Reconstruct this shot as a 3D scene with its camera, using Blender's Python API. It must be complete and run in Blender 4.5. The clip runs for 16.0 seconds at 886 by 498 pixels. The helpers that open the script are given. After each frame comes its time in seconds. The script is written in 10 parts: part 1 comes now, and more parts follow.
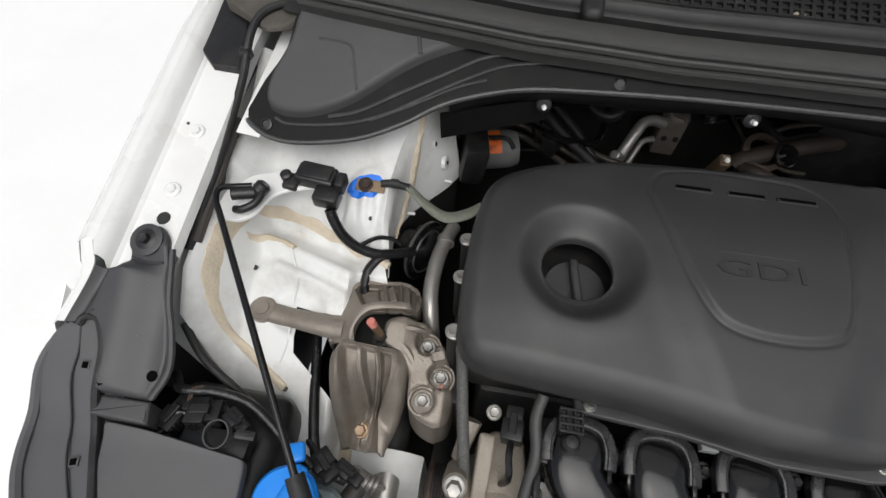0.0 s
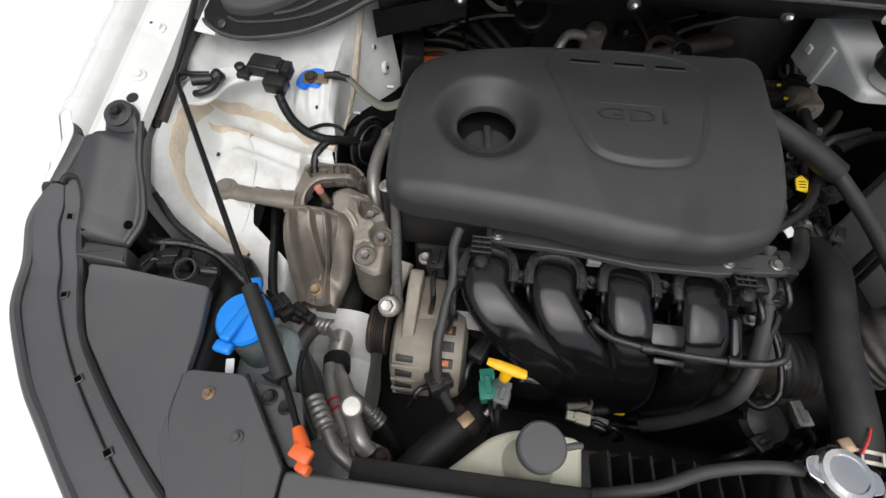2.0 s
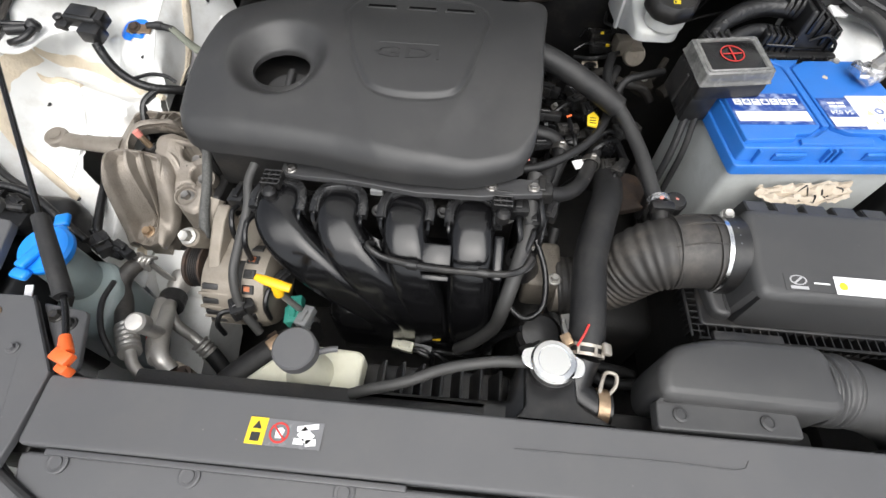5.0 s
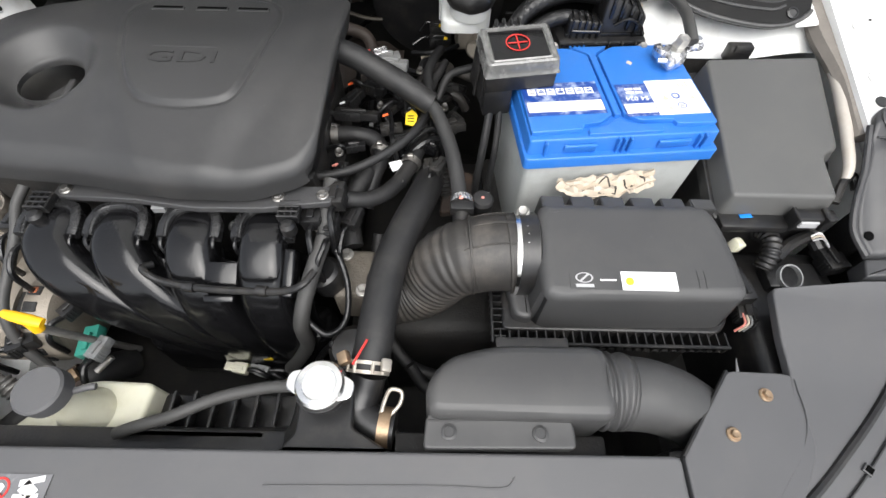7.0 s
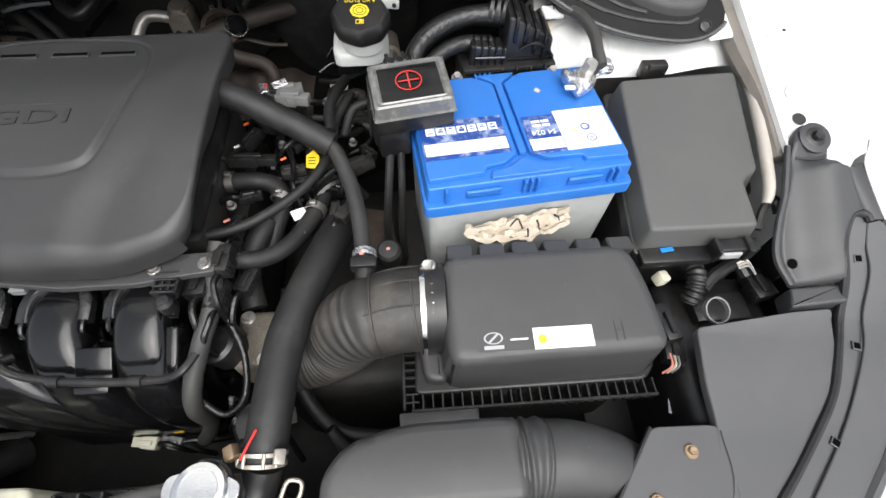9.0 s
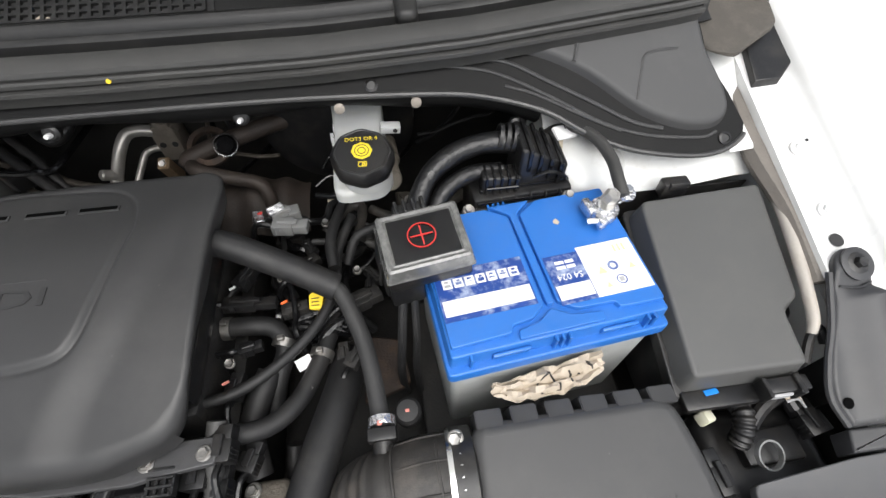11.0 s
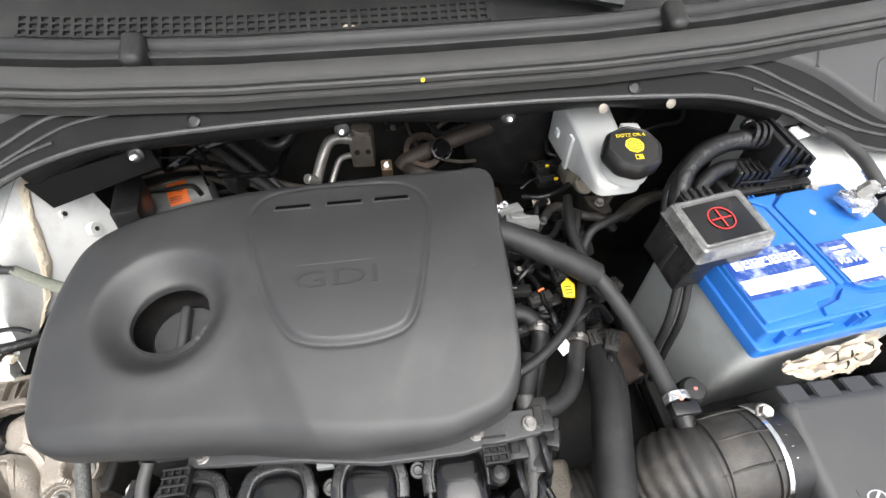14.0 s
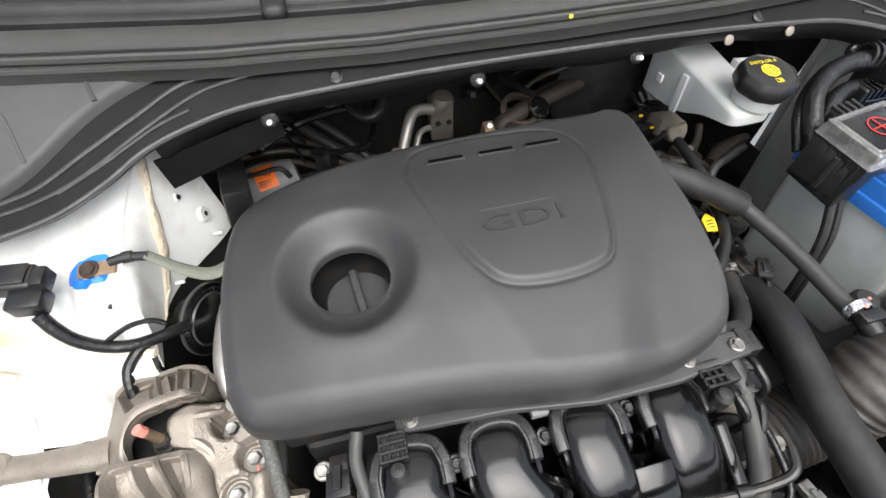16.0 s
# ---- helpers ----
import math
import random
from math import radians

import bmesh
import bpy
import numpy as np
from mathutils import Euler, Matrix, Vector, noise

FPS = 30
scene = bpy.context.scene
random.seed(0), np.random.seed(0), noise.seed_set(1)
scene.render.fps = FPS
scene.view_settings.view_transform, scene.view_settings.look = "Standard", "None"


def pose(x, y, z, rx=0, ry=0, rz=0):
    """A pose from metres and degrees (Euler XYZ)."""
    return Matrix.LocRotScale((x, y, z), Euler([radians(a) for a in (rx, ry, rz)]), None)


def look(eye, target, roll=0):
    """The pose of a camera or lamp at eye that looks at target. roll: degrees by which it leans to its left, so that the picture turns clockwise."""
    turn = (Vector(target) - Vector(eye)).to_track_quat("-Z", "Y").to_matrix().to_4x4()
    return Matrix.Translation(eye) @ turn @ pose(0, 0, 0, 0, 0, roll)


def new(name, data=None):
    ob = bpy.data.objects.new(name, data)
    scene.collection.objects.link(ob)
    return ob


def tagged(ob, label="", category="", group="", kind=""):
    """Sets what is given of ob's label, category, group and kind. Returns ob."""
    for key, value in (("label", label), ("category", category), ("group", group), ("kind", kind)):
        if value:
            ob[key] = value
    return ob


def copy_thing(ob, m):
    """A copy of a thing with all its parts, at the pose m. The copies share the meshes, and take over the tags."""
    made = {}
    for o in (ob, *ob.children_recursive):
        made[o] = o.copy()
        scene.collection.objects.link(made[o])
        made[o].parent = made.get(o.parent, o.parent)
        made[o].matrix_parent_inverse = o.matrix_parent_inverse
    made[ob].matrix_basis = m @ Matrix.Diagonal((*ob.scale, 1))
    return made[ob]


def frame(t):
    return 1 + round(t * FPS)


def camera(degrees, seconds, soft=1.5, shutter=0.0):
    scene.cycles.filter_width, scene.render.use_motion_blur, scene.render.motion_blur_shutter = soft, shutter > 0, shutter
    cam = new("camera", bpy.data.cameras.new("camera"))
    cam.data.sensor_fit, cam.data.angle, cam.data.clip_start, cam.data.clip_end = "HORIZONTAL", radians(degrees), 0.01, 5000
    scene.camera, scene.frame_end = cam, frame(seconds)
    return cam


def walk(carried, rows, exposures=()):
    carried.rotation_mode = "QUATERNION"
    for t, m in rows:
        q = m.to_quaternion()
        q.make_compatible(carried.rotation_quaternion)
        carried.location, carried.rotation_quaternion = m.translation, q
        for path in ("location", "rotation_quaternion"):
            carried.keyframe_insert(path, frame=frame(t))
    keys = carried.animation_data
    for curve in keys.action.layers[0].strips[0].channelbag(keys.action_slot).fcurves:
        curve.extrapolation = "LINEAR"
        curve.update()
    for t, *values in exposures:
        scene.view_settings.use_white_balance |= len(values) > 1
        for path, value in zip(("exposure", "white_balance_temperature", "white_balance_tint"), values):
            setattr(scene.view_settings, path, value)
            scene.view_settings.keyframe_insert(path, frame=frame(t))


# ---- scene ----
# x across the car, y towards the windscreen, z up from the ground
cam = camera(88.2, 16.0)
PATH = [
    (0, (-0.376, -0.23, 1.343), (-0.552, 0.931, -0.276), 1.3),
    (0.5, (-0.348, -0.281, 1.34), (-0.546, 0.878, -0.278), 1.6),
    (1, (-0.31, -0.323, 1.338), (-0.548, 0.836, -0.274), 1.8),
    (1.5, (-0.289, -0.367, 1.336), (-0.459, 0.795, -0.283), 1.3),
    (2, (-0.279, -0.403, 1.324), (-0.4, 0.74, -0.313), 1.2),
    (2.5, (-0.247, -0.439, 1.321), (-0.335, 0.714, -0.31), 1.1),
    (3, (-0.205, -0.458, 1.329), (-0.293, 0.694, -0.304), 0.9),
    (3.5, (-0.154, -0.466, 1.322), (-0.265, 0.668, -0.322), 1.0),
    (3.7, (-0.133, -0.47, 1.32), (-0.264, 0.659, -0.326), 1.1),
    (5.8, (0.062, -0.454, 1.327), (0.015, 0.625, -0.356), 1.8),
    (6, (0.086, -0.457, 1.321), (0.027, 0.638, -0.352), 1.1),
    (6.5, (0.139, -0.438, 1.315), (0.12, 0.66, -0.356), 1.4),
    (7, (0.203, -0.415, 1.307), (0.216, 0.675, -0.371), 1.8),
    (7.5, (0.256, -0.396, 1.301), (0.296, 0.672, -0.39), 2.2),
    (8, (0.28, -0.384, 1.297), (0.343, 0.664, -0.405), 2.3),
    (8.2, (0.287, -0.376, 1.298), (0.361, 0.662, -0.41), 2.4),
    (10.3, (0.288, -0.243, 1.327), (0.432, 0.874, -0.326), 0.5),
    (10.5, (0.287, -0.228, 1.33), (0.436, 0.892, -0.321), 0.5),
    (11, (0.271, -0.192, 1.347), (0.43, 0.943, -0.291), 0.2),
    (11.5, (0.252, -0.162, 1.356), (0.423, 0.99, -0.27), 0.2),
    (12, (0.221, -0.14, 1.352), (0.385, 1.042, -0.253), 0.1),
    (12.5, (0.178, -0.152, 1.342), (0.319, 1.056, -0.245), 0.1),
    (13, (0.105, -0.172, 1.336), (0.207, 1.054, -0.241), 0.1),
    (13.5, (0.048, -0.191, 1.342), (0.143, 1.052, -0.223), 0.2),
    (14, (-0.034, -0.211, 1.342), (0.122, 1.038, -0.213), -0.2),
    (14.5, (-0.11, -0.223, 1.323), (0.114, 1.015, -0.232), -0.7),
    (15, (-0.159, -0.216, 1.314), (0.139, 1.011, -0.236), -1.3),
    (15.5, (-0.206, -0.217, 1.308), (0.087, 1.025, -0.232), -1.4),
    (16, (-0.248, -0.212, 1.289), (0.04, 1.039, -0.245), -1.5),
]
EXPOSURES = [(0, -0.12), (1.2, -0.01), (2.0, -0.01), (3.5, 0.36), (7, 0.95), (8.2, 0.95), (10.3, 0.6), (12.5, 0.74), (13.5, 1.19), (14.5, 1.34), (16, 1.19)]
walk(cam, [(t, look(eye, target, roll)) for t, eye, target, roll in PATH], EXPOSURES)

# ---- light: an overcast sky ----
sky_world = bpy.data.worlds.new("overcast_sky")
scene.world = sky_world
sky_world.use_nodes = True
wn = sky_world.node_tree.nodes
sky_tex = wn.new("ShaderNodeTexSky")
sky_tex.sky_type = "NISHITA"
sky_tex.sun_disc = False
sky_tex.sun_elevation, sky_tex.sun_rotation = radians(58), radians(172)
sky_tex.air_density, sky_tex.dust_density, sky_tex.ozone_density = 1.0, 3.0, 1.5
# the cloud cover greys the sky
grey_sky = wn.new("ShaderNodeHueSaturation")
grey_sky.inputs["Saturation"].default_value = 0.3
sky_world.node_tree.links.new(sky_tex.outputs[0], grey_sky.inputs["Color"])
sky_world.node_tree.links.new(grey_sky.outputs[0], wn["Background"].inputs[0])
wn["Background"].inputs[1].default_value = 0.13
sun_lamp = bpy.data.lights.new("sun", "SUN")
sun_lamp.energy, sun_lamp.angle, sun_lamp.color = 2.0, radians(60), (1.0, 0.985, 0.96)
sun_ob = new("sun", sun_lamp)
sun_ob.matrix_world = look((0.3, -2.0, 3.2), (0, 0, 0))

# ---- materials ----
def material(name, col, rough=0.5, metal=0.0, var=0.2, scale=40.0, bump=0.1, bscale=600.0, dirt=None, dirt_amt=0.3,
             dirt_scale=18.0, coat=0.0, transmission=0.0, rvar=0.12, spec=0.5, sss=0.0, depth=0.002, specks=0.0):
    """Principled surface with two scales of colour change, a fine grain and, where wanted, patches of dust or stain."""
    m = bpy.data.materials.new(name)
    m.use_nodes = True
    nt = m.node_tree
    nd, ln = nt.nodes, nt.links
    b = nd["Principled BSDF"]
    geo = nd.new("ShaderNodeNewGeometry")
    n1 = nd.new("ShaderNodeTexNoise")
    n1.inputs["Scale"].default_value, n1.inputs["Detail"].default_value = scale, 5.0
    n2 = nd.new("ShaderNodeTexNoise")
    n2.inputs["Scale"].default_value, n2.inputs["Detail"].default_value = bscale, 3.0
    for n in (n1, n2):
        ln.new(geo.outputs["Position"], n.inputs["Vector"])
    mix = nd.new("ShaderNodeMix")
    mix.data_type = "RGBA"
    mix.inputs[6].default_value = (*[max(0.0, c * (1 - var)) for c in col], 1)
    mix.inputs[7].default_value = (*[min(1.0, c * (1 + var)) for c in col], 1)
    ln.new(n1.outputs["Fac"], mix.inputs[0])
    out = mix.outputs[2]
    if dirt:
        n3 = nd.new("ShaderNodeTexNoise")
        n3.inputs["Scale"].default_value, n3.inputs["Detail"].default_value, n3.inputs["Roughness"].default_value = dirt_scale, 8.0, 0.7
        ln.new(geo.outputs["Position"], n3.inputs["Vector"])
        ramp = nd.new("ShaderNodeValToRGB")
        ramp.color_ramp.elements[0].position, ramp.color_ramp.elements[1].position = 0.48, 0.72
        ramp.color_ramp.elements[1].color = (dirt_amt, dirt_amt, dirt_amt, 1)
        ln.new(n3.outputs["Fac"], ramp.inputs[0])
        mix2 = nd.new("ShaderNodeMix")
        mix2.data_type = "RGBA"
        ln.new(ramp.outputs[0], mix2.inputs[0])
        ln.new(out, mix2.inputs[6])
        mix2.inputs[7].default_value = (*dirt, 1)
        out = mix2.outputs[2]
    if specks:
        vo = nd.new("ShaderNodeTexVoronoi")
        vo.inputs["Scale"].default_value = 55.0
        ln.new(geo.outputs["Position"], vo.inputs["Vector"])
        sr = nd.new("ShaderNodeValToRGB")
        sr.color_ramp.elements[0].position, sr.color_ramp.elements[1].position = 0.02, 0.055
        sr.color_ramp.elements[0].color, sr.color_ramp.elements[1].color = (specks, specks, specks, 1), (0, 0, 0, 1)
        ln.new(vo.outputs["Distance"], sr.inputs[0])
        keep = nd.new("ShaderNodeMath")
        keep.operation = "GREATER_THAN"
        keep.inputs[1].default_value = 0.72
        sep = nd.new("ShaderNodeSeparateColor")
        ln.new(vo.outputs["Color"], sep.inputs[0])
        ln.new(sep.outputs[0], keep.inputs[0])
        mul = nd.new("ShaderNodeMath")
        mul.operation = "MULTIPLY"
        ln.new(sr.outputs[0], mul.inputs[0])
        ln.new(keep.outputs[0], mul.inputs[1])
        mix3 = nd.new("ShaderNodeMix")
        mix3.data_type = "RGBA"
        ln.new(mul.outputs[0], mix3.inputs[0])
        ln.new(out, mix3.inputs[6])
        mix3.inputs[7].default_value = (0.34, 0.33, 0.31, 1)
        out = mix3.outputs[2]
    ln.new(out, b.inputs["Base Color"])
    rr = nd.new("ShaderNodeMapRange")
    rr.inputs["To Min"].default_value, rr.inputs["To Max"].default_value = max(0.02, rough - rvar), min(1.0, rough + rvar)
    ln.new(n1.outputs["Fac"], rr.inputs["Value"])
    ln.new(rr.outputs[0], b.inputs["Roughness"])
    b.inputs["Metallic"].default_value = metal
    b.inputs["Specular IOR Level"].default_value = spec
    b.inputs["Coat Weight"].default_value = coat
    b.inputs["Coat Roughness"].default_value = 0.06
    b.inputs["Transmission Weight"].default_value = transmission
    if sss:
        b.inputs["Subsurface Weight"].default_value = sss
        b.inputs["Subsurface Radius"].default_value = (0.02, 0.02, 0.015)
        b.inputs["Subsurface Scale"].default_value = 0.3
    if bump:
        bp = nd.new("ShaderNodeBump")
        bp.inputs["Strength"].default_value, bp.inputs["Distance"].default_value = bump, depth
        ln.new(n2.outputs["Fac"], bp.inputs["Height"])
        ln.new(bp.outputs["Normal"], b.inputs["Normal"])
    return m


DUST = (0.16, 0.14, 0.115)
PAINT = material("white_car_paint", (0.80, 0.80, 0.785), 0.28, var=0.03, scale=9, bump=0.02, bscale=250, coat=0.5, dirt=(0.55, 0.51, 0.45), dirt_amt=0.22, dirt_scale=14)
BARE = material("thin_white_primer", (0.71, 0.715, 0.70), 0.42, var=0.06, scale=14, bump=0.04, bscale=300, dirt=(0.40, 0.36, 0.30), dirt_amt=0.45, dirt_scale=20)
SEALANT = material("beige_seam_sealant", (0.61, 0.53, 0.41), 0.75, var=0.2, scale=70, bump=0.6, bscale=260, dirt=(0.44, 0.35, 0.25), dirt_amt=0.4, dirt_scale=60)
COVER = material("black_textured_plastic", (0.027, 0.027, 0.0275), 0.44, var=0.12, scale=12, bump=0.22, bscale=1600, dirt=(0.075, 0.072, 0.068), dirt_amt=0.25, dirt_scale=9, rvar=0.06, depth=0.0006, specks=0.14)
SHIELD = material("dark_grey_moulded_plastic", (0.078, 0.078, 0.081), 0.52, var=0.12, scale=10, bump=0.2, bscale=1500, dirt=(0.11, 0.105, 0.10), dirt_amt=0.3, dirt_scale=8, rvar=0.06, depth=0.0006, specks=0.3)
# sky sheen on the cowl's raised fields, put into a lighter grey
FIELD = material("sheen_cowl_plastic", (0.043, 0.043, 0.0435), 0.52, var=0.12, scale=10, bump=0.2, bscale=1500, dirt=(0.10, 0.095, 0.09), dirt_amt=0.3, dirt_scale=8, rvar=0.06, depth=0.0006, specks=0.2)
DUCT = material("charcoal_moulded_plastic", (0.042, 0.042, 0.0425), 0.46, var=0.12, scale=12, bump=0.22, bscale=1600, dirt=(0.085, 0.082, 0.076), dirt_amt=0.25, dirt_scale=11, rvar=0.06, depth=0.0006, specks=0.12)
# lower cowl, its near-black colour holds the shade under the hood
COWL = material("shaded_cowl_plastic", (0.008, 0.008, 0.008), 0.5, var=0.2, scale=14, bump=0.2, bscale=1300, dirt=(0.07, 0.065, 0.058), dirt_amt=0.08, dirt_scale=22, rvar=0.06, depth=0.0006, spec=0.15)
VOID = material("deep_black_slot", (0.002, 0.002, 0.002), 0.9, var=0.1, bump=0, spec=0.05)
RAILW = material("dusty_painted_rail", (0.42, 0.39, 0.35), 0.5, var=0.15, scale=30, bump=0.15, bscale=300, dirt=(0.30, 0.25, 0.19), dirt_amt=0.5, dirt_scale=30)
GRIMC = material("grimy_cast_metal", (0.13, 0.115, 0.095), 0.6, metal=0.3, var=0.35, scale=45, bump=0.5, bscale=300, dirt=(0.05, 0.042, 0.034), dirt_amt=0.6, dirt_scale=35)
COWLT = material("weathered_cowl_plastic", (0.017, 0.017, 0.017), 0.45, var=0.2, scale=14, bump=0.2, bscale=1300, dirt=(0.08, 0.075, 0.068), dirt_amt=0.2, dirt_scale=16, rvar=0.06, depth=0.0006, spec=0.4, specks=0.15)
GLOSS = material("glossy_black_plastic", (0.005, 0.005, 0.0055), 0.15, var=0.2, scale=25, bump=0.06, bscale=420, dirt=(0.022, 0.022, 0.023), dirt_amt=0.22, dirt_scale=30, rvar=0.06, spec=0.46)
BLACK = material("black_plastic", (0.010, 0.010, 0.0105), 0.36, var=0.2, scale=40, bump=0.1, bscale=900, dirt=DUST, dirt_amt=0.14, dirt_scale=35)
# grimy dark metal, also the painted shade of body walls deep down
DARK = material("grimy_shaded_black", (0.016, 0.0155, 0.015), 0.6, var=0.4, scale=30, bump=0.3, bscale=300, dirt=(0.05, 0.042, 0.033), dirt_amt=0.45, dirt_scale=24)
RUBBER = material("black_rubber", (0.010, 0.010, 0.0105), 0.58, var=0.2, scale=50, bump=0.12, bscale=900, dirt=(0.12, 0.11, 0.10), dirt_amt=0.15, dirt_scale=30)
HOSEDUST = material("dusty_brown_rubber", (0.030, 0.028, 0.026), 0.55, var=0.25, scale=40, bump=0.15, bscale=600, dirt=(0.15, 0.13, 0.11), dirt_amt=0.4, dirt_scale=26)
SEALRUB = material("dusty_rubber_seal", (0.041, 0.0405, 0.039), 0.55, var=0.10, scale=30, bump=0.12, bscale=900, dirt=(0.10, 0.095, 0.085), dirt_amt=0.14, dirt_scale=24)
TAPE = material("wrinkled_black_tape", (0.0065, 0.0065, 0.007), 0.33, var=0.3, scale=60, bump=0.4, bscale=170, depth=0.003)
CAST = material("cast_aluminium", (0.27, 0.24, 0.205), 0.5, metal=0.5, var=0.2, scale=55, bump=0.35, bscale=420, dirt=(0.17, 0.14, 0.11), dirt_amt=0.65, dirt_scale=32)
CASTB = material("dusty_cast_aluminium", (0.27, 0.24, 0.20), 0.6, metal=0.35, var=0.2, scale=45, bump=0.4, bscale=380, dirt=(0.20, 0.165, 0.125), dirt_amt=0.6, dirt_scale=40)
ALU = material("drawn_aluminium_pipe", (0.46, 0.445, 0.42), 0.42, metal=0.65, var=0.12, scale=40, bump=0.08, bscale=500, dirt=(0.30, 0.27, 0.23), dirt_amt=0.4, dirt_scale=50)
STEEL = material("plain_steel", (0.40, 0.39, 0.37), 0.42, metal=0.7, var=0.2, scale=90, bump=0.15, bscale=700, dirt=(0.22, 0.17, 0.12), dirt_amt=0.4, dirt_scale=80)
ZINC = material("yellow_zinc_bolt", (0.36, 0.26, 0.17), 0.42, metal=0.8, var=0.25, scale=120, bump=0.2, bscale=700, dirt=(0.25, 0.15, 0.09), dirt_amt=0.5, dirt_scale=110)
RUST = material("rusty_iron", (0.036, 0.026, 0.021), 0.75, metal=0.2, var=0.4, scale=50, bump=0.5, bscale=300, dirt=(0.13, 0.075, 0.045), dirt_amt=0.5, dirt_scale=40)
CHROME = material("bright_steel", (0.80, 0.80, 0.79), 0.2, metal=1.0, var=0.06, scale=60, bump=0.03, bscale=600)
BLUE = material("blue_battery_plastic", (0.022, 0.145, 0.49), 0.36, var=0.10, scale=16, bump=0.08, bscale=900, dirt=(0.09, 0.17, 0.38), dirt_amt=0.25, dirt_scale=26)
CASEG = material("translucent_grey_case", (0.40, 0.415, 0.405), 0.45, var=0.10, scale=10, bump=0.08, bscale=700, dirt=(0.20, 0.19, 0.17), dirt_amt=0.4, dirt_scale=14)
BCAP = material("blue_bottle_cap", (0.012, 0.24, 0.80), 0.34, var=0.1, scale=40, bump=0.06, bscale=700, dirt=(0.10, 0.25, 0.5), dirt_amt=0.25, dirt_scale=40)
BPAINT = material("blue_marker_paint", (0.01, 0.17, 0.75), 0.4, var=0.3, scale=120, bump=0.1, bscale=400)
YELLOW = material("yellow_plastic", (0.86, 0.47, 0.01), 0.36, var=0.1, scale=50, bump=0.05, bscale=700)
YTAG = material("yellow_tag", (0.80, 0.56, 0.02), 0.5, var=0.15, scale=60, bump=0.1, bscale=500)
ORANGE = material("orange_plastic", (0.80, 0.13, 0.025), 0.42, var=0.12, scale=50, bump=0.08, bscale=700, dirt=(0.45, 0.12, 0.05), dirt_amt=0.3, dirt_scale=60)
OLABEL = material("orange_label", (0.88, 0.17, 0.02), 0.5, var=0.08, scale=60, bump=0.03)
WLABEL = material("white_label", (0.80, 0.80, 0.80), 0.36, var=0.04, scale=40, bump=0.03, bscale=400)
NAVY = material("dark_blue_label", (0.010, 0.05, 0.25), 0.33, var=0.15, scale=50, bump=0.03, bscale=400, dirt=(0.55, 0.62, 0.74), dirt_amt=0.8, dirt_scale=75)
SILVER = material("grey_print", (0.38, 0.38, 0.385), 0.5, var=0.08, scale=60, bump=0.02)
CLEARP = material("scuffed_clear_plastic", (0.10, 0.10, 0.097), 0.2, var=0.3, scale=25, bump=0.25, bscale=160, depth=0.002, dirt=(0.36, 0.36, 0.34), dirt_amt=0.45, dirt_scale=45, coat=0.8)
# lighter black; on the cowl's ribs and lip it paints the edge highlights
EDGE = material("lightened_black_edge", (0.042, 0.042, 0.042), 0.36, var=0.2, scale=40, bump=0.08, bscale=900, dirt=(0.13, 0.125, 0.115), dirt_amt=0.3, dirt_scale=60)
SPECK = material("speckled_braid", (0.085, 0.085, 0.080), 0.6, var=0.95, scale=420, bump=0.6, bscale=600)
CLAMP = material("dull_spring_steel", (0.30, 0.29, 0.275), 0.4, metal=0.9, var=0.3, scale=90, bump=0.15, bscale=600, dirt=(0.12, 0.10, 0.08), dirt_amt=0.5, dirt_scale=90)
MILK = material("milky_plastic", (0.45, 0.46, 0.455), 0.4, var=0.06, scale=20, bump=0.05, bscale=500, sss=0.25, dirt=(0.45, 0.43, 0.37), dirt_amt=0.35, dirt_scale=25)
CREAM = material("yellowed_milky_plastic", (0.62, 0.61, 0.49), 0.42, var=0.08, scale=20, bump=0.05, bscale=500, sss=0.2, dirt=(0.40, 0.36, 0.24), dirt_amt=0.35, dirt_scale=25)
WASHER = material("grey_green_bottle", (0.20, 0.24, 0.24), 0.35, var=0.1, scale=20, bump=0.05, bscale=500, dirt=(0.16, 0.15, 0.13), dirt_amt=0.4, dirt_scale=30)
GREEN = material("green_connector", (0.03, 0.22, 0.17), 0.45, var=0.2, scale=60, bump=0.08)
GREYC = material("grey_connector", (0.19, 0.195, 0.195), 0.45, var=0.15, scale=60, bump=0.08, dirt=DUST, dirt_amt=0.4, dirt_scale=60)
COPPER = material("copper_winding", (0.55, 0.20, 0.10), 0.35, metal=0.8, var=0.3, scale=300, bump=0.5, bscale=900)
REDP = material("red_paint", (0.55, 0.03, 0.025), 0.5, var=0.25, scale=120, bump=0.1)
PINKP = material("faded_red_paint", (0.62, 0.22, 0.18), 0.55, var=0.3, scale=150, bump=0.1)
KRAFT = material("crumpled_beige_card", (0.50, 0.43, 0.34), 0.7, var=0.25, scale=40, bump=0.7, bscale=60, depth=0.006, dirt=(0.25, 0.2, 0.15), dirt_amt=0.5, dirt_scale=40)
INK = material("black_ink", (0.02, 0.02, 0.02), 0.5, var=0.1, bump=0)
YINK = material("yellow_print", (0.75, 0.58, 0.03), 0.5, var=0.08, bump=0)
FOIL = material("crinkled_foil_tape", (0.72, 0.72, 0.74), 0.22, metal=0.9, var=0.2, scale=120, bump=0.9, bscale=160, depth=0.004)
BRAID = material("grey_green_braid", (0.20, 0.21, 0.17), 0.6, metal=0.3, var=0.3, scale=250, bump=0.8, bscale=700)
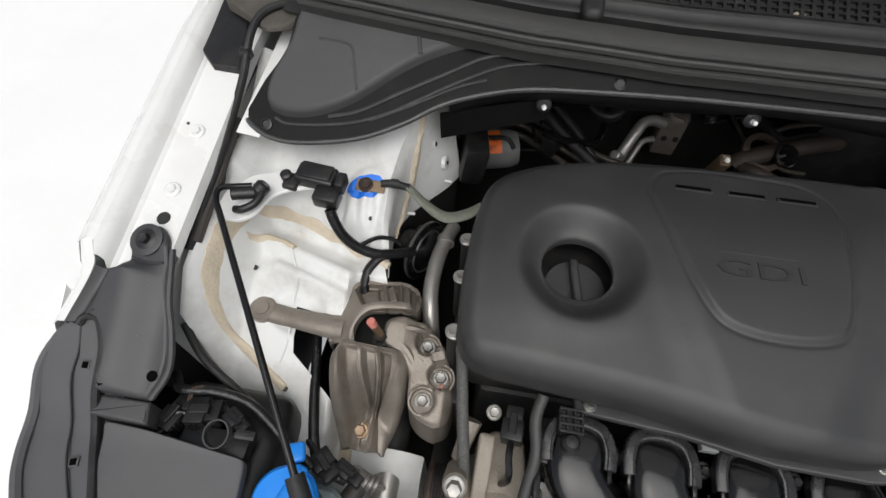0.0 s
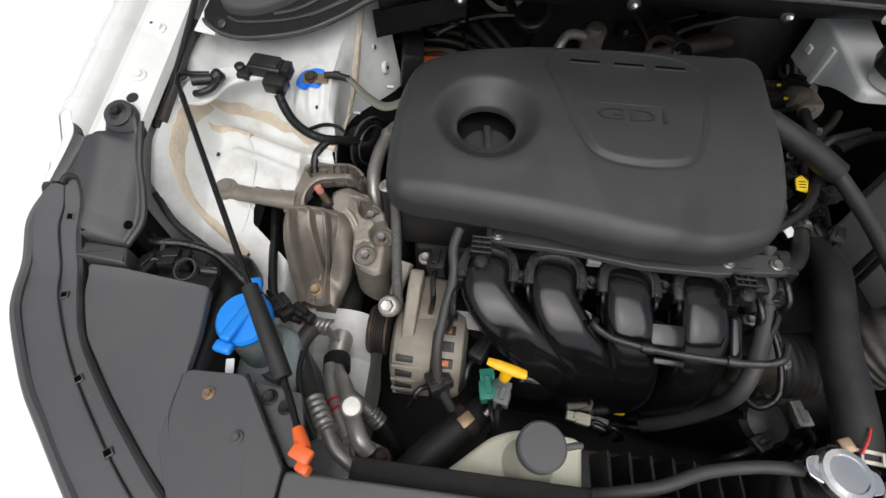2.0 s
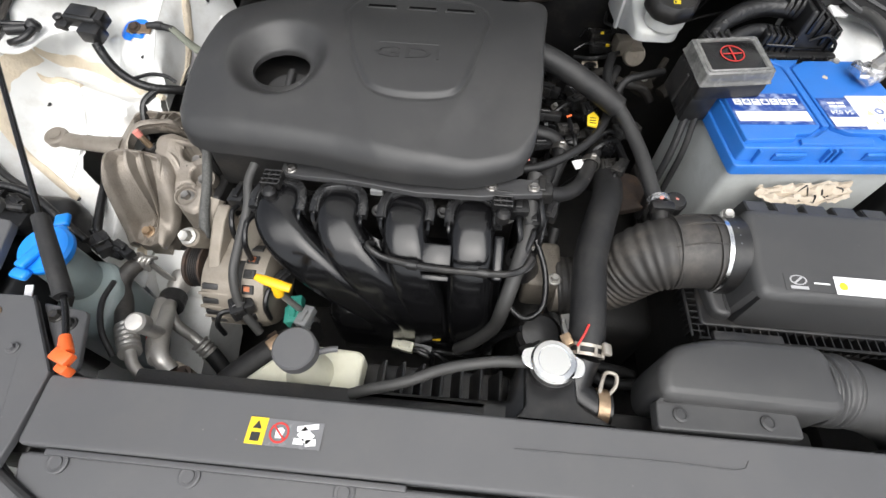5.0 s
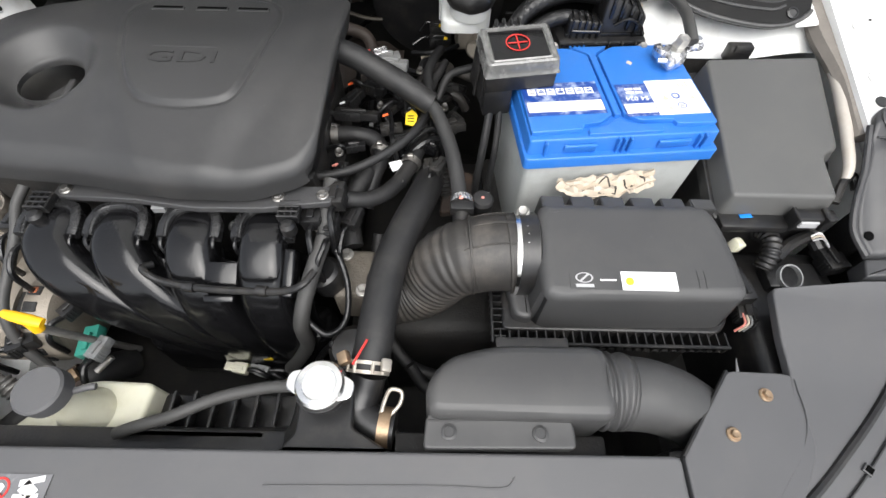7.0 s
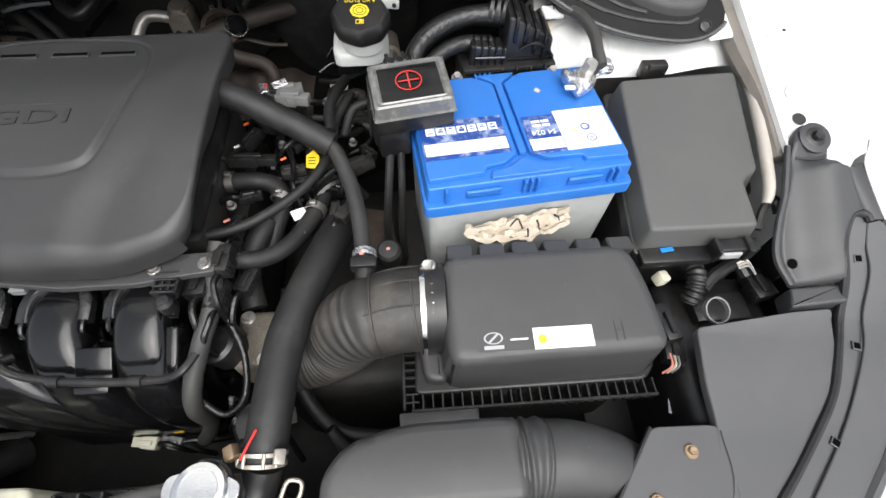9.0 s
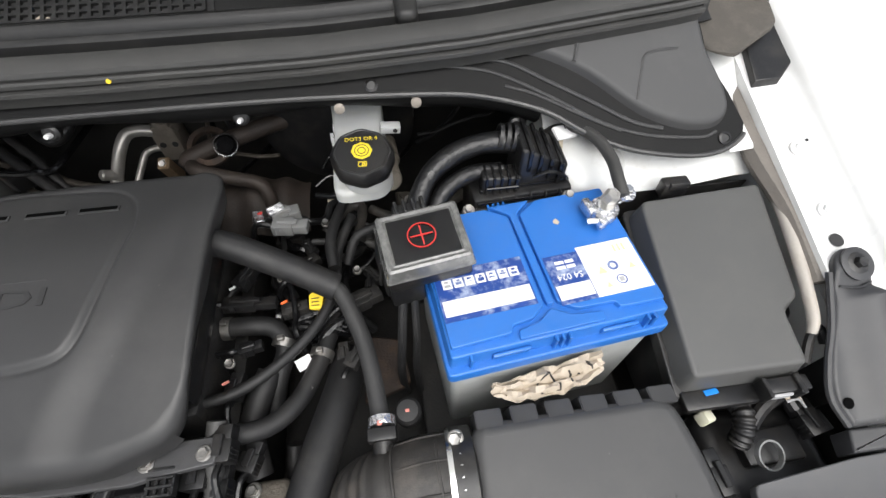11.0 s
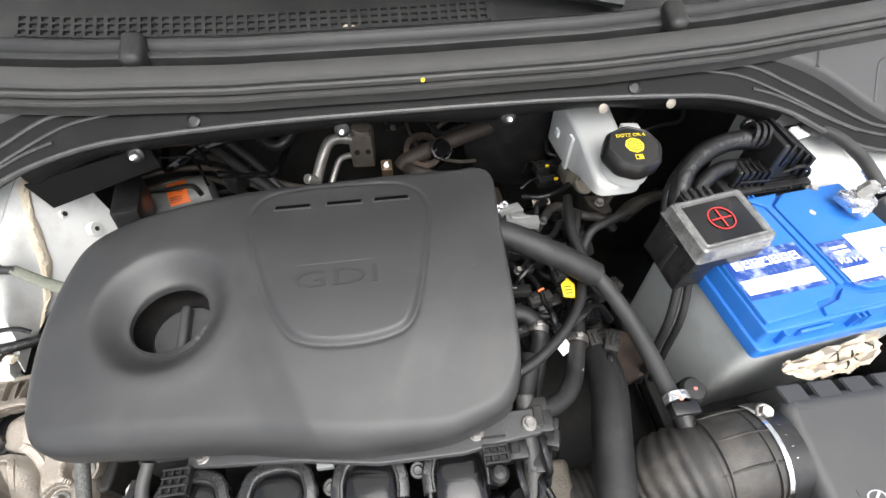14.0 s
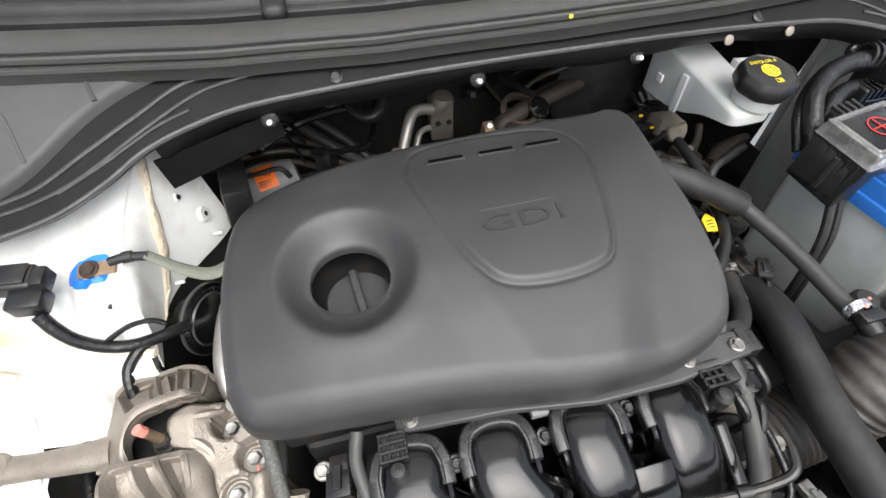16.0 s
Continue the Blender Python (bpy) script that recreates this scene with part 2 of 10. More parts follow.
GLASS = material("dark_windscreen", (0.02, 0.022, 0.022), 0.08, var=0.1, scale=5, bump=0.0, coat=0.3)
CONCRETE = material("pale_sunlit_concrete", (0.90, 0.895, 0.88), 0.8, var=0.03, scale=1.5, bump=0.2, bscale=60, dirt=(0.75, 0.74, 0.72), dirt_amt=0.15, dirt_scale=2.5)
GRAPH = material("matt_charcoal_plastic", (0.078, 0.078, 0.076), 0.5, var=0.1, scale=10, bump=0.2, bscale=1500, dirt=(0.12, 0.115, 0.105), dirt_amt=0.25, dirt_scale=9, rvar=0.05, depth=0.0006, specks=0.14)

# ---- building helpers ----
PLACE = {}


def thing(name, at, label, category, group="", kind=""):
    """An empty at a thing's base, to carry its parts."""
    e = new(name)
    e.empty_display_size = 0.02
    e.location = at
    PLACE[e] = Vector(at)
    return tagged(e, label, category, group, kind)


def part(name, bm, mat, parent=None, label="", angle=34):
    """One mesh object from a bmesh in world metres, under a thing or a part."""
    bmesh.ops.recalc_face_normals(bm, faces=bm.faces)
    co = [v.co for v in bm.verts]
    c = Vector([(min(p[i] for p in co) + max(p[i] for p in co)) / 2 for i in range(3)])
    bmesh.ops.translate(bm, verts=bm.verts, vec=-c)
    me = bpy.data.meshes.new(name)
    bm.to_mesh(me)
    bm.free()
    me.materials.append(mat)
    me.polygons.foreach_set("use_smooth", [True] * len(me.polygons))
    me.set_sharp_from_angle(angle=radians(angle))
    ob = new(name, me)
    ob.location = c
    PLACE[ob] = c
    if parent:
        ob.parent = parent
        ob.matrix_parent_inverse = Matrix.Translation(-PLACE[parent])
    return tagged(ob, label)


def solo(name, bm, mat, label, category, group="", kind="", angle=34):
    """A thing of one mesh."""
    return tagged(part(name, bm, mat, None, "", angle), label, category, group, kind)


def frame_of(axis):
    """Two directions square to an axis."""
    a = Vector(axis).normalized()
    u = a.cross(Vector((0, 0, 1)) if abs(a.z) < 0.9 else Vector((0, 1, 0))).normalized()
    return a, u, a.cross(u)


def rings(bm, loops, caps=True, closed=True):
    """Skin between loops of equally many points."""
    vs = [[bm.verts.new(p) for p in lp] for lp in loops]
    n = len(vs[0])
    for a, b in zip(vs, vs[1:]):
        for i in range(n if closed else n - 1):
            j = (i + 1) % n
            bm.faces.new((a[i], a[j], b[j], b[i]))
    if caps and closed:
        bm.faces.new(vs[0][::-1])
        bm.faces.new(vs[-1])
    return bm


def box(lo, hi, bev=0.002, seg=2, m=None, bm=None):
    """A box with rounded edges between two corners; m turns it about its middle."""
    bm = bm or bmesh.new()
    lo, hi = Vector(lo), Vector(hi)
    c, s = (lo + hi) / 2, hi - lo
    t = Matrix.Translation(c) @ (m or Matrix()) @ Matrix.Diagonal((*s, 1))
    vs = bmesh.ops.create_cube(bm, size=1, matrix=t)["verts"]
    if bev:
        es = list({e for v in vs for e in v.link_edges})
        bmesh.ops.bevel(bm, geom=es, offset=min(bev, min(s) * 0.45), segments=seg, profile=0.5, affect="EDGES", clamp_overlap=True)
    return bm


def rounded(poly, r, n=4):
    """A flat outline with its corners rounded; r is one radius or one for each corner."""
    out = []
    for i, p in enumerate(poly):
        rad = r[i] if isinstance(r, (list, tuple)) else r
        p, a, b = Vector(p), Vector(poly[i - 1]), Vector(poly[(i + 1) % len(poly)])
        da, db = (a - p), (b - p)
        d = min(rad, da.length * 0.45, db.length * 0.45)
        if d < 1e-5:
            out.append(tuple(p))
            continue
        q0, q1 = p + da.normalized() * d, p + db.normalized() * d
        for k in range(n + 1):
            t = k / n
            out.append(tuple((1 - t) ** 2 * q0 + 2 * t * (1 - t) * p + t * t * q1))
    return out


def flat(zf):
    return zf if callable(zf) else (lambda x, y: zf)


def prism(poly, z0, z1, bev=0.0, taper=0.0, bm=None, cuts=()):
    """An upright block over a flat outline; z0 and z1 are heights or functions of x, y. The top edge is rounded over bev, and the
    top is drawn in by taper."""
    bm = bm or bmesh.new()
    f0, f1 = flat(z0), flat(z1)
    c = sum((Vector(p) for p in poly), Vector((0, 0))) / len(poly)

    def inset(d):
        if d == 0:
            return [Vector(p) for p in poly]
        n = len(poly)
        area = sum(poly[i - 1][0] * poly[i][1] - poly[i][0] * poly[i - 1][1] for i in range(n))
        sg = 1 if area > 0 else -1
        res = []
        for i, p in enumerate(poly):
            p, a, b = Vector(p), Vector(poly[i - 1]), Vector(poly[(i + 1) % n])
            e1, e2 = (p - a).normalized(), (b - p).normalized()
            n1, n2 = Vector((-e1.y, e1.x)) * sg, Vector((-e2.y, e2.x)) * sg
            h = n1 + n2
            h = h.normalized() if h.length > 1e-6 else n1
            res.append(p + h * d / max(0.5, h.dot(n1)))
        return res
    loops = [[(p.x, p.y, -1.0) for p in inset(0)]]
    if bev:
        for k in range(4):
            a = k / 3 * math.pi / 2
            loops.append([(p.x, p.y, -bev * (1 - math.sin(a))) for p in inset(taper + bev * (1 - math.cos(a)))])
        loops.append([(p.x, p.y, 0.0) for p in inset(taper + bev * 1.25)])
    else:
        loops.append([(p.x, p.y, 0.0) for p in inset(taper)])
    b = rings(bmesh.new(), loops)
    for y in cuts:
        bmesh.ops.bisect_plane(b, geom=b.verts[:] + b.edges[:] + b.faces[:], plane_co=(0, y, 0), plane_no=(0, 1, 0))
    if callable(z1) and bev > 0.003:
        for ax, no in ((0, (1, 0, 0)), (1, (0, 1, 0))):
            lo, hi = min(p[ax] for p in poly), max(p[ax] for p in poly)
            for k in range(1, 12):
                bmesh.ops.bisect_plane(b, geom=b.verts[:] + b.edges[:] + b.faces[:], plane_co=[lo + (hi - lo) * k / 12 + 0.0003] * 3, plane_no=no)
    for v in b.verts:
        v.co.z = f0(v.co.x, v.co.y) if v.co.z < -0.5 else f1(v.co.x, v.co.y) + v.co.z
    me = bpy.data.meshes.new("tmp")
    b.to_mesh(me)
    b.free()
    bm.from_mesh(me)
    bpy.data.meshes.remove(me)
    return bm


def spline(pts, sub=6):
    """A smooth line through points."""
    ps = [Vector(p) for p in pts]
    if len(ps) < 3:
        return [ps[0].lerp(ps[-1], k / sub) for k in range(sub + 1)]
    ext = [ps[0] * 2 - ps[1]] + ps + [ps[-1] * 2 - ps[-2]]
    out = []
    for i in range(1, len(ext) - 2):
        a, b, c, d = ext[i - 1:i + 3]
        for k in range(sub):
            t = k / sub
            out.append(0.5 * (2 * b + (c - a) * t + (2 * a - 5 * b + 4 * c - d) * t * t + (3 * b - a - 3 * c + d) * t ** 3))
    return out + [ps[-1]]


def tube(pts, r, n=12, sub=6, bm=None, caps=True, ripple=None, squash=1.0):
    """A hose or rod through points. r: one radius, or one for each point. ripple: (pitch, depth) of a corrugated wall."""
    bm = bm or bmesh.new()
    if ripple:
        sub = max(sub, 28)
    line = spline(pts, sub)
    rs = list(r) if isinstance(r, (list, tuple)) else [r] * len(pts)
    loops, up, s = [], None, 0.0
    for i, p in enumerate(line):
        d = (line[min(i + 1, len(line) - 1)] - line[max(i - 1, 0)]).normalized()
        if up is None:
            up = d.cross(Vector((0, 0, 1)) if abs(d.z) < 0.9 else Vector((0, 1, 0))).normalized()
        up = (up - d * up.dot(d)).normalized()
        w = d.cross(up)
        u = i / (len(line) - 1) * (len(rs) - 1)
        k = min(int(u), len(rs) - 2) if len(rs) > 1 else 0
        rad = rs[k] + (rs[min(k + 1, len(rs) - 1)] - rs[k]) * (u - k)
        if i:
            s += (p - line[i - 1]).length
        if ripple:
            rad += ripple[1] * math.sin(2 * math.pi * s / ripple[0])
        loops.append([p + (up * math.cos(a) + w * math.sin(a) * squash) * rad for a in (2 * math.pi * j / n for j in range(n))])
    return rings(bm, loops, caps)


def lathe(prof, o, axis=(0, 0, 1), n=24, bm=None):
    """A turned body: prof is radius and height along the axis."""
    bm = bm or bmesh.new()
    a, u, w = frame_of(axis)
    o = Vector(o)
    hoop = len(prof) == 4 and len({p[0] for p in prof}) == 2 and (prof[0][0] == prof[3][0] or prof[0][1] == prof[3][1])
    if hoop:
        prof = list(prof) + [prof[0]]
    return rings(bm, [[o + a * h + (u * math.cos(t) + w * math.sin(t)) * max(r, 1e-4) for t in (2 * math.pi * j / n for j in range(n))] for r, h in prof], not hoop)


def bolt(o, axis=(0, 0, 1), r=0.006, h=0.005, washer=1.6, bm=None):
    """A hexagon bolt head with a flange."""
    bm = bm or bmesh.new()
    w = r * washer
    lathe([(w, -0.001), (w, 0.0012), (w * 0.86, 0.0022)], o, axis, 18, bm)
    lathe([(r, 0.0015), (r, 0.0015 + h * 0.8), (r * 0.86, 0.0015 + h), (r * 0.5, 0.0015 + h * 0.94)], o, axis, 6, bm)
    return bm


def sheet(fn, nu, nv, thick=0.0015, bm=None):
    """A curved panel fn(u, v) with thickness."""
    bm = bm or bmesh.new()
    g = [[Vector(fn(i / nu, j / nv)) for j in range(nv + 1)] for i in range(nu + 1)]
    top, low = [], []
    for i in range(nu + 1):
        rt, rl = [], []
        for j in range(nv + 1):
            du = g[min(i + 1, nu)][j] - g[max(i - 1, 0)][j]
            dv = g[i][min(j + 1, nv)] - g[i][max(j - 1, 0)]
            nrm = du.cross(dv)
            nrm = nrm.normalized() if nrm.length > 1e-12 else Vector((0, 0, 1))
            rt.append(bm.verts.new(g[i][j]))
            rl.append(bm.verts.new(g[i][j] - nrm * thick))
        top.append(rt)
        low.append(rl)
    for i in range(nu):
        for j in range(nv):
            bm.faces.new((top[i][j], top[i + 1][j], top[i + 1][j + 1], top[i][j + 1]))
            bm.faces.new((low[i][j], low[i][j + 1], low[i + 1][j + 1], low[i + 1][j]))
    for i in range(nu):
        bm.faces.new((top[i][0], low[i][0], low[i + 1][0], top[i + 1][0]))
        bm.faces.new((top[i][nv], top[i + 1][nv], low[i + 1][nv], low[i][nv]))
    for j in range(nv):
        bm.faces.new((top[0][j], top[0][j + 1], low[0][j + 1], low[0][j]))
        bm.faces.new((top[nu][j], low[nu][j], low[nu][j + 1], top[nu][j + 1]))
    return bm


def smooth(a, b, x):
    t = min(1.0, max(0.0, (x - a) / (b - a)))
    return t * t * (3 - 2 * t)


def lerp_table(tab, x):
    """Straight between the rows (x, value) of a table."""
    if x <= tab[0][0]:
        return tab[0][1]
    for (x0, v0), (x1, v1) in zip(tab, tab[1:]):
        if x <= x1:
            return v0 + (v1 - v0) * (x - x0) / (x1 - x0)
    return tab[-1][1]


def glide(tab, x):
    """Smoothly between the rows (x, value) of a table."""
    if x <= tab[0][0]:
        return tab[0][1]
    if x >= tab[-1][0]:
        return tab[-1][1]
    i = max(k for k in range(len(tab) - 1) if tab[k][0] <= x)
    sl = []
    for k in (i, i + 1):
        a, b = tab[max(0, k - 1)], tab[min(len(tab) - 1, k + 1)]
        sl.append((b[1] - a[1]) / (b[0] - a[0]))
    (x0, v0), (x1, v1) = tab[i], tab[i + 1]
    h = x1 - x0
    t = (x - x0) / h
    return v0 * (1 + 2 * t) * (1 - t) ** 2 + sl[0] * h * t * (1 - t) ** 2 + v1 * t * t * (3 - 2 * t) + sl[1] * h * t * t * (t - 1)


def away(p, line, closed=False):
    """How far a flat point lies from a line of points."""
    best = 9.0
    for a, b in zip(line, line[1:] + (line[:1] if closed else [])):
        ax, ay, bx, by = a[0], a[1], b[0], b[1]
        dx, dy = bx - ax, by - ay
        t = ((p[0] - ax) * dx + (p[1] - ay) * dy) / max(1e-12, dx * dx + dy * dy)
        t = min(1.0, max(0.0, t))
        best = min(best, math.hypot(p[0] - ax - t * dx, p[1] - ay - t * dy))
    return best


def within(p, poly):
    c = False
    for (ax, ay), (bx, by) in zip(poly, poly[1:] + poly[:1]):
        if (ay > p[1]) != (by > p[1]) and p[0] < (bx - ax) * (p[1] - ay) / (by - ay) + ax:
            c = not c
    return c


def lettering(text, size, m, thick=0.0004):
    """Raised writing in the built-in font; m lays it in place, its middle at the origin."""
    cu = bpy.data.curves.new("lettering", "FONT")
    cu.body, cu.size, cu.extrude, cu.align_x, cu.align_y, cu.resolution_u = text, size, thick, "CENTER", "CENTER", 2
    ob = bpy.data.objects.new("lettering", cu)
    me = bpy.data.meshes.new_from_object(ob)
    bm = bmesh.new()
    bm.from_mesh(me)
    bm.transform(m)
    bpy.data.objects.remove(ob)
    bpy.data.curves.remove(cu)
    bpy.data.meshes.remove(me)
    return bm


def plug(o, size, rz=0.0, rx=0.0, bm=None):
    """A cable connector: a stepped body with a latch and ribs."""
    bm = bm or bmesh.new()
    m = Matrix.Translation(o) @ Euler((radians(rx), 0, radians(rz))).to_matrix().to_4x4()
    l, w, h = size
    b2 = bmesh.new()
    box((-l / 2, -w / 2, -h / 2), (l * 0.1, w / 2, h / 2), 0.0012, 2, bm=b2)
    box((l * 0.08, -w * 0.4, -h * 0.4), (l / 2, w * 0.4, h * 0.4), 0.001, 2, bm=b2)
    box((-l * 0.35, -w * 0.18, h * 0.4), (l * 0.22, w * 0.18, h * 0.68), 0.0008, 1, bm=b2)
    for k in range(3):
        box((-l * (0.42 - 0.12 * k), -w * 0.54, -h * 0.38), (-l * (0.37 - 0.12 * k), w * 0.54, h * 0.38), 0.0004, 1, bm=b2)
    b2.transform(m)
    me = bpy.data.meshes.new("tmp")
    b2.to_mesh(me)
    b2.free()
    bm.from_mesh(me)
    bpy.data.meshes.remove(me)
    return bm

# ---- ground and car body ----
g = bmesh.new()
bmesh.ops.create_grid(g, x_segments=8, y_segments=8, size=150)
tagged(part("ground", g, CONCRETE), "pale dusty concrete yard in strong light", "ground", kind="structure")

body = thing("car", (0, 0, 0.25), "white painted car front with its engine bay uncovered", "car")


def deck(y):
    """Height of the plastic shields round the lamps, by distance along the car."""
    return lerp_table([(-0.6, 0.80), (-0.45, 0.838), (-0.35, 0.850), (-0.27, 0.852), (-0.17, 0.862), (-0.11, 0.886), (-0.04, 0.925), (0, 0.948), (0.05, 0.958)], y)


def wing_z(y):
    return 0.946 + 0.27 * max(y, -0.05) if y < 0.28 else 1.0216 + 0.16 * (y - 0.28)


WING = [(-0.699, -0.012), (-0.700, 0.0), (-0.752, 0.0), (-0.757, 0.004), (-0.762, 0.018), (-0.769, 0.024), (-0.778, 0.024), (-0.795, 0.012), (-0.822, -0.03), (-0.842, -0.10), (-0.852, -0.25), (-0.855, -0.45), (-0.845, -0.62)]


def wing(side):
    def fn(u, v):
        k = u * (len(WING) - 1)
        i = min(int(k), len(WING) - 2)
        (x0, h0), (x1, h1) = WING[i], WING[i + 1]
        x, h = x0 + (x1 - x0) * (k - i), h0 + (h1 - h0) * (k - i)
        y0 = -0.035 + 0.035 * smooth(-0.745, -0.728, x) + 0.011 * smooth(-0.755, -0.760, x) + 0.014 * smooth(-0.766, -0.770, x)
        y = y0 + (0.91 - y0) * v
        return (-side * x, y, wing_z(y) + h)
    fender = part("front_fender", sheet(fn, (len(WING) - 1) * 2, 40, 0.0012), PAINT, body)
    for y in (0.067, 0.142):
        part("bolt", bolt((side * 0.7265, y, wing_z(y) + 0.002), (0, -0.26, 1), 0.0055, 0.004, 1.7), PAINT, fender)
    y = 0.034
    part("hole", lathe([(0.0075, 0.0), (0.0075, 0.0007)], (side * 0.7235, y, wing_z(y) + 0.0013), (0, -0.26, 1), 20), INK, fender)
    for y in (0.152,):
        part("hole", lathe([(0.002, 0.0), (0.002, 0.0006)], (side * 0.742, y, wing_z(y) + 0.0013), (0, -0.26, 1), 10), INK, fender)
    # the wing's tip beside the lamp, running down to the bumper
    edge = spline([(-0.7735, -0.007, 0.9682), (-0.7690, -0.020, 0.9600), (-0.7660, -0.032, 0.9515), (-0.7735, -0.054, 0.937), (-0.7855, -0.083, 0.919)], 6)

    def tip(u, v):
        k = min(int(v * 24), 23)
        p = edge[k].lerp(edge[k + 1], v * 24 - k)
        return (-side * (p.x - lerp_table([(0, 0.0), (0.15, 0.012), (0.3, 0.0215), (0.5, 0.0485), (0.7, 0.0685), (1, 0.08)], u)), p.y, p.z - lerp_table([(0, 0.0), (0.15, 0.003), (0.3, 0.012), (0.5, 0.054), (0.7, 0.124), (1, 0.30)], u))
    part("wing_tip", sheet(tip, 20, 24, 0.0012), PAINT, fender)
    part("wheel_arch_liner", box((min(side * 0.742, side * 0.748), -0.24, 0.376), (max(side * 0.742, side * 0.748), -0.008, 0.830), 0.002), DARK, body)
    # grey wall between flange and tower
    part("apron_wall", sheet(lambda u, v: (side * (0.712 - 0.008 * u), -0.06 + 0.52 * v, wing_z(-0.06 + 0.52 * v) - 0.03 - 0.35 * u), 4, 20, 0.0012), BARE, body)


wing(-1)
wing(1)


def step_line(x):
    """Where the strut tower's upper deck breaks down to the lower one."""
    return lerp_table([(-0.72, 0.135), (-0.62, 0.132), (-0.57, 0.118), (-0.50, 0.112), (-0.43, 0.105)], x)


LOW = [(-0.20, 0.715), (-0.16, 0.735), (-0.10, 0.765), (-0.05, 0.805), (0.0, 0.832), (0.05, 0.852), (0.12, 0.865)]
OPENING = [(-0.598, 0.016), (-0.500, 0.004), (-0.499, -0.078), (-0.522, -0.084), (-0.588, -0.037)]


def tower_z(x, y):
    s = step_line(x)
    low = lerp_table(LOW, y)
    high = 0.896 + (y - s) * 0.60
    w = smooth(s - 0.022, s + 0.006, y)
    z = low + (high - low) * w
    # raised outer rim
    rim = smooth(-0.655, -0.700, x)
    z = max(z, z + rim * (lerp_table([(-0.1, 0.05), (0.0, 0.085), (0.1, 0.075), (0.2, 0.02)], y)))
    # two pressed ribs and a recess on the lower deck
    for a, b, hgt, wid in (((-0.655, 0.088), (-0.50, 0.045), 0.012, 0.010), ((-0.63, 0.055), (-0.49, 0.018), 0.010, 0.009), ((-0.640, 0.108), (-0.52, 0.082), -0.006, 0.008)):
        z += hgt * math.exp(-(away((x, y), [a, b]) / wid) ** 2) * (1 - w)
    z -= 0.007 * smooth(0.032, 0.022, math.hypot((x + 0.595) * 0.8, y - 0.012))
    z -= smooth(-0.536, -0.524, x) * smooth(0.062, 0.046, y) * (0.07 * smooth(-0.09, -0.03, y) + 0.04 * smooth(-0.03, -0.07, y))
    # dimples round the earth bolt
    r = math.hypot(x + 0.530, y - 0.150)
    a = math.atan2(y - 0.150, x + 0.530)
    z += 0.008 * smooth(0.03, 0.045, r) * smooth(0.085, 0.05, r) * math.cos(9 * a) * smooth(0.3, -0.4, math.sin(a))
    z += 0.005 * smooth(0.028, 0.018, r)
    z += 0.0035 * math.cos(x * 330) * smooth(s - 0.02, s + 0.004, y) * smooth(s + 0.045, s + 0.012, y) * smooth(-0.58, -0.56, x)
    return z


def front_edge(x):
    return lerp_table([(-0.70, -0.040), (-0.666, -0.066), (-0.592, -0.105), (-0.489, -0.150), (-0.43, -0.165)], x)


def inner_edge(y):
    return lerp_table([(-0.17, -0.500), (-0.10, -0.496), (-0.04, -0.488), (0.0, -0.484), (0.05, -0.486), (0.08, -0.498), (0.12, -0.506), (0.16, -0.505), (0.20, -0.498), (0.238, -0.485), (0.29, -0.460)], y)


bm = bmesh.new()
NX, NY = 74, 92
rows = []
for i in range(NX + 1):
    x = -0.702 + (0.702 - 0.432) * i / NX
    y0 = front_edge(x)
    col = []
    for j in range(NY + 1):
        y = y0 + (0.29 - y0) * j / NY
        xx = -0.702 + (inner_edge(y) + 0.702) * i / NX
        col.append(bm.verts.new((xx, y, tower_z(xx, y))))
    rows.append(col)
for i in range(NX):
    for j in range(NY):
        bm.faces.new((rows[i][j], rows[i + 1][j], rows[i + 1][j + 1], rows[i][j + 1]))
for a, b in zip(OPENING, OPENING[1:] + OPENING[:1]):
    near = [f for f in bm.faces if abs(f.calc_center_median().x + 0.55) < 0.08 and abs(f.calc_center_median().y + 0.03) < 0.08]
    geo = near + list({e for f in near for e in f.edges}) + list({v for f in near for v in f.verts})
    bmesh.ops.bisect_plane(bm, geom=geo, plane_co=(a[0], a[1], 0), plane_no=(b[1] - a[1], a[0] - b[0], 0))
cut = [f for f in bm.faces if within(tuple(f.calc_center_median())[:2], OPENING)]
bmesh.ops.delete(bm, geom=cut, context="FACES")
tower = part("strut_tower", bm, BARE, body, "bare white painted strut tower with beige sealant", 60)
# skirts of the tower: outer rim, front edge and engine side
part("apron_skirt", sheet(lambda u, v: (-0.702 + 0.20 * v, front_edge(-0.702 + 0.20 * v) - 0.01 * u, tower_z(-0.702 + 0.20 * v, front_edge(-0.702 + 0.20 * v)) - 0.22 * u), 6, 24, 0.0015), BARE, body)
part("apron_inner_side", sheet(lambda u, v: (inner_edge(-0.16 + 0.25 * v) - 0.0005 - 0.03 * u, -0.16 + 0.25 * v, tower_z(inner_edge(-0.16 + 0.25 * v), -0.16 + 0.25 * v) - 0.002 - 0.30 * u), 10, 30, 0.0015), BARE, body)


def tower_wall(u, y):
    """The steep side of the tower towards the engine, from the edge of its deck down."""
    x = inner_edge(y)
    z = tower_z(x, y) - 0.001
    roll = 0.006 * math.sin(min(1.0, u * 4) * math.pi / 2)
    return Vector((x + roll + 0.026 * u * smooth(0.17, 0.27, y), y - 0.010 * u, z - (z - 0.835) * u))


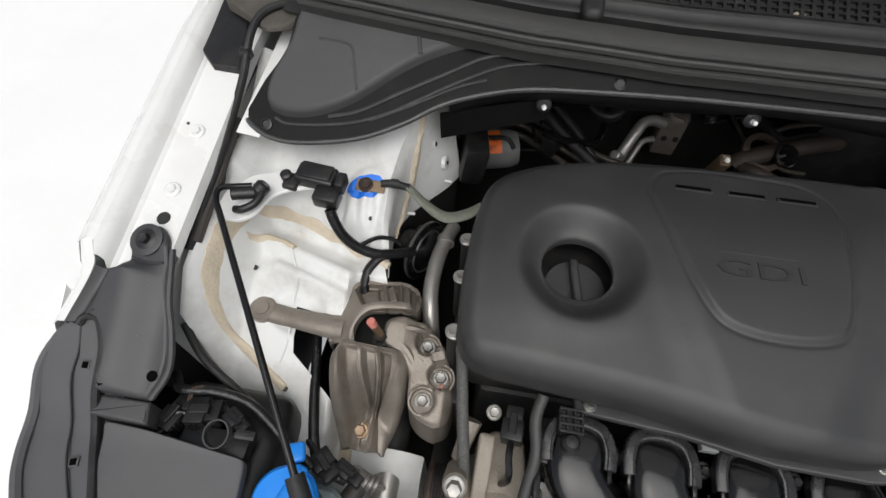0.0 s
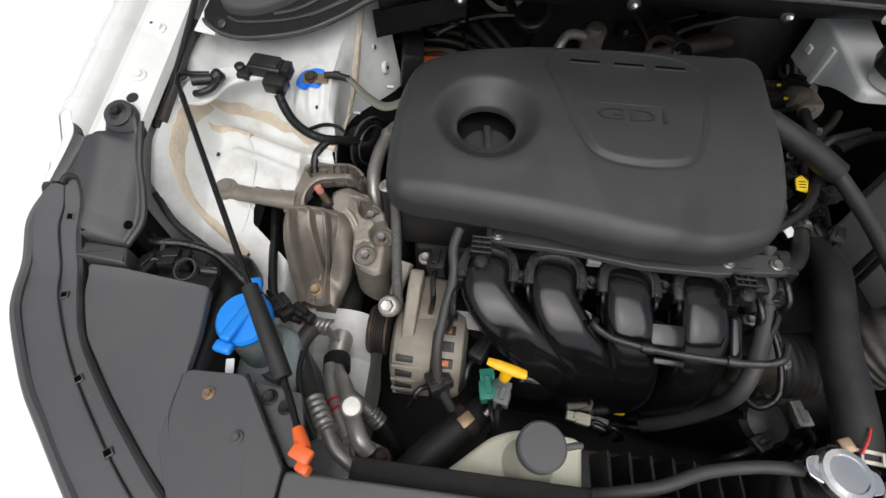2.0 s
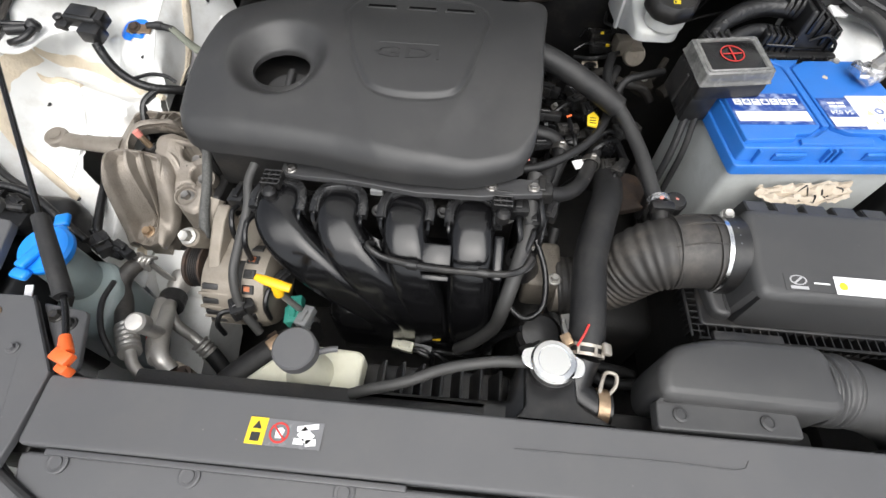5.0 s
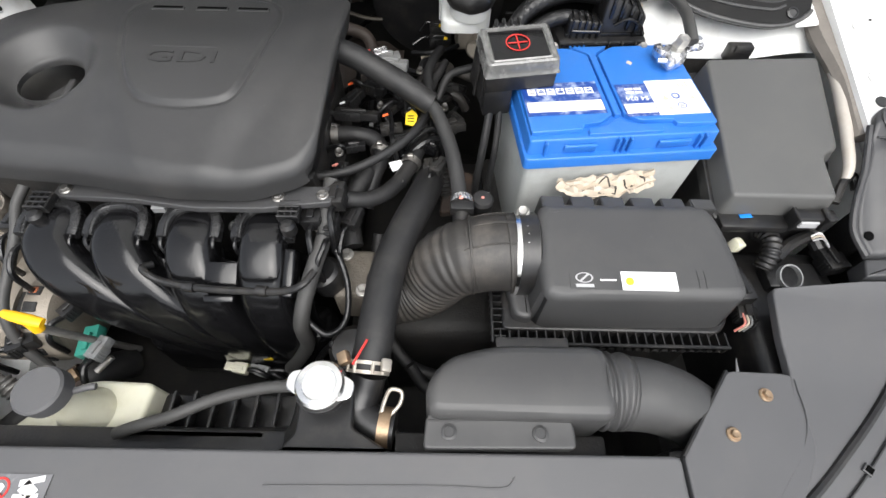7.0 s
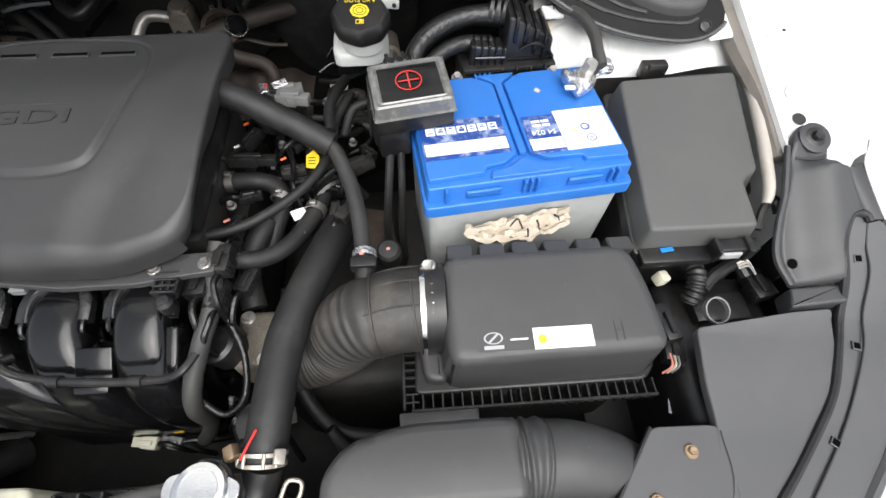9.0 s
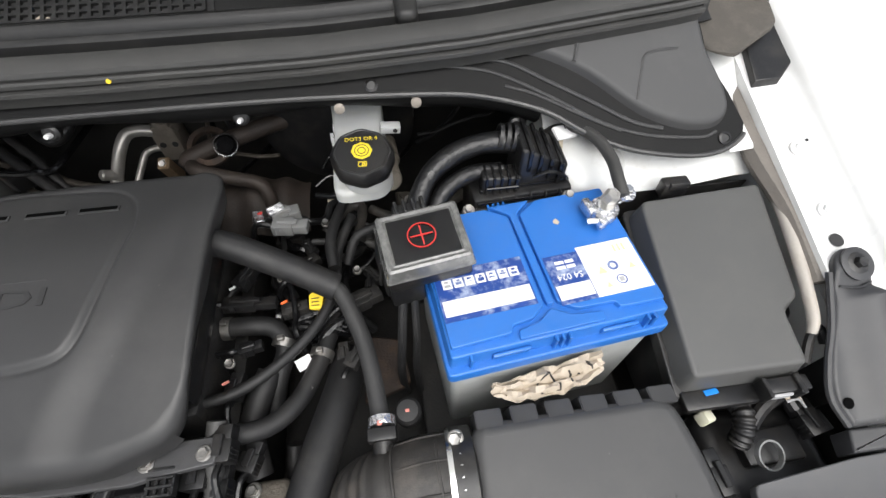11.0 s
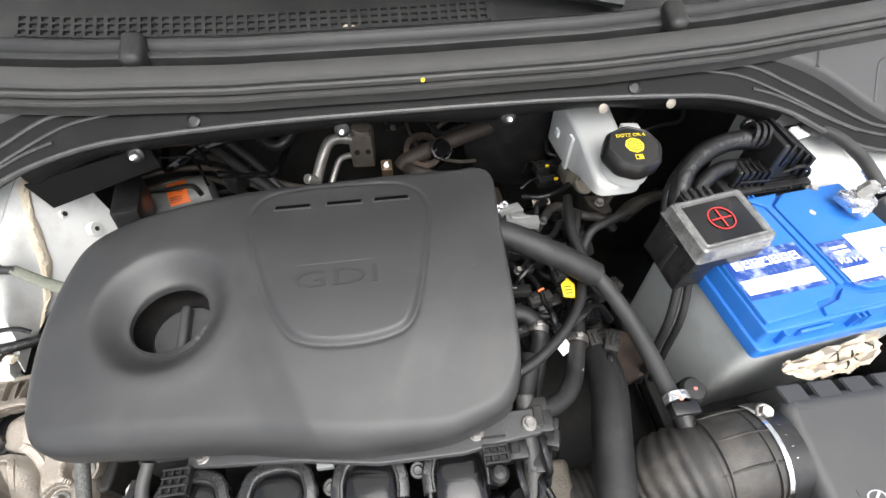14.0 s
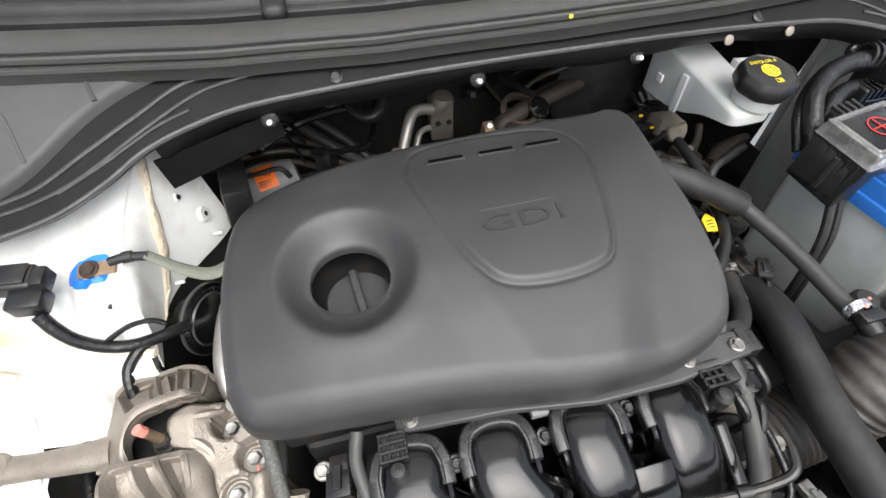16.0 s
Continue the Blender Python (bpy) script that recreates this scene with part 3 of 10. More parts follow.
part("apron_wall_front", sheet(lambda u, v: tower_wall(u, 0.085 + 0.205 * v), 14, 36, 0.0015), BARE, tower)
# lower part of the white wall, coloured black for the shade down there
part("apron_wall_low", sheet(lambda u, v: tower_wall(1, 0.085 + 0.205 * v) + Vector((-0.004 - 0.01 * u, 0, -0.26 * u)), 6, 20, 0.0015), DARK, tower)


def wall_bead(u, v):
    uc, yc = lerp_table([(0, 0.02), (0.3, 0.22), (0.6, 0.60), (0.8, 0.85), (1, 0.97)], v), lerp_table([(0, 0.252), (0.3, 0.222), (0.6, 0.200), (0.8, 0.178), (1, 0.150)], v)
    w = 0.0085 * (1 + 0.25 * noise.noise((v * 9, 0, 3)))
    p = tower_wall(uc, yc + w * (2 * u - 1) * -1)
    return p + Vector((0.9, -0.35, 0.3)).normalized() * (0.0035 * (1 - (2 * u - 1) ** 2) * (0.8 + 0.5 * noise.noise((u * 4, v * 30, 1))) + 0.001)


part("sealant_bead", sheet(wall_bead, 8, 50, 0.003), SEALANT, tower, "rough beige seam sealant")
for o, w in ((tower_wall(0.93, 0.193), 0.010), (tower_wall(0.90, 0.258), 0.010)):
    part("clip", box(o + Vector((-0.001, -0.003, -0.0015)), o + Vector((w, 0.001, 0.0015)), 0.0006, 1), WLABEL, tower, "small white clip")
# pads and holes on the tower's engine side
INW = Vector((0.958, -0.206, 0.200))
for o, r, h in ((tower_wall(0.42, 0.252), 0.005, 0.0012), (tower_wall(0.30, 0.272), 0.005, 0.0012), (tower_wall(0.70, 0.262), 0.009, 0.004)):
    pad = part("pressed_pad", lathe([(r * 1.25, -0.001), (r, h), (0.001, h)], o, INW, 28), BARE, body)
    part("hole", lathe([(0.0032, h), (0.0032, h + 0.0006)], o, INW, 14), INK, pad)
for x, y in ((-0.659, 0.049), (-0.591, -0.074)):
    part("hole", lathe([(0.0035, 0), (0.0035, 0.0006)], (x, y, tower_z(x, y) + 0.0012), (0, -0.3, 1), 12), INK, tower)
part("hole", lathe([(0.003, 0), (0.003, 0.0006)], (-0.522, 0.120, tower_z(-0.522, 0.120) + 0.0008), (0, -0.5, 1), 12), INK, tower)


def bead(pts, w=0.007, hgt=0.0035, side=-1):
    """A strip of brushed sealant that follows the tower's surface."""
    line = spline([(x, y, 0) for x, y in pts], 10)
    b = bmesh.new()
    loops = []
    for i, p in enumerate(line):
        d = (line[min(i + 1, len(line) - 1)] - line[max(i - 1, 0)]).normalized()
        nrm = Vector((-d.y, d.x, 0))
        ww = w * (1 + 0.30 * noise.noise((p.x * 70, p.y * 70, 1.3)))
        lp = []
        for k in range(7):
            t = -1 + k / 3
            q = p + nrm * ww * t
            z = tower_z(q.x, q.y) + hgt * (1 - t * t) * (0.8 + 0.5 * noise.noise((q.x * 120, q.y * 120, 4.0))) - (0.0015 if abs(t) == 1 else -0.0012)
            lp.append((-side * q.x if side > 0 else q.x, q.y, z))
        lp.append((-side * p.x if side > 0 else p.x, p.y, tower_z(p.x, p.y) - 0.004))
        loops.append(lp)
    return rings(b, loops)


for pts, w in (([(-0.681, 0.110), (-0.656, 0.124), (-0.614, 0.119), (-0.560, 0.102), (-0.520, 0.090), (-0.492, 0.080)], 0.0048),
               ([(-0.679, 0.106), (-0.684, 0.066), (-0.685, 0.030), (-0.682, -0.002), (-0.672, -0.026), (-0.646, -0.042), (-0.616, -0.060), (-0.592, -0.074)], 0.0058),
               ([(-0.672, 0.078), (-0.655, 0.087), (-0.632, 0.086), (-0.614, 0.078)], 0.0042),
               ([(-0.520, -0.085), (-0.514, -0.11), (-0.513, -0.135)], 0.009)):
    part("sealant_bead", bead(pts, w), SEALANT, tower, "rough beige seam sealant")
# cut panel edge lying on the lower deck
seam = [(-0.618, 0.077), (-0.608, 0.058), (-0.600, 0.042), (-0.603, 0.022), (-0.598, -0.026), (-0.603, -0.050)]
part("panel_seam", tube([(x, y, tower_z(x, y) + 0.0005) for x, y in seam], 0.0014, 6, 4), BARE, tower)

# chassis rail that runs forward below the mount
part("chassis_rail", sheet(lambda u, v: (-0.575 + 0.160 * v - 0.012 * u, -0.105 - 0.235 * u, lerp_table([(0, 0.715), (0.1, 0.70), (0.2, 0.648), (0.5, 0.612), (1.0, 0.56)], u) - 0.012 * smooth(0.85, 1.0, v)), 20, 10, 0.002), BARE, body)
part("chassis_rail_side", sheet(lambda u, v: (-0.4155 - 0.012 * v + 0.004 * u, -0.105 - 0.235 * v, lerp_table([(0, 0.70), (0.1, 0.688), (0.2, 0.636), (0.5, 0.600), (1.0, 0.548)], v) - 0.12 * u), 5, 20, 0.002), BARE, body)

# the far tower, of which the rear deck shows behind the fuse box
def far_deck(u, v):
    x, y = 0.452 + 0.25 * u, 0.150 + 0.15 * v
    return (x, y, 0.918 + (y - 0.13) * 0.62 + 0.012 * smooth(0.60, 0.69, x))


fardeck = part("strut_tower", sheet(far_deck, 20, 14, 0.0015), BARE, body, "white painted strut tower behind the fuse box")
part("apron_inner_side", sheet(lambda u, v: (0.453 + 0.01 * u, 0.152 + 0.14 * v, far_deck(0, v)[2] - 0.002 - 0.35 * u), 6, 10, 0.0015), BARE, body)
# skirt below the white deck, its shade put into the dark colour
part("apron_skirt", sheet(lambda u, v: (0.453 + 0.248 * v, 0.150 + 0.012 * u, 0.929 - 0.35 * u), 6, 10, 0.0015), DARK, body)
dome = lathe([(0.050, -0.06), (0.048, 0.0), (0.042, 0.010), (0.03, 0.016), (0.001, 0.018)], (0.505, 0.188, 0.945), (0.05, -0.35, 1), 24)
part("strut_dome", dome, BARE, body)
part("sealant_bead", tube([(0.470, 0.158, 0.935), (0.462, 0.185, 0.95), (0.468, 0.215, 0.965)], 0.008, 8), SEALANT, fardeck)
part("apron_rail", tube([(0.704, 0.165, 0.962), (0.702, 0.13, 0.957), (0.699, 0.09, 0.949), (0.695, 0.05, 0.940), (0.688, 0.0, 0.927), (0.682, -0.035, 0.916), (0.678, -0.050, 0.900)], [0.006, 0.0075, 0.0075, 0.0075, 0.0065, 0.006, 0.004], 12), RAILW, body)

# dark inside of the bay: floor shield, bulkhead, front panel behind the bumper, side members; body walls coloured dark
# for shade
part("splash_shield", box((-0.70, -0.42, 0.36), (0.70, 0.52, 0.375), 0.003), DARK, body)
part("bulkhead", sheet(lambda u, v: (-0.70 + 1.4 * v, 0.505 + 0.02 * math.sin(v * 40) * (1 - u) - 0.03 * u, 0.37 + 0.68 * u), 12, 60, 0.004), DARK, body)
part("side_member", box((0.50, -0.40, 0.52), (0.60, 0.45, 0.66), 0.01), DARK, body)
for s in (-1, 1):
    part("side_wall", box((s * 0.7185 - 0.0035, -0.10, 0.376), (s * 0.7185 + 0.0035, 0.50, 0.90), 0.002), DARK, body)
    part("lamp_housing", box((min(s * 0.565, s * 0.70), -0.27, 0.52), (max(s * 0.565, s * 0.70), -0.085, 0.818), 0.02, 3), BLACK, body)
part("lamp_housing", box((-0.60, -0.42, 0.376), (-0.43, -0.33, 0.826), 0.01, 2), BLACK, body)
part("lamp_housing", box((0.43, -0.42, 0.376), (0.60, -0.33, 0.826), 0.01, 2), BLACK, body)


# bumper skin that closes the front, following the lamp line
def bumper_line(v):
    s = -1 + 2 * v
    a = abs(s)
    pts = [(0.0, -0.60), (0.35, -0.565), (0.52, -0.475), (0.63, -0.405), (0.72, -0.325), (0.80, -0.225), (0.832, -0.14), (0.835, -0.035)]
    k = a * (len(pts) - 1)
    i = min(int(k), len(pts) - 2)
    x = pts[i][0] + (pts[i + 1][0] - pts[i][0]) * (k - i)
    y = pts[i][1] + (pts[i + 1][1] - pts[i][1]) * (k - i)
    return math.copysign(x, s), y


def bumper(u, v):
    x, y = bumper_line(v)
    z = deck(y) - 0.028
    out = lerp_table([(0, 0), (0.03, 0.004), (0.1, 0.016), (0.3, 0.04), (0.7, 0.05), (1, 0.0)], u)
    d = Vector((x * 0.6, y)).normalized()
    return (x + d.x * out, y + d.y * out, z - (z - 0.2) * u)


part("bumper_skin", sheet(bumper, 24, 56, 0.003), PAINT, body)
# the raised hood, over and behind the camera
part("hood", sheet(lambda u, v: ((-0.70 + 0.20 * u ** 1.5) * (1 - 2 * v), 0.56 - 0.68 * u - 0.03 * math.sin(math.pi * u), 1.10 + 0.85 * u), 12, 12, 0.02), PAINT, body, "raised white hood")
part("roof_rail", tube([(-0.80, 0.40, 1.06), (-0.72, 0.75, 1.30), (-0.62, 1.15, 1.46)], 0.03, 10), PAINT, body)
part("roof_rail", tube([(0.80, 0.40, 1.06), (0.72, 0.75, 1.30), (0.62, 1.15, 1.46)], 0.03, 10), PAINT, body)


# ---- plastic shields in front ----
SIDEM = material("black_grey_moulded_plastic", (0.036, 0.0365, 0.039), 0.46, var=0.12, scale=10, bump=0.2, bscale=1500, dirt=(0.09, 0.087, 0.08), dirt_amt=0.25, dirt_scale=8, rvar=0.06, depth=0.0006, specks=0.2)


def shield_z(x, y):
    """Height of the shields' upper face; they rise towards the wing beside the lamp."""
    return deck(y) + 0.018 * smooth(0.69, 0.735, abs(x)) * smooth(-0.012, -0.03, y) * smooth(-0.17, -0.12, y)


def side_shield(side):
    sh = thing("side_shield", (side * 0.72, -0.07, 0.90), "dark grey plastic shield bolted to the wing flange", "trim panel", "shields beside the lamps")
    outl = [(-0.742, 0.006), (-0.731, 0.0225), (-0.717, 0.023), (-0.704, 0.012), (-0.699, -0.01), (-0.693, -0.045), (-0.682, -0.075), (-0.677, -0.105), (-0.688, -0.133),
            (-0.736, -0.136), (-0.738, -0.106), (-0.743, -0.089), (-0.753, -0.077), (-0.762, -0.075), (-0.758, -0.056), (-0.752, -0.031), (-0.741, -0.029), (-0.741, -0.012)]
    poly = rounded(mirror(side, outl), [0.012, 0.010, 0.010, 0.010, 0.02, 0.02, 0.02, 0.02, 0.003, 0.002, 0.01, 0.01, 0.006, 0.004, 0.01, 0.005, 0.006, 0.006], 3)
    part("panel", prism(poly, lambda x, y: shield_z(x, y) - 0.008, lambda x, y: shield_z(x, y) + 0.0035 + 0.004 * smooth(-0.02, 0.0, y), 0.004, cuts=(-0.125, -0.11, -0.095, -0.08, -0.065, -0.05, -0.035, -0.025, -0.015, 0.0)), SIDEM, sh)

    def flank(u, v):
        a = spline([(-0.744, -0.0295, 0.947), (-0.752, -0.050, 0.938), (-0.761, -0.075, 0.9255)], 8)
        b = spline([(-0.763, -0.0310, 0.952), (-0.772, -0.054, 0.938), (-0.784, -0.083, 0.9205)], 8)
        k = min(int(u * 16), 15)
        p = a[k].lerp(a[k + 1], u * 16 - k).lerp(b[k].lerp(b[k + 1], u * 16 - k), v)
        p.z -= 0.006 * math.sin(math.pi * v)
        return (-side * p.x, p.y, p.z)
    part("folded_flank", sheet(flank, 16, 8, 0.002), SIDEM, sh)
    part("flank_side", sheet(lambda u, v: Vector(flank(v, 1)) + Vector((side * 0.0015, 0, -0.001 - 0.05 * u)), 4, 16, 0.002), SIDEM, sh)
    part("washer_plate", lathe([(0.0175, 0), (0.0175, 0.002), (0.015, 0.003)], (side * 0.7255, 0.004, 0.9560), (0, -0.4, 1), 24), SIDEM, sh)
    part("bolt", bolt((side * 0.7255, 0.004, 0.9575), (0, -0.4, 1), 0.006, 0.006, 2.0), BLACK, sh, "black flange bolt")
    part("hole", lathe([(0.0055, 0), (0.0055, 0.0007)], (side * 0.6885, -0.1135, shield_z(0.6885, -0.1135) + 0.0042), (0, -0.45, 1), 18), VOID, sh)
    part("neck_crease", tube([(-side * x, y, shield_z(x, y) + 0.0055) for x, y in ((-0.738, -0.013), (-0.722, -0.018), (-0.703, -0.014))], 0.0012, 6, 5), SIDEM, sh)
    lip = [(-0.701, 0.002), (-0.698, -0.012), (-0.692, -0.045), (-0.681, -0.075), (-0.676, -0.105), (-0.686, -0.132)]
    part("rolled_edge", tube([(-side * x, y, shield_z(x, y) - 0.001) for x, y in lip], 0.004, 8), SIDEM, sh)
    part("step", prism(rounded(mirror(side, [(-0.682, -0.155), (-0.687, -0.134), (-0.7365, -0.137), (-0.7365, -0.156)]), 0.002, 2), 0.845, lambda x, y: 0.873 + 0.2 * (abs(x) - 0.69) + 0.15 * (y + 0.135), 0.0025), SIDEM, sh)


SEAL_L = [(-0.770, -0.083), (-0.767, -0.077), (-0.759, -0.0745), (-0.750, -0.077), (-0.742, -0.091), (-0.738, -0.106), (-0.736, -0.136), (-0.733, -0.166), (-0.717, -0.199), (-0.689, -0.245), (-0.637, -0.296), (-0.585, -0.340), (-0.537, -0.378), (-0.493, -0.403), (-0.430, -0.440), (-0.36, -0.475)]
THIN_L = [(-0.770, -0.083), (-0.766, -0.105), (-0.766, -0.130), (-0.762, -0.165), (-0.745, -0.203), (-0.694, -0.269), (-0.627, -0.333), (-0.567, -0.384), (-0.50, -0.430), (-0.43, -0.470)]
OUT_L = [(-0.786, -0.080), (-0.796, -0.092), (-0.807, -0.122), (-0.811, -0.160), (-0.803, -0.200), (-0.785, -0.232), (-0.731, -0.296), (-0.686, -0.336), (-0.615, -0.400), (-0.546, -0.456), (-0.44, -0.51)]


def mirror(side, pts):
    return [((x if side < 0 else -x), y, *r) for x, y, *r in pts]


def lamp_trim(side):
    """The long curved cover between the lamp and the wing: outer band, rubber line, inner panel."""
    tr = thing("lamp_shield", (side * 0.65, -0.28, 0.83), "dark grey curved plastic cover above the headlamp", "trim panel", "shields above the lamps")
    band = SEAL_L + OUT_L[::-1]
    part("outer_band", prism(mirror(side, band), lambda x, y: shield_z(x, y) - 0.016, lambda x, y: shield_z(x, y) - 0.004 - 0.9 * max(0, min(away((-abs(x), y), SEAL_L), 0.1) - 0.03) * 0.25, 0.002, cuts=[-0.48 + 0.02 * k for k in range(20)]), SHIELD, tr)
    part("edge_roll", tube([(x, y, shield_z(x, y) - 0.013) for x, y in mirror(side, OUT_L)], 0.006, 8, 5), SHIELD, tr)
    part("rubber_line", tube([(x, y, shield_z(x, y) - 0.001) for x, y in mirror(side, SEAL_L)], 0.0042, 8, 6), RUBBER, tr, "black rubber sealing line")
    part("groove", tube([(x, y, shield_z(x, y) - 0.0045) for x, y in mirror(side, THIN_L)], 0.0013, 6, 6), INK, tr)
    for x, y, turn in mirror(side, [(-0.754, -0.116, 4), (-0.7405, -0.197, 18), (-0.674, -0.286, 44), (-0.606, -0.350, 46), (-0.53, -0.412, 44)]):
        z = shield_z(x, y)
        b = Matrix.Translation((x, y, z - 0.0046)) @ Euler((math.atan2(shield_z(x, y + 0.005) - shield_z(x, y - 0.005), 0.01), 0, radians(-side * turn))).to_matrix().to_4x4()
        clip = lathe([(0.0062, -0.002), (0.0062, 0.0012), (0.0050, 0.0016), (0.0044, 0.0012)], (0, 0, 0), (0, 0, 1), 4)
        clip.transform(b @ Euler((0, 0, math.pi / 4)).to_matrix().to_4x4())
        cp = part("clip_slot", clip, SHIELD, tr)
        gap = box((-0.0028, -0.0030, -0.001), (0.0028, 0.0030, 0.0021), 0, 1)
        gap.transform(b)
        part("slot_gap", gap, VOID, cp)
    inner = [(-0.728, -0.1575), (-0.682, -0.1585), (-0.575, -0.168), (-0.566, -0.225), (-0.564, -0.262), (-0.545, -0.330), (-0.44, -0.432)] + [(x + 0.002, y + 0.0015) for x, y in SEAL_L[14:7:-1]]
    part("inner_panel", prism(rounded(mirror(side, inner), 0.006, 2), lambda x, y: deck(y) - 0.012, lambda x, y: deck(y) - 0.001, 0.002, cuts=(-0.35, -0.27, -0.17)), SHIELD, tr)
    part("crease", tube([(x, y, deck(y) - 0.0005) for x, y in mirror(side, [(-0.566, -0.268), (-0.558, -0.32), (-0.505, -0.385)])], 0.0012, 6, 5), SHIELD, tr)


for sd in (-1, 1):
    side_shield(sd)
    lamp_trim(sd)


def corner_plate(side):
    """The bracketed plate with two bolts at each end of the front panel."""
    pl = thing("corner_plate", (side * 0.5, -0.34, 0.84), "dark grey plate held by two flange bolts", "trim panel", "plates at the ends of the front panel")
    outl = mirror(side, [(-0.568, -0.262), (-0.500, -0.260), (-0.434, -0.342), (-0.4325, -0.412), (-0.436, -0.45), (-0.52, -0.395), (-0.562, -0.335)])
    part("plate", prism(rounded(outl, [0.012, 0.008, 0.004, 0.004, 0.004, 0.01, 0.01], 3), 0.842, 0.8505, 0.0015), SHIELD, pl)
    for i, (x, y) in enumerate(((-0.531, -0.284), (-0.486, -0.322))):
        part("bolt", bolt((side * abs(x), y, 0.8505), (0, 0, 1), 0.0040, 0.004, 1.7), ZINC if (i == 0 or side > 0) else SHIELD, pl)
    part("lip", tube([(x, y, 0.849) for x, y in mirror(side, [(-0.500, -0.260), (-0.434, -0.342)])], 0.0022, 6, 4), BLACK, pl)


corner_plate(-1)
corner_plate(1)

front = thing("radiator_cover", (0, -0.40, 0.82), "dark grey plastic cover over the radiator support", "trim panel")
part("cover", prism(rounded([(-0.431, -0.344), (0.431, -0.342), (0.4305, -0.410), (-0.4305, -0.412)], 0.006, 2), 0.825, lambda x, y: 0.8505 + (y + 0.35) * 0.06, 0.0032), SHIELD, front)
part("lower_cover", prism(rounded([(-0.4305, -0.416), (0.4305, -0.414), (0.40, -0.52), (0.25, -0.575), (-0.25, -0.575), (-0.40, -0.52)], 0.01, 2), 0.80, lambda x, y: 0.838 + (y + 0.42) * 0.15, 0.0032), SHIELD, front)
part("ledge", box((-0.400, -0.4185, 0.836), (-0.05, -0.4125, 0.8455), 0.0015), SHIELD, front)
part("crease", tube([(0.05, -0.372, 0.8495), (0.20, -0.370, 0.8496), (0.262, -0.371, 0.8496), (0.275, -0.362, 0.85)], 0.0008, 6), SHIELD, front)
for x in (-0.387, -0.257, -0.108, 0.12, 0.27, 0.39):
    part("push_pin", lathe([(0.0105, -0.002), (0.0105, 0.0015), (0.0088, 0.0022), (0.006, 0.0016), (0.0055, 0.003), (0.001, 0.003)], (x, -0.4235, 0.8385), (0, -0.1, 1), 20), SHIELD, front)
for x in (-0.005, 0.03, 0.065):
    part("slot", box((x - 0.013, -0.440, 0.8355), (x + 0.013, -0.424, 0.8385), 0.001, 1), BLACK, front)

# printed warning sticker
st = thing("warning_sticker", (-0.172, -0.379, 0.850), "yellow and clear warning sticker with a red no-touch sign", "sticker")


def lay(x0, y0, x1, y1, z, t=0.0005):
    return box((x0, y0, z), (x1, y1, z + t), 0)


SZ = 0.8502
part("film", lay(-0.211, -0.3915, -0.137, -0.3665, SZ - 0.0008, 0.0009), material("smoky_film", (0.16, 0.16, 0.165), 0.25, var=0.1, scale=60, bump=0.03), st)
part("yellow_field", lay(-0.211, -0.3915, -0.193, -0.3665, SZ + 0.0002, 0.0004), YTAG, st)
tri_sign = bmesh.new()
rings(tri_sign, [[(-0.2065, -0.377, SZ + 0.0006), (-0.1975, -0.377, SZ + 0.0006), (-0.202, -0.3695, SZ + 0.0006)], [(-0.2065, -0.377, SZ + 0.001), (-0.1975, -0.377, SZ + 0.001), (-0.202, -0.3695, SZ + 0.001)]])
part("triangle_sign", tri_sign, INK, st)
part("book_sign", lay(-0.2065, -0.3885, -0.1975, -0.3805, SZ + 0.0006, 0.0004), INK, st)
ring = bmesh.new()
lathe([(0.0098, 0), (0.0098, 0.0004), (0.0080, 0.0004), (0.0080, 0)], (-0.1795, -0.3790, SZ + 0.0002), (0, 0, 1), 28, ring)
part("red_ring", ring, REDP, st)
part("red_bar", box((-0.1880, -0.3798, SZ + 0.0009), (-0.1710, -0.3782, SZ + 0.0012), 0, 1, Euler((0, 0, radians(-45))).to_matrix().to_4x4()), REDP, st)
part("white_pictogram", prism([(-0.1825, -0.384), (-0.1765, -0.384), (-0.1745, -0.3765), (-0.178, -0.374), (-0.1835, -0.3755)], SZ + 0.0003, SZ + 0.0007), WLABEL, st)
for x0, y0, x1, y1, a in ((-0.163, -0.3745, -0.142, -0.3695, 12), (-0.160, -0.3845, -0.146, -0.374, -35), (-0.164, -0.388, -0.154, -0.3825, 0), (-0.152, -0.3885, -0.142, -0.3825, 10)):
    part("white_pictogram", box((x0, y0, SZ + 0.0003), (x1, y1, SZ + 0.0007), 0, 1, Euler((0, 0, radians(a))).to_matrix().to_4x4()), WLABEL, st)

# ---- cowl, seal, windscreen base ----
def cz(y):
    """The sloping plane of the cowl."""
    return 0.844 + 0.8 * y


LIP_R = [(0.0, 0.242), (0.17, 0.241), (0.294, 0.237), (0.355, 0.233), (0.404, 0.224), (0.448, 0.211), (0.491, 0.190), (0.542, 0.172), (0.607, 0.162), (0.648, 0.163), (0.676, 0.174), (0.681, 0.186)]
BACK_R = [(0.664, 0.215), (0.642, 0.245), (0.630, 0.283), (0.586, 0.287), (0.487, 0.280), (0.359, 0.270), (0.2, 0.264), (0.0, 0.263)]


def both(pts):
    """A line given for the right half, from its left end to its right end."""
    return [(-x, *r) for x, *r in pts[::-1]] + [tuple(p) for p in pts[1:]]


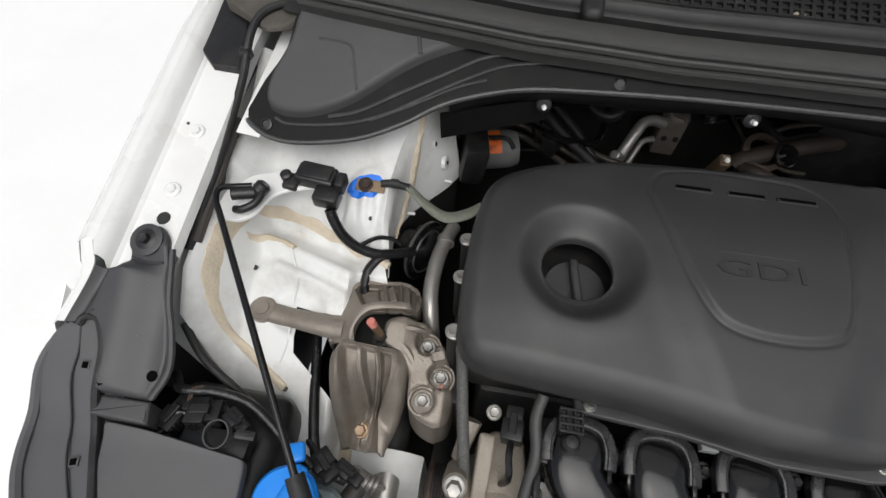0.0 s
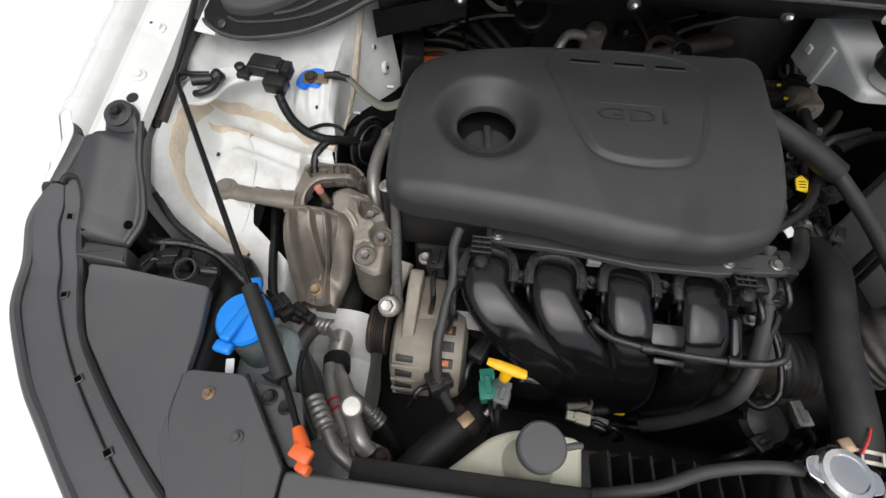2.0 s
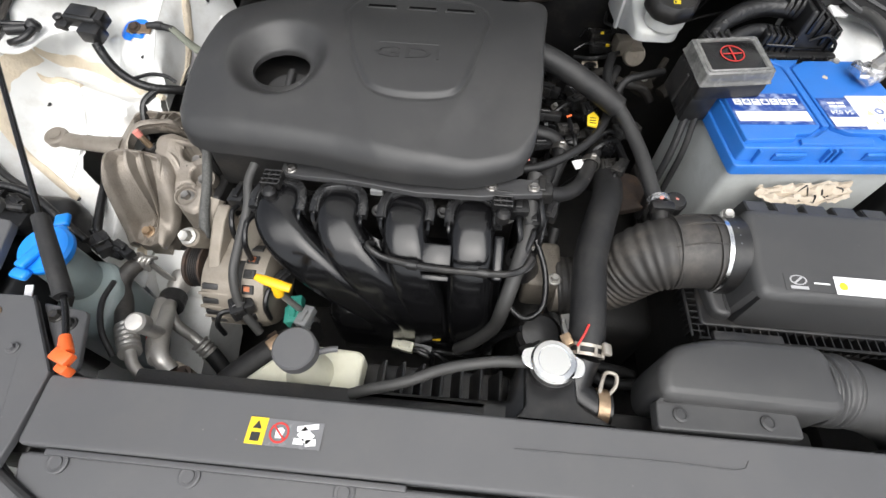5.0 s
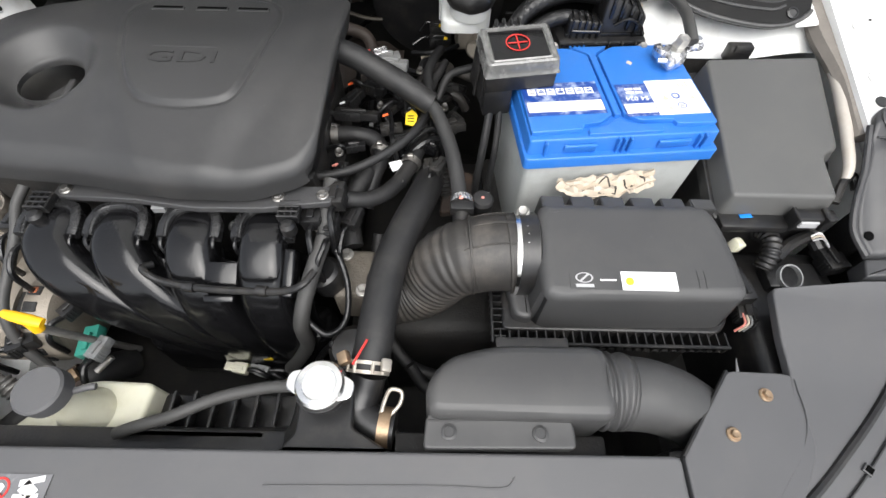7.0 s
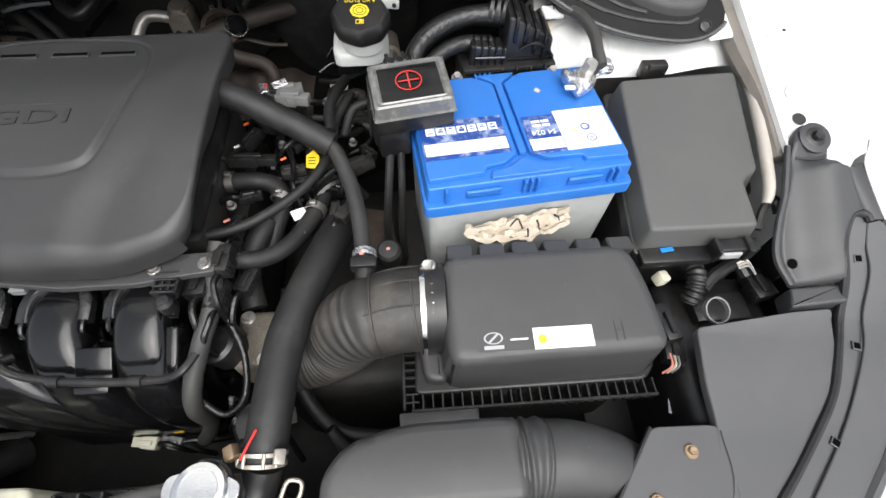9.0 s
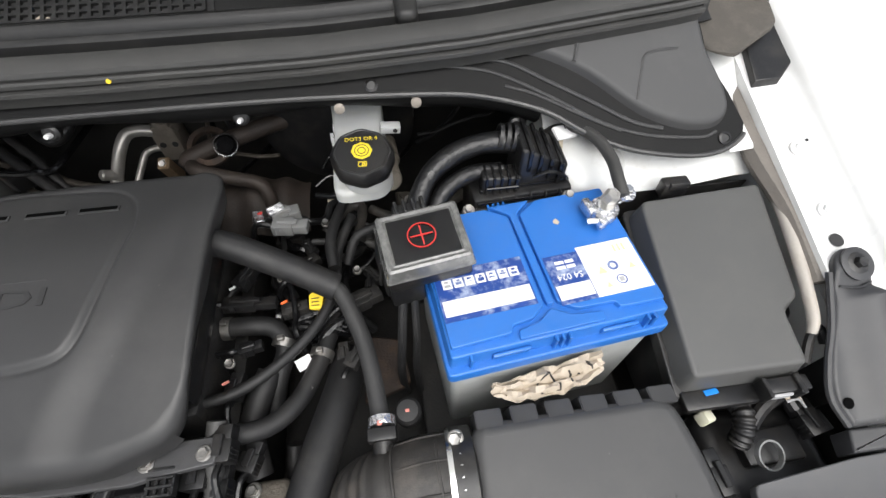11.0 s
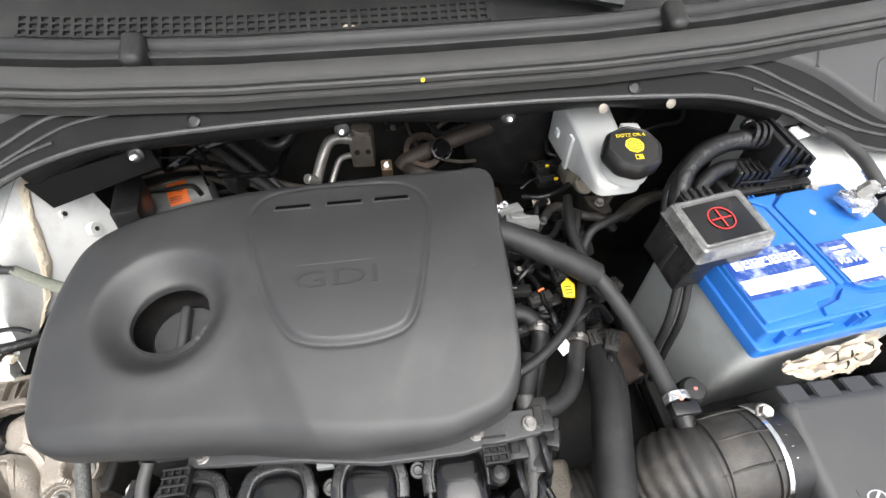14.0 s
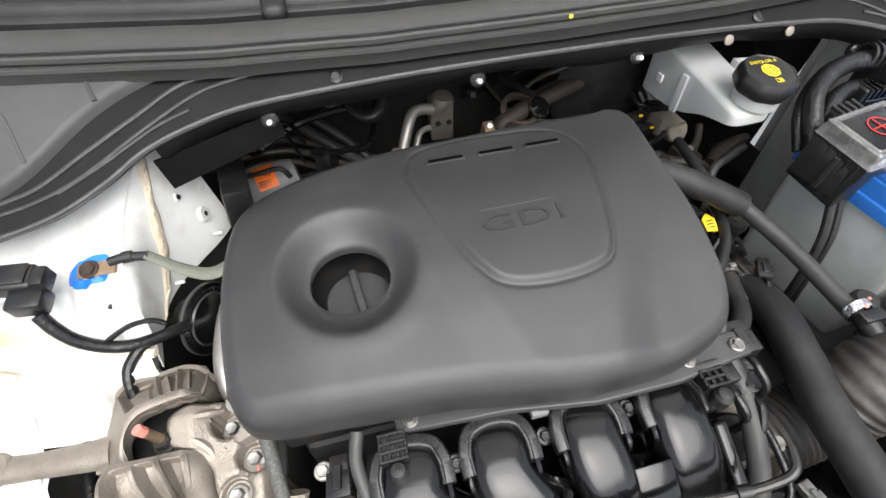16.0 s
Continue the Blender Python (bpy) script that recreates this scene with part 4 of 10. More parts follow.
cowl = thing("lower_cowl", (0, 0.26, 1.0), "black moulded cowl panel between bay and windscreen", "cowl")
lipline = spline([(x, y, 0) for x, y in both(LIP_R)], 6)
backline = spline([(x, y, 0) for x, y in both(BACK_R[::-1])], 4)
outline = [(p.x, p.y) for p in lipline] + [(p.x, p.y) for p in backline[::-1]]
# panel coloured for shade, rolled edge in the painted highlight tone
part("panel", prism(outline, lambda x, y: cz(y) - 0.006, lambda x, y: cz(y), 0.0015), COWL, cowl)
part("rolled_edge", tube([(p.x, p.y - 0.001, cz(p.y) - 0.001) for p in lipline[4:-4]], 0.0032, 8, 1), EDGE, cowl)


def skirt(u, v):
    x = -0.44 + 0.88 * v
    y = lerp_table(LIP_R, abs(x)) + 0.002
    return (x, y + 0.016 * u - 0.006 * math.sin(math.pi * u), cz(y) - 0.003 - (0.030 + 0.010 * noise.noise((x * 7, 0, 0))) * u)


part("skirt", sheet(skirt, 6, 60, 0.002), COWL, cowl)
RIDGE_1 = [(0.38, 0.270), (0.409, 0.266), (0.452, 0.255), (0.496, 0.236), (0.545, 0.206), (0.577, 0.192), (0.609, 0.184), (0.640, 0.184), (0.655, 0.193), (0.652, 0.215), (0.634, 0.248), (0.622, 0.282)]
RIDGE_2 = [(0.06, 0.262), (0.2, 0.262), (0.297, 0.260), (0.357, 0.254), (0.395, 0.246), (0.449, 0.224), (0.511, 0.196), (0.562, 0.182), (0.625, 0.176), (0.645, 0.18)]
RIDGE_3 = [(0.345, 0.262), (0.40, 0.257), (0.449, 0.237), (0.50, 0.215), (0.545, 0.195), (0.58, 0.187)]
RIDGE_4 = [(0.40, 0.236), (0.435, 0.226), (0.49, 0.203), (0.53, 0.188)]
for sd in (-1, 1):
    plat = RIDGE_1 + [(0.586, 0.2865), (0.487, 0.2795), (0.41, 0.2725)]
    # fields and ribs carry their sheen and highlights as lighter colour
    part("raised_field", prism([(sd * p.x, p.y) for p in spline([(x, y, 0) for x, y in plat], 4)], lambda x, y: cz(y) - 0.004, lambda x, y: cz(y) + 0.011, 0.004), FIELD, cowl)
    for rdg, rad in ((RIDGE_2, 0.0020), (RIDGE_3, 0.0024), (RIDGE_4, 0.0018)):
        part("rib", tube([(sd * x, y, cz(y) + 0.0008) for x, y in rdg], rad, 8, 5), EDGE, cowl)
    part("rib", tube([(sd * x, y, cz(y) + 0.0098) for x, y in ((0.479, 0.246), (0.483, 0.260), (0.486, 0.276))], 0.0026, 8), FIELD, cowl)
    part("rib", tube([(sd * x, y, cz(y) + 0.0102) for x, y in ((0.600, 0.250), (0.572, 0.249), (0.560, 0.245), (0.555, 0.232), (0.548, 0.208))], 0.0018, 8), FIELD, cowl)
    part("screw", lathe([(0.0075, -0.001), (0.0075, 0.001), (0.005, 0.002), (0.0045, 0.001)], (sd * 0.2525, 0.2455, cz(0.2455) + 0.001), (0, -0.62, 0.78), 20), BLACK, cowl)
    part("screw", lathe([(0.0075, -0.001), (0.0075, 0.001), (0.005, 0.002), (0.0045, 0.001)], (sd * 0.655, 0.173, cz(0.173) + 0.001), (0, -0.62, 0.78), 20), BLACK, cowl)
for x, z in ((-0.33, 1.005), (-0.096, 1.012), (0.104, 1.011), (0.417, 0.984)):
    y = lerp_table(LIP_R, abs(x)) + 0.008
    cl = part("clip_socket", lathe([(0.009, -0.004), (0.009, 0.002), (0.006, 0.004)], (x, y, z), (0.0, -0.95, 0.3), 16), BLACK, cowl)
    part("clip_pin", lathe([(0.0030, 0), (0.0030, 0.006), (0.0023, 0.0085), (0.001, 0.009)], (x, y - 0.004, z), (0, -0.9, 0.42), 12), WLABEL, cl, "white plastic pin")
for x in (0.30, 0.215):
    part("bolt", lathe([(0.006, 0), (0.006, 0.002), (0.003, 0.003)], (x, 0.236, 1.022), (0, -0.9, 0.4), 14), CAST, cowl)
# loose corner of the skirt, hanging beside the tower
part("skirt_flap", sheet(lambda u, v: (-0.452 + 0.13 * v, 0.222 + 0.036 * v + 0.03 * u * (1 - v) * 0.3, 0.990 + 0.014 * v - 0.045 * u * (1 - 0.3 * v)), 5, 8, 0.002), COWL, cowl)


def sag(x):
    """How far the seal and cowl fall back towards the car's sides."""
    return lerp_table([(0, 0), (0.2, 0.001), (0.36, 0.007), (0.487, 0.017), (0.586, 0.025), (0.7, 0.037)], abs(x))


SEAL_P = [(0.2400, 1.0600), (0.2372, 1.0630), (0.2372, 1.0668), (0.2400, 1.0684), (0.2436, 1.0686), (0.2436, 1.0708), (0.2390, 1.0720), (0.2386, 1.0762), (0.2405, 1.0780), (0.2448, 1.0782), (0.2450, 1.0804), (0.2412, 1.0818), (0.2425, 1.0860), (0.2490, 1.0902), (0.2560, 1.0928), (0.2620, 1.0925), (0.2660, 1.0885), (0.2675, 1.0810), (0.2660, 1.050), (0.2440, 1.048)]
bm = bmesh.new()
loops = []
for i in range(61):
    x = -0.625 + 1.25 * i / 60
    s = sag(x)
    loops.append([(x, y + s, z + 0.75 * s + 0.0006 * noise.noise((x * 12, z * 30, 0))) for y, z in SEAL_P])
rings(bm, loops)
seal = solo("hood_seal", bm, SEALRUB, "long dusty rubber seal along the cowl edge", "seal", angle=35)
part("paint_dot", lathe([(0.0026, 0), (0.0022, 0.0008)], (0.001, 0.2386, 1.0745), (0, -0.9, 0.4), 12), YTAG, seal, "yellow paint dot")

TOPSEC = [(0.262, 1.035), (0.278, 1.040), (0.2835, 1.062), (0.2860, 1.0890), (0.2890, 1.0915), (0.2900, 1.0880), (0.2930, 1.0880), (0.2965, 1.0975), (0.3000, 1.1005), (0.3040, 1.1000), (0.3100, 1.0930), (0.3190, 1.0860), (0.3460, 1.1000), (0.40, 1.130), (0.45, 1.160)]


def upper(u, v):
    x = -0.66 + 1.32 * v
    k = u * (len(TOPSEC) - 1)
    i = min(int(k), len(TOPSEC) - 2)
    y = TOPSEC[i][0] + (TOPSEC[i + 1][0] - TOPSEC[i][0]) * (k - i)
    z = TOPSEC[i][1] + (TOPSEC[i + 1][1] - TOPSEC[i][1]) * (k - i)
    return (x, y + sag(x), z + 0.7 * sag(x))


top = thing("upper_cowl", (0, 0.32, 1.08), "black plastic cowl top with an air grille", "cowl")
part("panel", sheet(upper, 28, 60, 0.002), COWLT, top)
for x in (0.298, -0.298):
    part("clip", box((x - 0.012, 0.272, 1.078), (x + 0.012, 0.3125, 1.1115), 0.009, 5, Euler((radians(20), 0, 0)).to_matrix().to_4x4()), COWLT, top, "moulded clip bridging seal and cowl")
gr = bmesh.new()
GX0, GX1, PITCH = -0.43, 0.097, 0.0115
n = int((GX1 - GX0) / PITCH)


def gpoint(x, t, lift):
    y = 0.3215 + 0.022 * t
    return Vector((x, y + sag(x), 1.0900 + 0.0115 * t + lift + 0.7 * sag(x)))


for i in range(n + 1):
    x = GX0 + PITCH * i
    a, b = gpoint(x, 0, 0.0045), gpoint(x, 1, 0.0045)
    c = (a + b) / 2
    box(c - Vector((0.002, 0.0125, 0.0022)), c + Vector((0.002, 0.0125, 0.0022)), 0, 1, Euler((radians(27.6), 0, 0)).to_matrix().to_4x4(), gr)
for t in (0.0, 0.333, 0.667, 1.0):
    for i in range(n):
        x = GX0 + PITCH * (i + 0.5)
        c = gpoint(x, t, 0.0045)
        box(c - Vector((PITCH / 2, 0.0013, 0.002)), c + Vector((PITCH / 2, 0.0013, 0.002)), 0, 1, Euler((radians(27.6), 0, 0)).to_matrix().to_4x4(), gr)
part("grille", gr, COWLT, top, "black lattice air grille")
part("grille_recess", sheet(lambda u, v: gpoint(GX0 + (GX1 - GX0) * v, -0.1 + 1.2 * u, 0.0018), 2, 30, 0.001), INK, top)
part("fallen_leaf", prism([(-0.085, 0.3225), (-0.073, 0.3215), (-0.068, 0.326), (-0.078, 0.3285)], lambda x, y: 1.0935 + (y - 0.3225) * 0.5, lambda x, y: 1.0945 + (y - 0.3225) * 0.5), KRAFT, top)

wip = thing("wiper_arm", (0.228, 0.33, 1.10), "black wiper arm with a grey pivot cap", "wiper")
part("arm", tube([(0.246, 0.322, 1.110), (0.225, 0.328, 1.113), (0.17, 0.336, 1.120), (0.08, 0.344, 1.127), (-0.05, 0.351, 1.133), (-0.22, 0.358, 1.138)], [0.016, 0.019, 0.016, 0.012, 0.009, 0.007], 12, 6, squash=0.55), BLACK, wip)
part("pivot_cap", lathe([(0.0165, 0), (0.0165, 0.005), (0.0145, 0.0075), (0.012, 0.0072), (0.0115, 0.0085), (0.001, 0.009)], (0.228, 0.326, 1.115), (0, -0.5, 0.86), 28), CASTB, wip, "grey round pivot cap")
part("blade", tube([(0.02, 0.372, 1.140), (-0.15, 0.374, 1.142), (-0.40, 0.372, 1.140)], 0.006, 8), RUBBER, wip)
solo("windscreen", sheet(lambda u, v: (-0.66 + 1.32 * v, 0.425 + sag(-0.66 + 1.32 * v) + 0.75 * u, 1.150 + 0.45 * u + 0.02 * math.sin(math.pi * v)), 8, 16, 0.005), GLASS, "dark tinted windscreen above the cowl", "windscreen", kind="structure")

for sd in (-1, 1):
    BLOCKF = material("dusty_foam_block", (0.075, 0.067, 0.057), 0.75, var=0.3, scale=50, bump=0.4, bscale=350, dirt=(0.15, 0.13, 0.11), dirt_amt=0.4, dirt_scale=40)
    cap = thing("cowl_end", (sd * 0.70, 0.31, 1.03), "dark plastic end piece beside the hood hinge", "trim panel", "cowl end pieces")
    back = 0.024 if sd < 0 else 0.0
    poly = [(sd * x, y + back) for x, y in ((0.600, 0.294), (0.636, 0.281), (0.648, 0.259), (0.676, 0.247), (0.748, 0.292), (0.752, 0.330), (0.72, 0.360), (0.63, 0.345))]
    part("block", prism(rounded(poly, 0.008, 2), 1.042, lambda x, y: 1.052 + 0.25 * (y - 0.29), 0.004), BLOCKF, cap, "dusty brown-grey foam block")
    part("cushion", box((sd * 0.742 - 0.012, 0.326, 1.055), (sd * 0.742 + 0.012, 0.346, 1.076), 0.004), RUBBER, cap)
    poly = [(sd * x, y) for x, y in ((0.704, 0.228), (0.738, 0.230), (0.772, 0.262), (0.792, 0.335), (0.72, 0.335))]
    part("shroud", prism(poly, 0.985, lambda x, y: 1.0285 + 0.27 * (y - 0.27), 0.002), BLACK, cap, "black box-shaped hinge shroud")
    hinge = part("hood_hinge", box((sd * 0.70 - 0.04, 0.345, 1.066), (sd * 0.70 + 0.05, 0.385, 1.072), 0.003), PAINT, body)
    part("pivot", bolt((sd * 0.692, 0.362, 1.072), (0, 0, 1), 0.007, 0.005, 1.6), PAINT, hinge)
    # body strip between cowl and wing, with its washer hose
    part("gutter", sheet(lambda u, v: (sd * (0.662 + 0.028 * u - 0.02 * v), 0.16 + 0.24 * v, 0.972 + 0.12 * v * 0.6 + 0.004 * u), 4, 12, 0.0015), PAINT, body)
hose = solo("washer_hose", tube([(-0.640, 0.315, 1.052), (-0.662, 0.308, 1.060), (-0.686, 0.290, 1.055), (-0.694, 0.262, 1.042), (-0.697, 0.225, 1.012), (-0.699, 0.19, 0.992), (-0.699, 0.14, 0.972), (-0.700, 0.08, 0.948), (-0.703, 0.02, 0.922)], 0.0050, 10, 6), RUBBER, "thin black washer hose along the wing gutter", "hose")
part("clip", box((-0.704, 0.240, 1.022), (-0.690, 0.250, 1.034), 0.001), BLACK, hose)
part("gap_strip", tube([(-0.700, 0.185, 0.975), (-0.697, 0.10, 0.95), (-0.698, 0.03, 0.925)], 0.006, 8), material("brown_grey_foam", (0.045, 0.040, 0.036), 0.8, var=0.3, scale=60, bump=0.4, bscale=400), body)
# brown-grey strip paints the shade on the wing's inner face
part("gap_strip", tube([(0.700, 0.25, 0.99), (0.699, 0.16, 0.965), (0.705, 0.08, 0.95), (0.702, 0.0, 0.93)], [0.012, 0.015, 0.013, 0.010], 8), material("shaded_wing_gap", (0.19, 0.172, 0.152), 0.8, var=0.3, scale=40, bump=0.4, bscale=300), body)

# ---- engine ----
blk = thing("engine_block", (-0.15, 0.05, 0.40), "grimy dark engine block under its cover", "engine")
part("block", box((-0.36, -0.04, 0.40), (0.06, 0.22, 0.80), 0.012), DARK, blk)
part("cylinder_head", box((-0.375, -0.035, 0.80), (0.045, 0.20, 0.875), 0.008), DARK, blk)
part("rocker_cover", box((-0.370, -0.03, 0.873), (0.050, 0.185, 0.908), 0.012), BLACK, blk)
part("timing_cover", prism(rounded([(-0.400, -0.06), (-0.376, -0.06), (-0.376, 0.20), (-0.400, 0.20)], 0.006, 2), 0.50, 0.80, 0.004), DARK, blk)
part("gearbox", box((0.07, -0.16, 0.40), (0.30, 0.20, 0.68), 0.03, 3), DARK, blk)
for x, y, z in ((-0.395, -0.012, 0.890), (-0.398, 0.065, 0.880), (-0.398, 0.118, 0.885)):
    pst = part("bolt_post", tube([(x, y, 0.79), (x, y, z)], 0.0075, 10, 2), DARK, blk)
    part("bolt", bolt((x, y, z), (0, 0, 1), 0.006, 0.006), STEEL, pst)

COVER_OUT = [(-0.390, -0.026), (-0.379, -0.048), (-0.356, -0.058), (-0.29, -0.064), (-0.20, -0.071), (-0.13, -0.084), (-0.075, -0.089), (-0.016, -0.087), (0.014, -0.080), (0.043, -0.069), (0.058, -0.051), (0.064, -0.02), (0.068, 0.04), (0.070, 0.10), (0.0715, 0.132), (0.074, 0.155), (0.076, 0.188), (0.068, 0.206), (0.040, 0.214), (0.0, 0.216), (-0.12, 0.217),
             (-0.25, 0.208), (-0.335, 0.188), (-0.374, 0.158), (-0.389, 0.11), (-0.393, 0.04)]
PANEL = [(-0.203, 0.150), (-0.197, 0.174), (-0.180, 0.190), (-0.137, 0.197), (-0.084, 0.196), (-0.037, 0.191), (-0.013, 0.172), (-0.006, 0.140), (-0.010, 0.112), (-0.021, 0.054), (-0.034, 0.014), (-0.056, 0.0), (-0.100, -0.004), (-0.140, 0.003), (-0.161, 0.024), (-0.181, 0.070)]
HOLE, HR = (-0.276, 0.056), 0.0375
ring_pts = [(p.x, p.y) for p in spline([(x, y, 0) for x, y in COVER_OUT + COVER_OUT[:1]], 8)][:-1]
panel_pts = [(p.x, p.y) for p in spline([(x, y, 0) for x, y in PANEL + PANEL[:1]], 8)][:-1]


def cover_z(x, y):
    z = glide([(-0.13, 0.9130), (-0.095, 0.925), (-0.06, 0.9355), (-0.03, 0.9450), (0.0, 0.9540), (0.04, 0.963), (0.09, 0.969), (0.15, 0.9725), (0.21, 0.972)], y)
    # raised middle that runs forward, and lower shoulders
    xc = glide([(-0.09, -0.036), (-0.036, -0.023), (0.004, -0.003), (0.05, 0.014), (0.10, 0.030), (0.15, 0.045), (0.21, 0.062)], y)
    xl = glide([(-0.09, -0.150), (-0.06, -0.162), (0.03, -0.198), (0.14, -0.232), (0.21, -0.245)], y)
    z += 0.0055 * smooth(xl - 0.006, xl + 0.030, x) * smooth(xc + 0.012, xc - 0.034, x) * smooth(0.19, 0.08, y)
    z += 0.0016 * math.exp(-((x - xl) / 0.012) ** 2) * smooth(0.16, 0.05, y)
    z -= 0.007 * smooth(-0.30, -0.40, x)
    z -= 0.007 * smooth(0.13, 0.21, y) * smooth(-0.20, -0.36, x)
    # funnel round the filler opening
    r = math.hypot(x - HOLE[0], y - HOLE[1])
    z -= 0.023 * smooth(0.068, 0.036, r)
    z += 0.0012 * math.exp(-((r - 0.072) / 0.014) ** 2)
    # name panel: proud at its front edge, with a groove round it
    near = -0.22 < x < 0.01 and -0.02 < y < 0.215
    d = away((x, y), panel_pts, True) if near else 1.0
    ins = near and within((x, y), panel_pts)
    z += (0.0030 * smooth(0.0, 0.007, d) if ins else 0) * smooth(0.19, 0.03, y)
    z -= 0.0014 * math.exp(-(d / 0.0024) ** 2)
    return z


def edge_drop(d, r=0.022):
    return 0 if d >= r else r - math.sqrt(max(0.0, r * r - (r - d) ** 2))


def coons(sides, u, v):
    """A point of the patch between four lines: front, back, left, right."""
    f, b, l, r = sides

    def at(line, t):
        k = t * (len(line) - 1)
        i = min(int(k), len(line) - 2)
        return Vector(line[i]).lerp(Vector(line[i + 1]), k - i)
    p = at(f, u) * (1 - v) + at(b, u) * v + at(l, v) * (1 - u) + at(r, v) * u
    c = Vector(f[0]) * (1 - u) * (1 - v) + Vector(f[-1]) * u * (1 - v) + Vector(b[0]) * (1 - u) * v + Vector(b[-1]) * u * v
    return p - c


def nearest(pt):
    return min(range(len(ring_pts)), key=lambda i: (ring_pts[i][0] - pt[0]) ** 2 + (ring_pts[i][1] - pt[1]) ** 2)


i0, i1, i2, i3 = nearest((-0.378, -0.036)), nearest((0.050, -0.042)), nearest((0.073, 0.195)), nearest((-0.360, 0.174))
m = len(ring_pts)


def arc(a, b):
    out, k = [], a
    while True:
        out.append(ring_pts[k % m])
        if k % m == b % m:
            return out
        k += 1


sides = (arc(i0, i1), arc(i2, i3)[::-1], arc(i3, i0)[::-1], arc(i1, i2))
bm = bmesh.new()
NU, NV = 400, 240
gv = []
for i in range(NU + 1):
    col = []
    for j in range(NV + 1):
        p = coons(sides, i / NU, j / NV)
        z = cover_z(p.x, p.y) - edge_drop(away(p, ring_pts, True), 0.022 - 0.008 * smooth(-0.14, 0.05, p.x) - 0.009 * smooth(0.035, 0.055, p.x) * smooth(-0.06, -0.02, p.y) - 0.005 * smooth(-0.34, -0.38, p.x))
        col.append(bm.verts.new((p.x, p.y, z)))
    gv.append(col)
for i in range(NU):
    for j in range(NV):
        q = (gv[i][j], gv[i + 1][j], gv[i + 1][j + 1], gv[i][j + 1])
        if all(math.hypot(v.co.x - HOLE[0], v.co.y - HOLE[1]) < HR + 0.0012 for v in q):
            continue
        bm.faces.new(q)
bmesh.ops.delete(bm, geom=[v for v in bm.verts if not v.link_faces], context="VERTS")
hole_edges = []
for e in bm.edges:
    if e.is_boundary and all(math.hypot(v.co.x - HOLE[0], v.co.y - HOLE[1]) < HR + 0.006 for v in e.verts):
        hole_edges.append(e)
for v in {v for e in hole_edges for v in e.verts}:
    d = Vector((v.co.x - HOLE[0], v.co.y - HOLE[1])).normalized() * HR
    v.co = Vector((HOLE[0] + d.x, HOLE[1] + d.y, 0.943 - 0.12 * (HOLE[1] - v.co.y) * 0.2))
rim = bmesh.ops.extrude_edge_only(bm, edges=hole_edges)["geom"]
for v in rim:
    if isinstance(v, bmesh.types.BMVert):
        v.co.z = 0.937
# skirt down from the rim of the cover
outer = [e for e in bm.edges if e.is_boundary and max(v.co.z for v in e.verts) > 0.88 and not any(math.hypot(v.co.x - HOLE[0], v.co.y - HOLE[1]) < 0.06 for v in e.verts)]
low = bmesh.ops.extrude_edge_only(bm, edges=outer)["geom"]
for v in low:
    if isinstance(v, bmesh.types.BMVert):
        v.co.z -= 0.016 + 0.010 * smooth(0.02, 0.08, v.co.y)
        v.co.x += -0.006 if v.co.x > 0.05 else 0.0015 if v.co.x > -0.15 else -0.0015
cov = thing("engine_cover", (-0.15, 0.05, 0.905), "matt black plastic engine cover with a round filler opening", "engine cover")
part("shell", bm, COVER, cov, "", 50)
for x in (-0.156, -0.099, -0.046):
    zz = cover_z(x, 0.1655)
    sl = part("vent_slot", box((x - 0.021, 0.1615, zz - 0.004), (x + 0.021, 0.1692, zz + 0.0016), 0.0012, 2), COVER, cov)
    part("slot_gap", box((x - 0.0190, 0.1632, zz + 0.0008), (x + 0.0190, 0.1680, zz + 0.0021), 0.0004, 1), VOID, sl)
tilt = Euler((math.atan2(cover_z(-0.09, 0.075) - cover_z(-0.09, 0.045), 0.03), 0, 0)).to_matrix().to_4x4()
zc = cover_z(-0.092, 0.060)
SATIN = material("smooth_black_letter", (0.019, 0.019, 0.0195), 0.42, var=0.1, bump=0.05, bscale=900)
part("raised_letters", lettering("GDI", 0.034, Matrix.Translation((-0.106, 0.062, zc + 0.0002)) @ tilt @ Matrix.Diagonal((1.5, 0.8, 1, 1)), 0.0008), SATIN, cov)
part("raised_line", box((-0.145, 0.0800, cover_z(-0.09, 0.074) - 0.0002), (-0.068, 0.0812, cover_z(-0.09, 0.074) + 0.0008), 0.0004, 1), COVER, cov)

CAPM = material("dusty_black_cap", (0.040, 0.040, 0.041), 0.45, var=0.15, scale=30, bump=0.1, bscale=900, dirt=(0.10, 0.095, 0.085), dirt_amt=0.25, dirt_scale=40)
cap = thing("oil_filler_cap", (-0.276, 0.060, 0.905), "black oil filler cap inside the cover opening", "cap")
part("disc", lathe([(0.0325, -0.014), (0.0335, -0.004), (0.0335, 0.003), (0.0318, 0.0055), (0.001, 0.006)], (-0.272, 0.054, 0.908), (0, 0, 1), 40), CAPM, cap)
part("grip", box((-0.2765, 0.024, 0.911), (-0.2675, 0.084, 0.9245), 0.003, 3, Euler((0, 0, radians(6))).to_matrix().to_4x4()), CAPM, cap)
part("neck", lathe([(0.040, 0), (0.040, 0.012), (0.036, 0.014)], (-0.276, 0.060, 0.893), (0, 0, 1), 30), DARK, cap)

